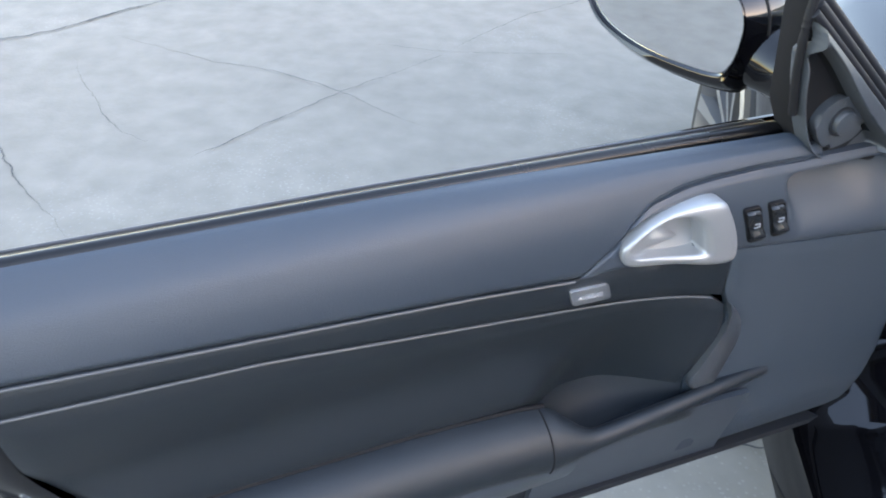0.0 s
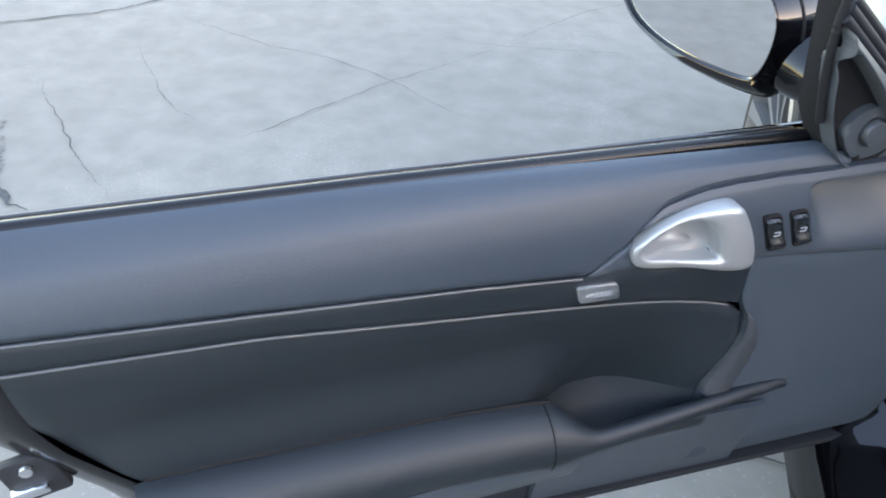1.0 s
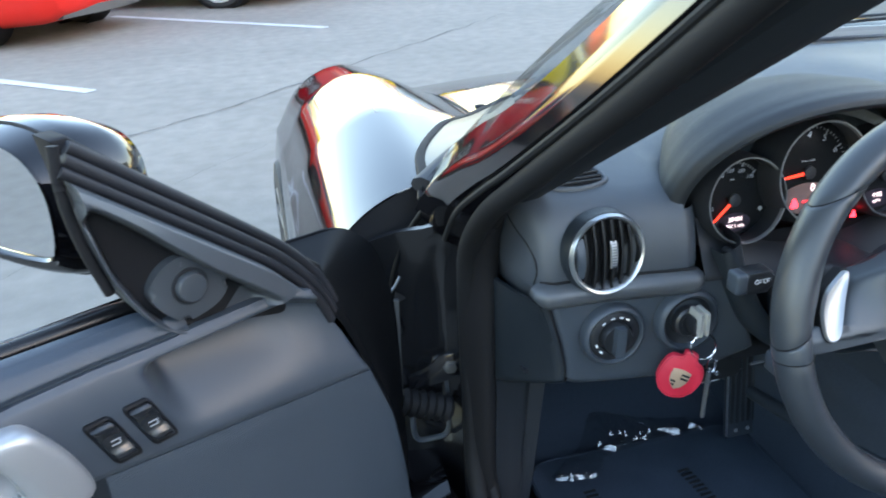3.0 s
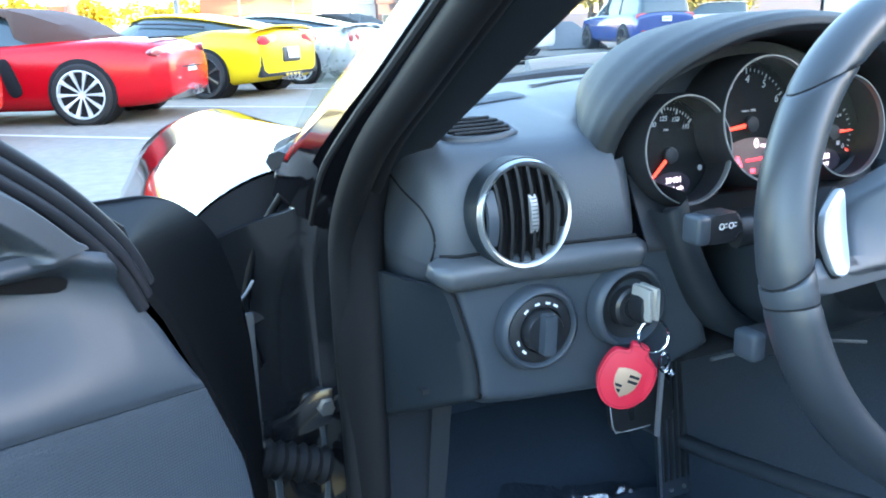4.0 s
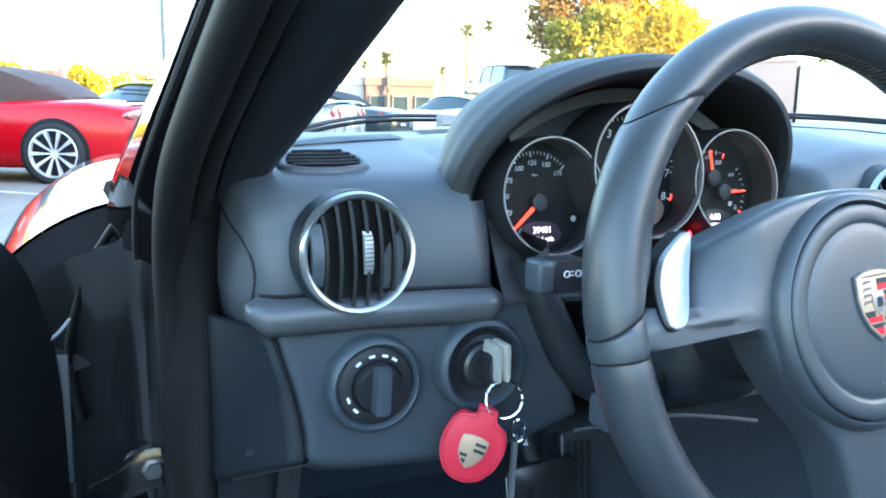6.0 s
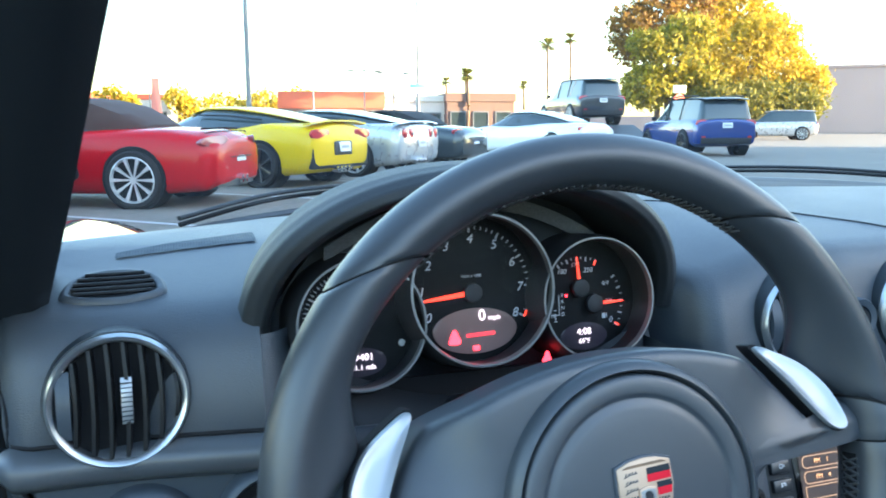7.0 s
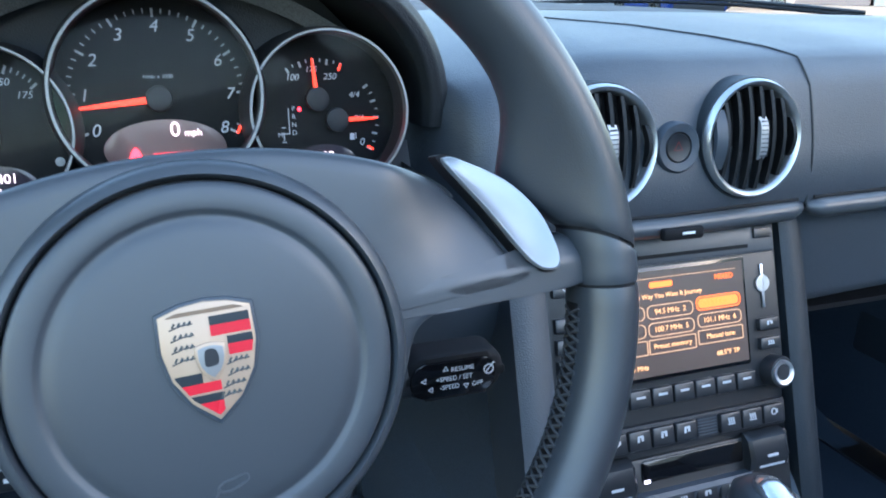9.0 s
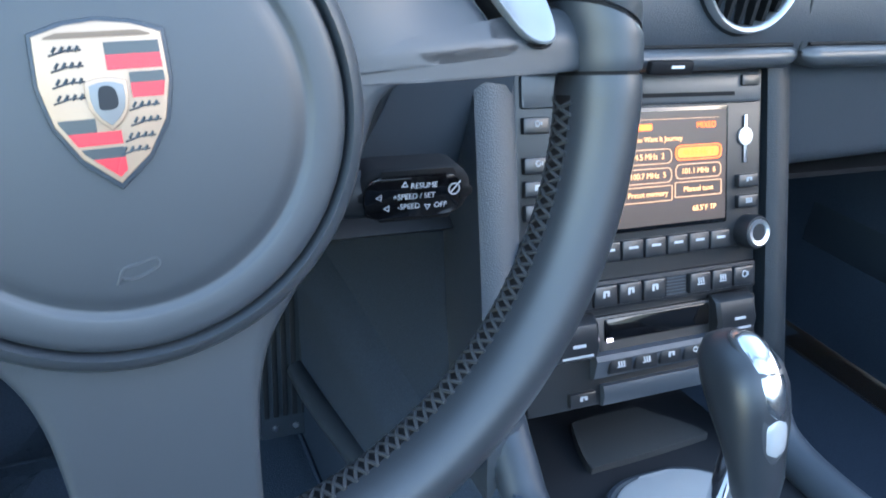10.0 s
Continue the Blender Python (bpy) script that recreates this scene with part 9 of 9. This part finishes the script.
def leaf_cloud(name, mat, parent, blobs, per, size, seed, droop=0.0):
    """A crown of many small leaf clumps scattered through overlapping blobs."""
    rng = np.random.RandomState(seed)
    vs, fs = [], []
    for (cx_, cy_, cz_, rx, ry, rz) in blobs:
        for _ in range(per):
            d = rng.normal(size=3)
            d /= np.linalg.norm(d)
            k = rng.uniform(0.35, 1.0) ** 0.45 * (0.75 + 0.45 * rng.rand())
            c = np.array((cx_ + d[0] * rx * k, cy_ + d[1] * ry * k, cz_ + d[2] * rz * k))
            for _ in range(3):
                a, b = rng.normal(size=3), rng.normal(size=3)
                a /= np.linalg.norm(a)
                b -= a * (a @ b)
                b /= np.linalg.norm(b)
                s = size * rng.uniform(0.5, 1.3)
                o = c + rng.normal(size=3) * size * 0.8
                i = len(vs)
                vs += [tuple(o - a * s), tuple(o + b * s * 0.45), tuple(o + a * s), tuple(o - b * s * 0.45)]
                fs.append((i, i + 1, i + 2, i + 3))
    me = bpy.data.meshes.new(name)
    me.from_pydata(vs, [], fs)
    me.materials.append(mat)
    ob = new(name, me)
    ob.parent = parent
    return ob


def foliage(name, a, b):
    m = material(name, a, 0.65, spec=0.2)
    n, l = m.node_tree.nodes, m.node_tree.links
    p = n["Principled BSDF"]
    geo, mix = n.new("ShaderNodeNewGeometry"), n.new("ShaderNodeMix")
    mix.data_type = "RGBA"
    mix.inputs["A"].default_value, mix.inputs["B"].default_value = (*a, 1), (*b, 1)
    l.new(geo.outputs["Random Per Island"], mix.inputs["Factor"])
    l.new(mix.outputs["Result"], p.inputs["Base Color"])
    p.inputs["Transmission Weight"].default_value = 0.0
    tr, ms = n.new("ShaderNodeBsdfTranslucent"), n.new("ShaderNodeMixShader")
    l.new(mix.outputs["Result"], tr.inputs["Color"])
    ms.inputs[0].default_value = 0.35
    l.new(p.outputs[0], ms.inputs[1])
    l.new(tr.outputs[0], ms.inputs[2])
    l.new(ms.outputs[0], n["Material Output"].inputs[0])
    return m


M["leaf"] = foliage("green_leaves", (0.085, 0.095, 0.020), (0.26, 0.23, 0.030))
M["leaf_mid"] = foliage("golden_green_leaves", (0.15, 0.15, 0.018), (0.40, 0.33, 0.028))
# yellow-green leaves with the low sun's gold mixed into their colour
M["leaf_gold"] = foliage("yellow_green_sun_leaves", (0.30, 0.22, 0.015), (0.54, 0.40, 0.022))
M["leaf_brown"] = foliage("brown_palm_leaves", (0.16, 0.09, 0.025), (0.30, 0.18, 0.03))


def tree(label, x, y, h, blobs, mat, seed, per=1000, size=0.21):
    t = thing("tree", label, "tree", "trees beyond the lot", pose(x, y, 0))
    rng = np.random.RandomState(seed)
    bms = [tube(smooth_path([(0, 0, 0), (0.15, 0.1, h * 0.2), (0.0, 0.2, h * 0.45), (0.2, 0, h * 0.7)], 4), [0.30 - 0.016 * i for i in range(13)], 10)]
    for b in blobs:
        bms.append(tube(smooth_path([(0.05, 0.1, h * 0.3), (b[0] * 0.5, b[1] * 0.5, (h * 0.3 + b[2]) / 2 + 0.3), (b[0], b[1], b[2])], 4), [0.13 - 0.012 * i for i in range(9)], 7))
    part("trunk", merged(*bms), M["bark"], t)
    leaf_cloud("crown", mat, t, blobs, per, size, seed)
    return t


tree("broad tree with yellow-green leaves in low sun", 41.3, 50.0, 8, [(0, 0, 6.0, 3.4, 3, 2.2), (3.4, 0.5, 5.4, 2.8, 2.6, 2.2), (-3.0, 0.4, 5.0, 2.4, 2.4, 2.0), (1.5, 0, 7.6, 2.6, 2.4, 1.6), (5.6, 0, 4.0, 1.8, 2, 1.8)], M["leaf_gold"], 3)
tree("broad golden-green tree with loose leaves", 33.8, 49.2, 8, [(0.3, 0, 5.4, 2.4, 2.2, 2.0), (-1.6, 0.3, 3.6, 1.9, 1.9, 1.5), (2.4, 0, 3.8, 2.3, 2.2, 1.7), (1.6, 0, 7.4, 1.9, 1.8, 1.3), (-1.9, 0, 6.6, 1.1, 1.1, 0.8)], M["leaf_mid"], 4)
tree("low green tree at the wall", 40.3, 47.5, 5, [(0, 0, 2.6, 3.0, 2.0, 1.6), (3.4, 0, 2.4, 2.4, 2, 1.5), (-3.2, 0, 2.4, 2.4, 1.8, 1.5)], M["leaf"], 5)
tree("tall brownish tree behind the others", 36.8, 55.0, 12, [(0, 0, 9.5, 2.2, 2, 3.0), (2.8, 0, 10.0, 2.2, 2, 2.8), (-2.4, 0, 8.0, 2.0, 2, 2.4)], M["leaf_brown"], 6)
tree("tall pine with golden light", 45.0, 55.8, 12, [(0, 0, 10.5, 2.6, 2.4, 2.6), (-2.6, 0, 9.6, 2.2, 2, 2.4), (2.4, 0, 9.0, 2.0, 2, 2.0)], M["leaf_gold"], 7)
for i, (x, y, r) in enumerate(((-11.8, 84, 2.2), (-6.0, 86, 1.8), (0.2, 90, 1.4), (5.0, 94, 3.2), (9.6, 92, 2.0), (13.6, 94, 2.4), (-19.0, 80, 2.4), (-27.0, 84, 2.8))):
    tree("small distant tree in golden light", x, y, 3.4, [(0, 0, 3.2 + 0.3 * (i % 3), r, r, 1.3), (r * 0.7, 0, 2.8, r * 0.7, r * 0.7, 1.1)], M["leaf_gold"], 20 + i, 160, 0.3)


def palm(x, y, h, s, seed):
    p = thing("palm_tree", "slim fan palm against the evening sky", "palm tree", "palm trees", pose(x, y, 0))
    rng = np.random.RandomState(seed)
    part("trunk", tube(smooth_path([(0, 0, 0), (0.15, 0, h * 0.4), (0.05, 0, h)], 6), [0.17 - 0.004 * i for i in range(13)], 8), M["bark"], p)
    vs, fs = [], []
    for k in range(34):
        a, e = rng.uniform(0, 2 * math.pi), rng.uniform(-0.7, 1.3)
        d = np.array((math.cos(a) * math.cos(e), math.sin(a) * math.cos(e), math.sin(e)))
        side = np.cross(d, (0, 0, 1.0)) + 1e-3
        side /= np.linalg.norm(side)
        for b in range(5):
            off = (b - 2) * 0.22
            q = d + side * off
            c = np.array((0.05, 0, h))
            i = len(vs)
            tip = c + q * s + np.array((0, 0, -0.25 * s * rng.rand()))
            mid = c + q * s * 0.55
            vs += [tuple(c), tuple(mid + side * 0.05 * s), tuple(tip), tuple(mid - side * 0.05 * s)]
            fs.append((i, i + 1, i + 2, i + 3))
    me = bpy.data.meshes.new("crown")
    me.from_pydata(vs, [], fs)
    me.materials.append(M["leaf"])
    ob = new("crown", me)
    ob.parent = p


palm(26.0, 70.0, 5.6, 1.0, 1)
palm(38.2, 78.0, 9.4, 1.3, 2)
palm(42.0, 80.0, 10.4, 1.1, 3)
palm(31.0, 84.0, 6.2, 0.9, 4)
palm(28.0, 82.0, 5.6, 0.8, 5)
palm(40.0, 88.0, 5.6, 0.9, 6)
palm(95.0, 80.0, 9.0, 1.3, 7)
palm(103.0, 74.0, 9.6, 1.3, 8)
palm(-21.0, 68.0, 6.4, 1.1, 9)


def banner(x, y, h, mt):
    b = thing("feather_flag", "tall red and white feather flag", "flag", "feather flags", pose(x, y, 0))
    part("pole", tube([(0, 0, 0), (0, 0, h * 0.8), (0.15, 0, h)], 0.025, 8), M["steel"], b)
    part("cloth", sheet(lambda u, v: (0.03 + (0.55 - 0.25 * v) * u + 0.12 * v * v, 0.05 * math.sin(3 * u + 5 * v), h * (0.25 + 0.74 * v)), 6, 14, 0.006, (0, -1, 0)), mt, b)


flag_mat = material("faded_red_cloth", (0.55, 0.20, 0.16), 0.8, spots=1.2, var=0.35)
banner(-1.3, 40.0, 3.2, flag_mat)
banner(-6.8, 40.0, 3.8, flag_mat)
sgn = thing("road_sign", "small red road sign under a green board", "road sign", at=pose(24.6, 34.8, 0))
part("post", tube([(0, 0, 0), (0, 0, 2.9)], 0.04, 8), M["steel"], sgn)
part("red_plate", prism([(0.38 * math.cos(radians(22.5 + 45 * i)), 0.38 * math.sin(radians(22.5 + 45 * i))) for i in range(8)], 0, 0.02, m=axes((0, -0.06, 2.15), (1, 0, 0), (0, 0, 1))), material("red_sign", (0.7, 0.06, 0.02), 0.5), sgn)
part("green_board", box(0.8, 0.03, 0.4, 0.01, m=pose(0, -0.06, 2.75)), material("grey_green_sign", (0.22, 0.32, 0.30), 0.5), sgn)
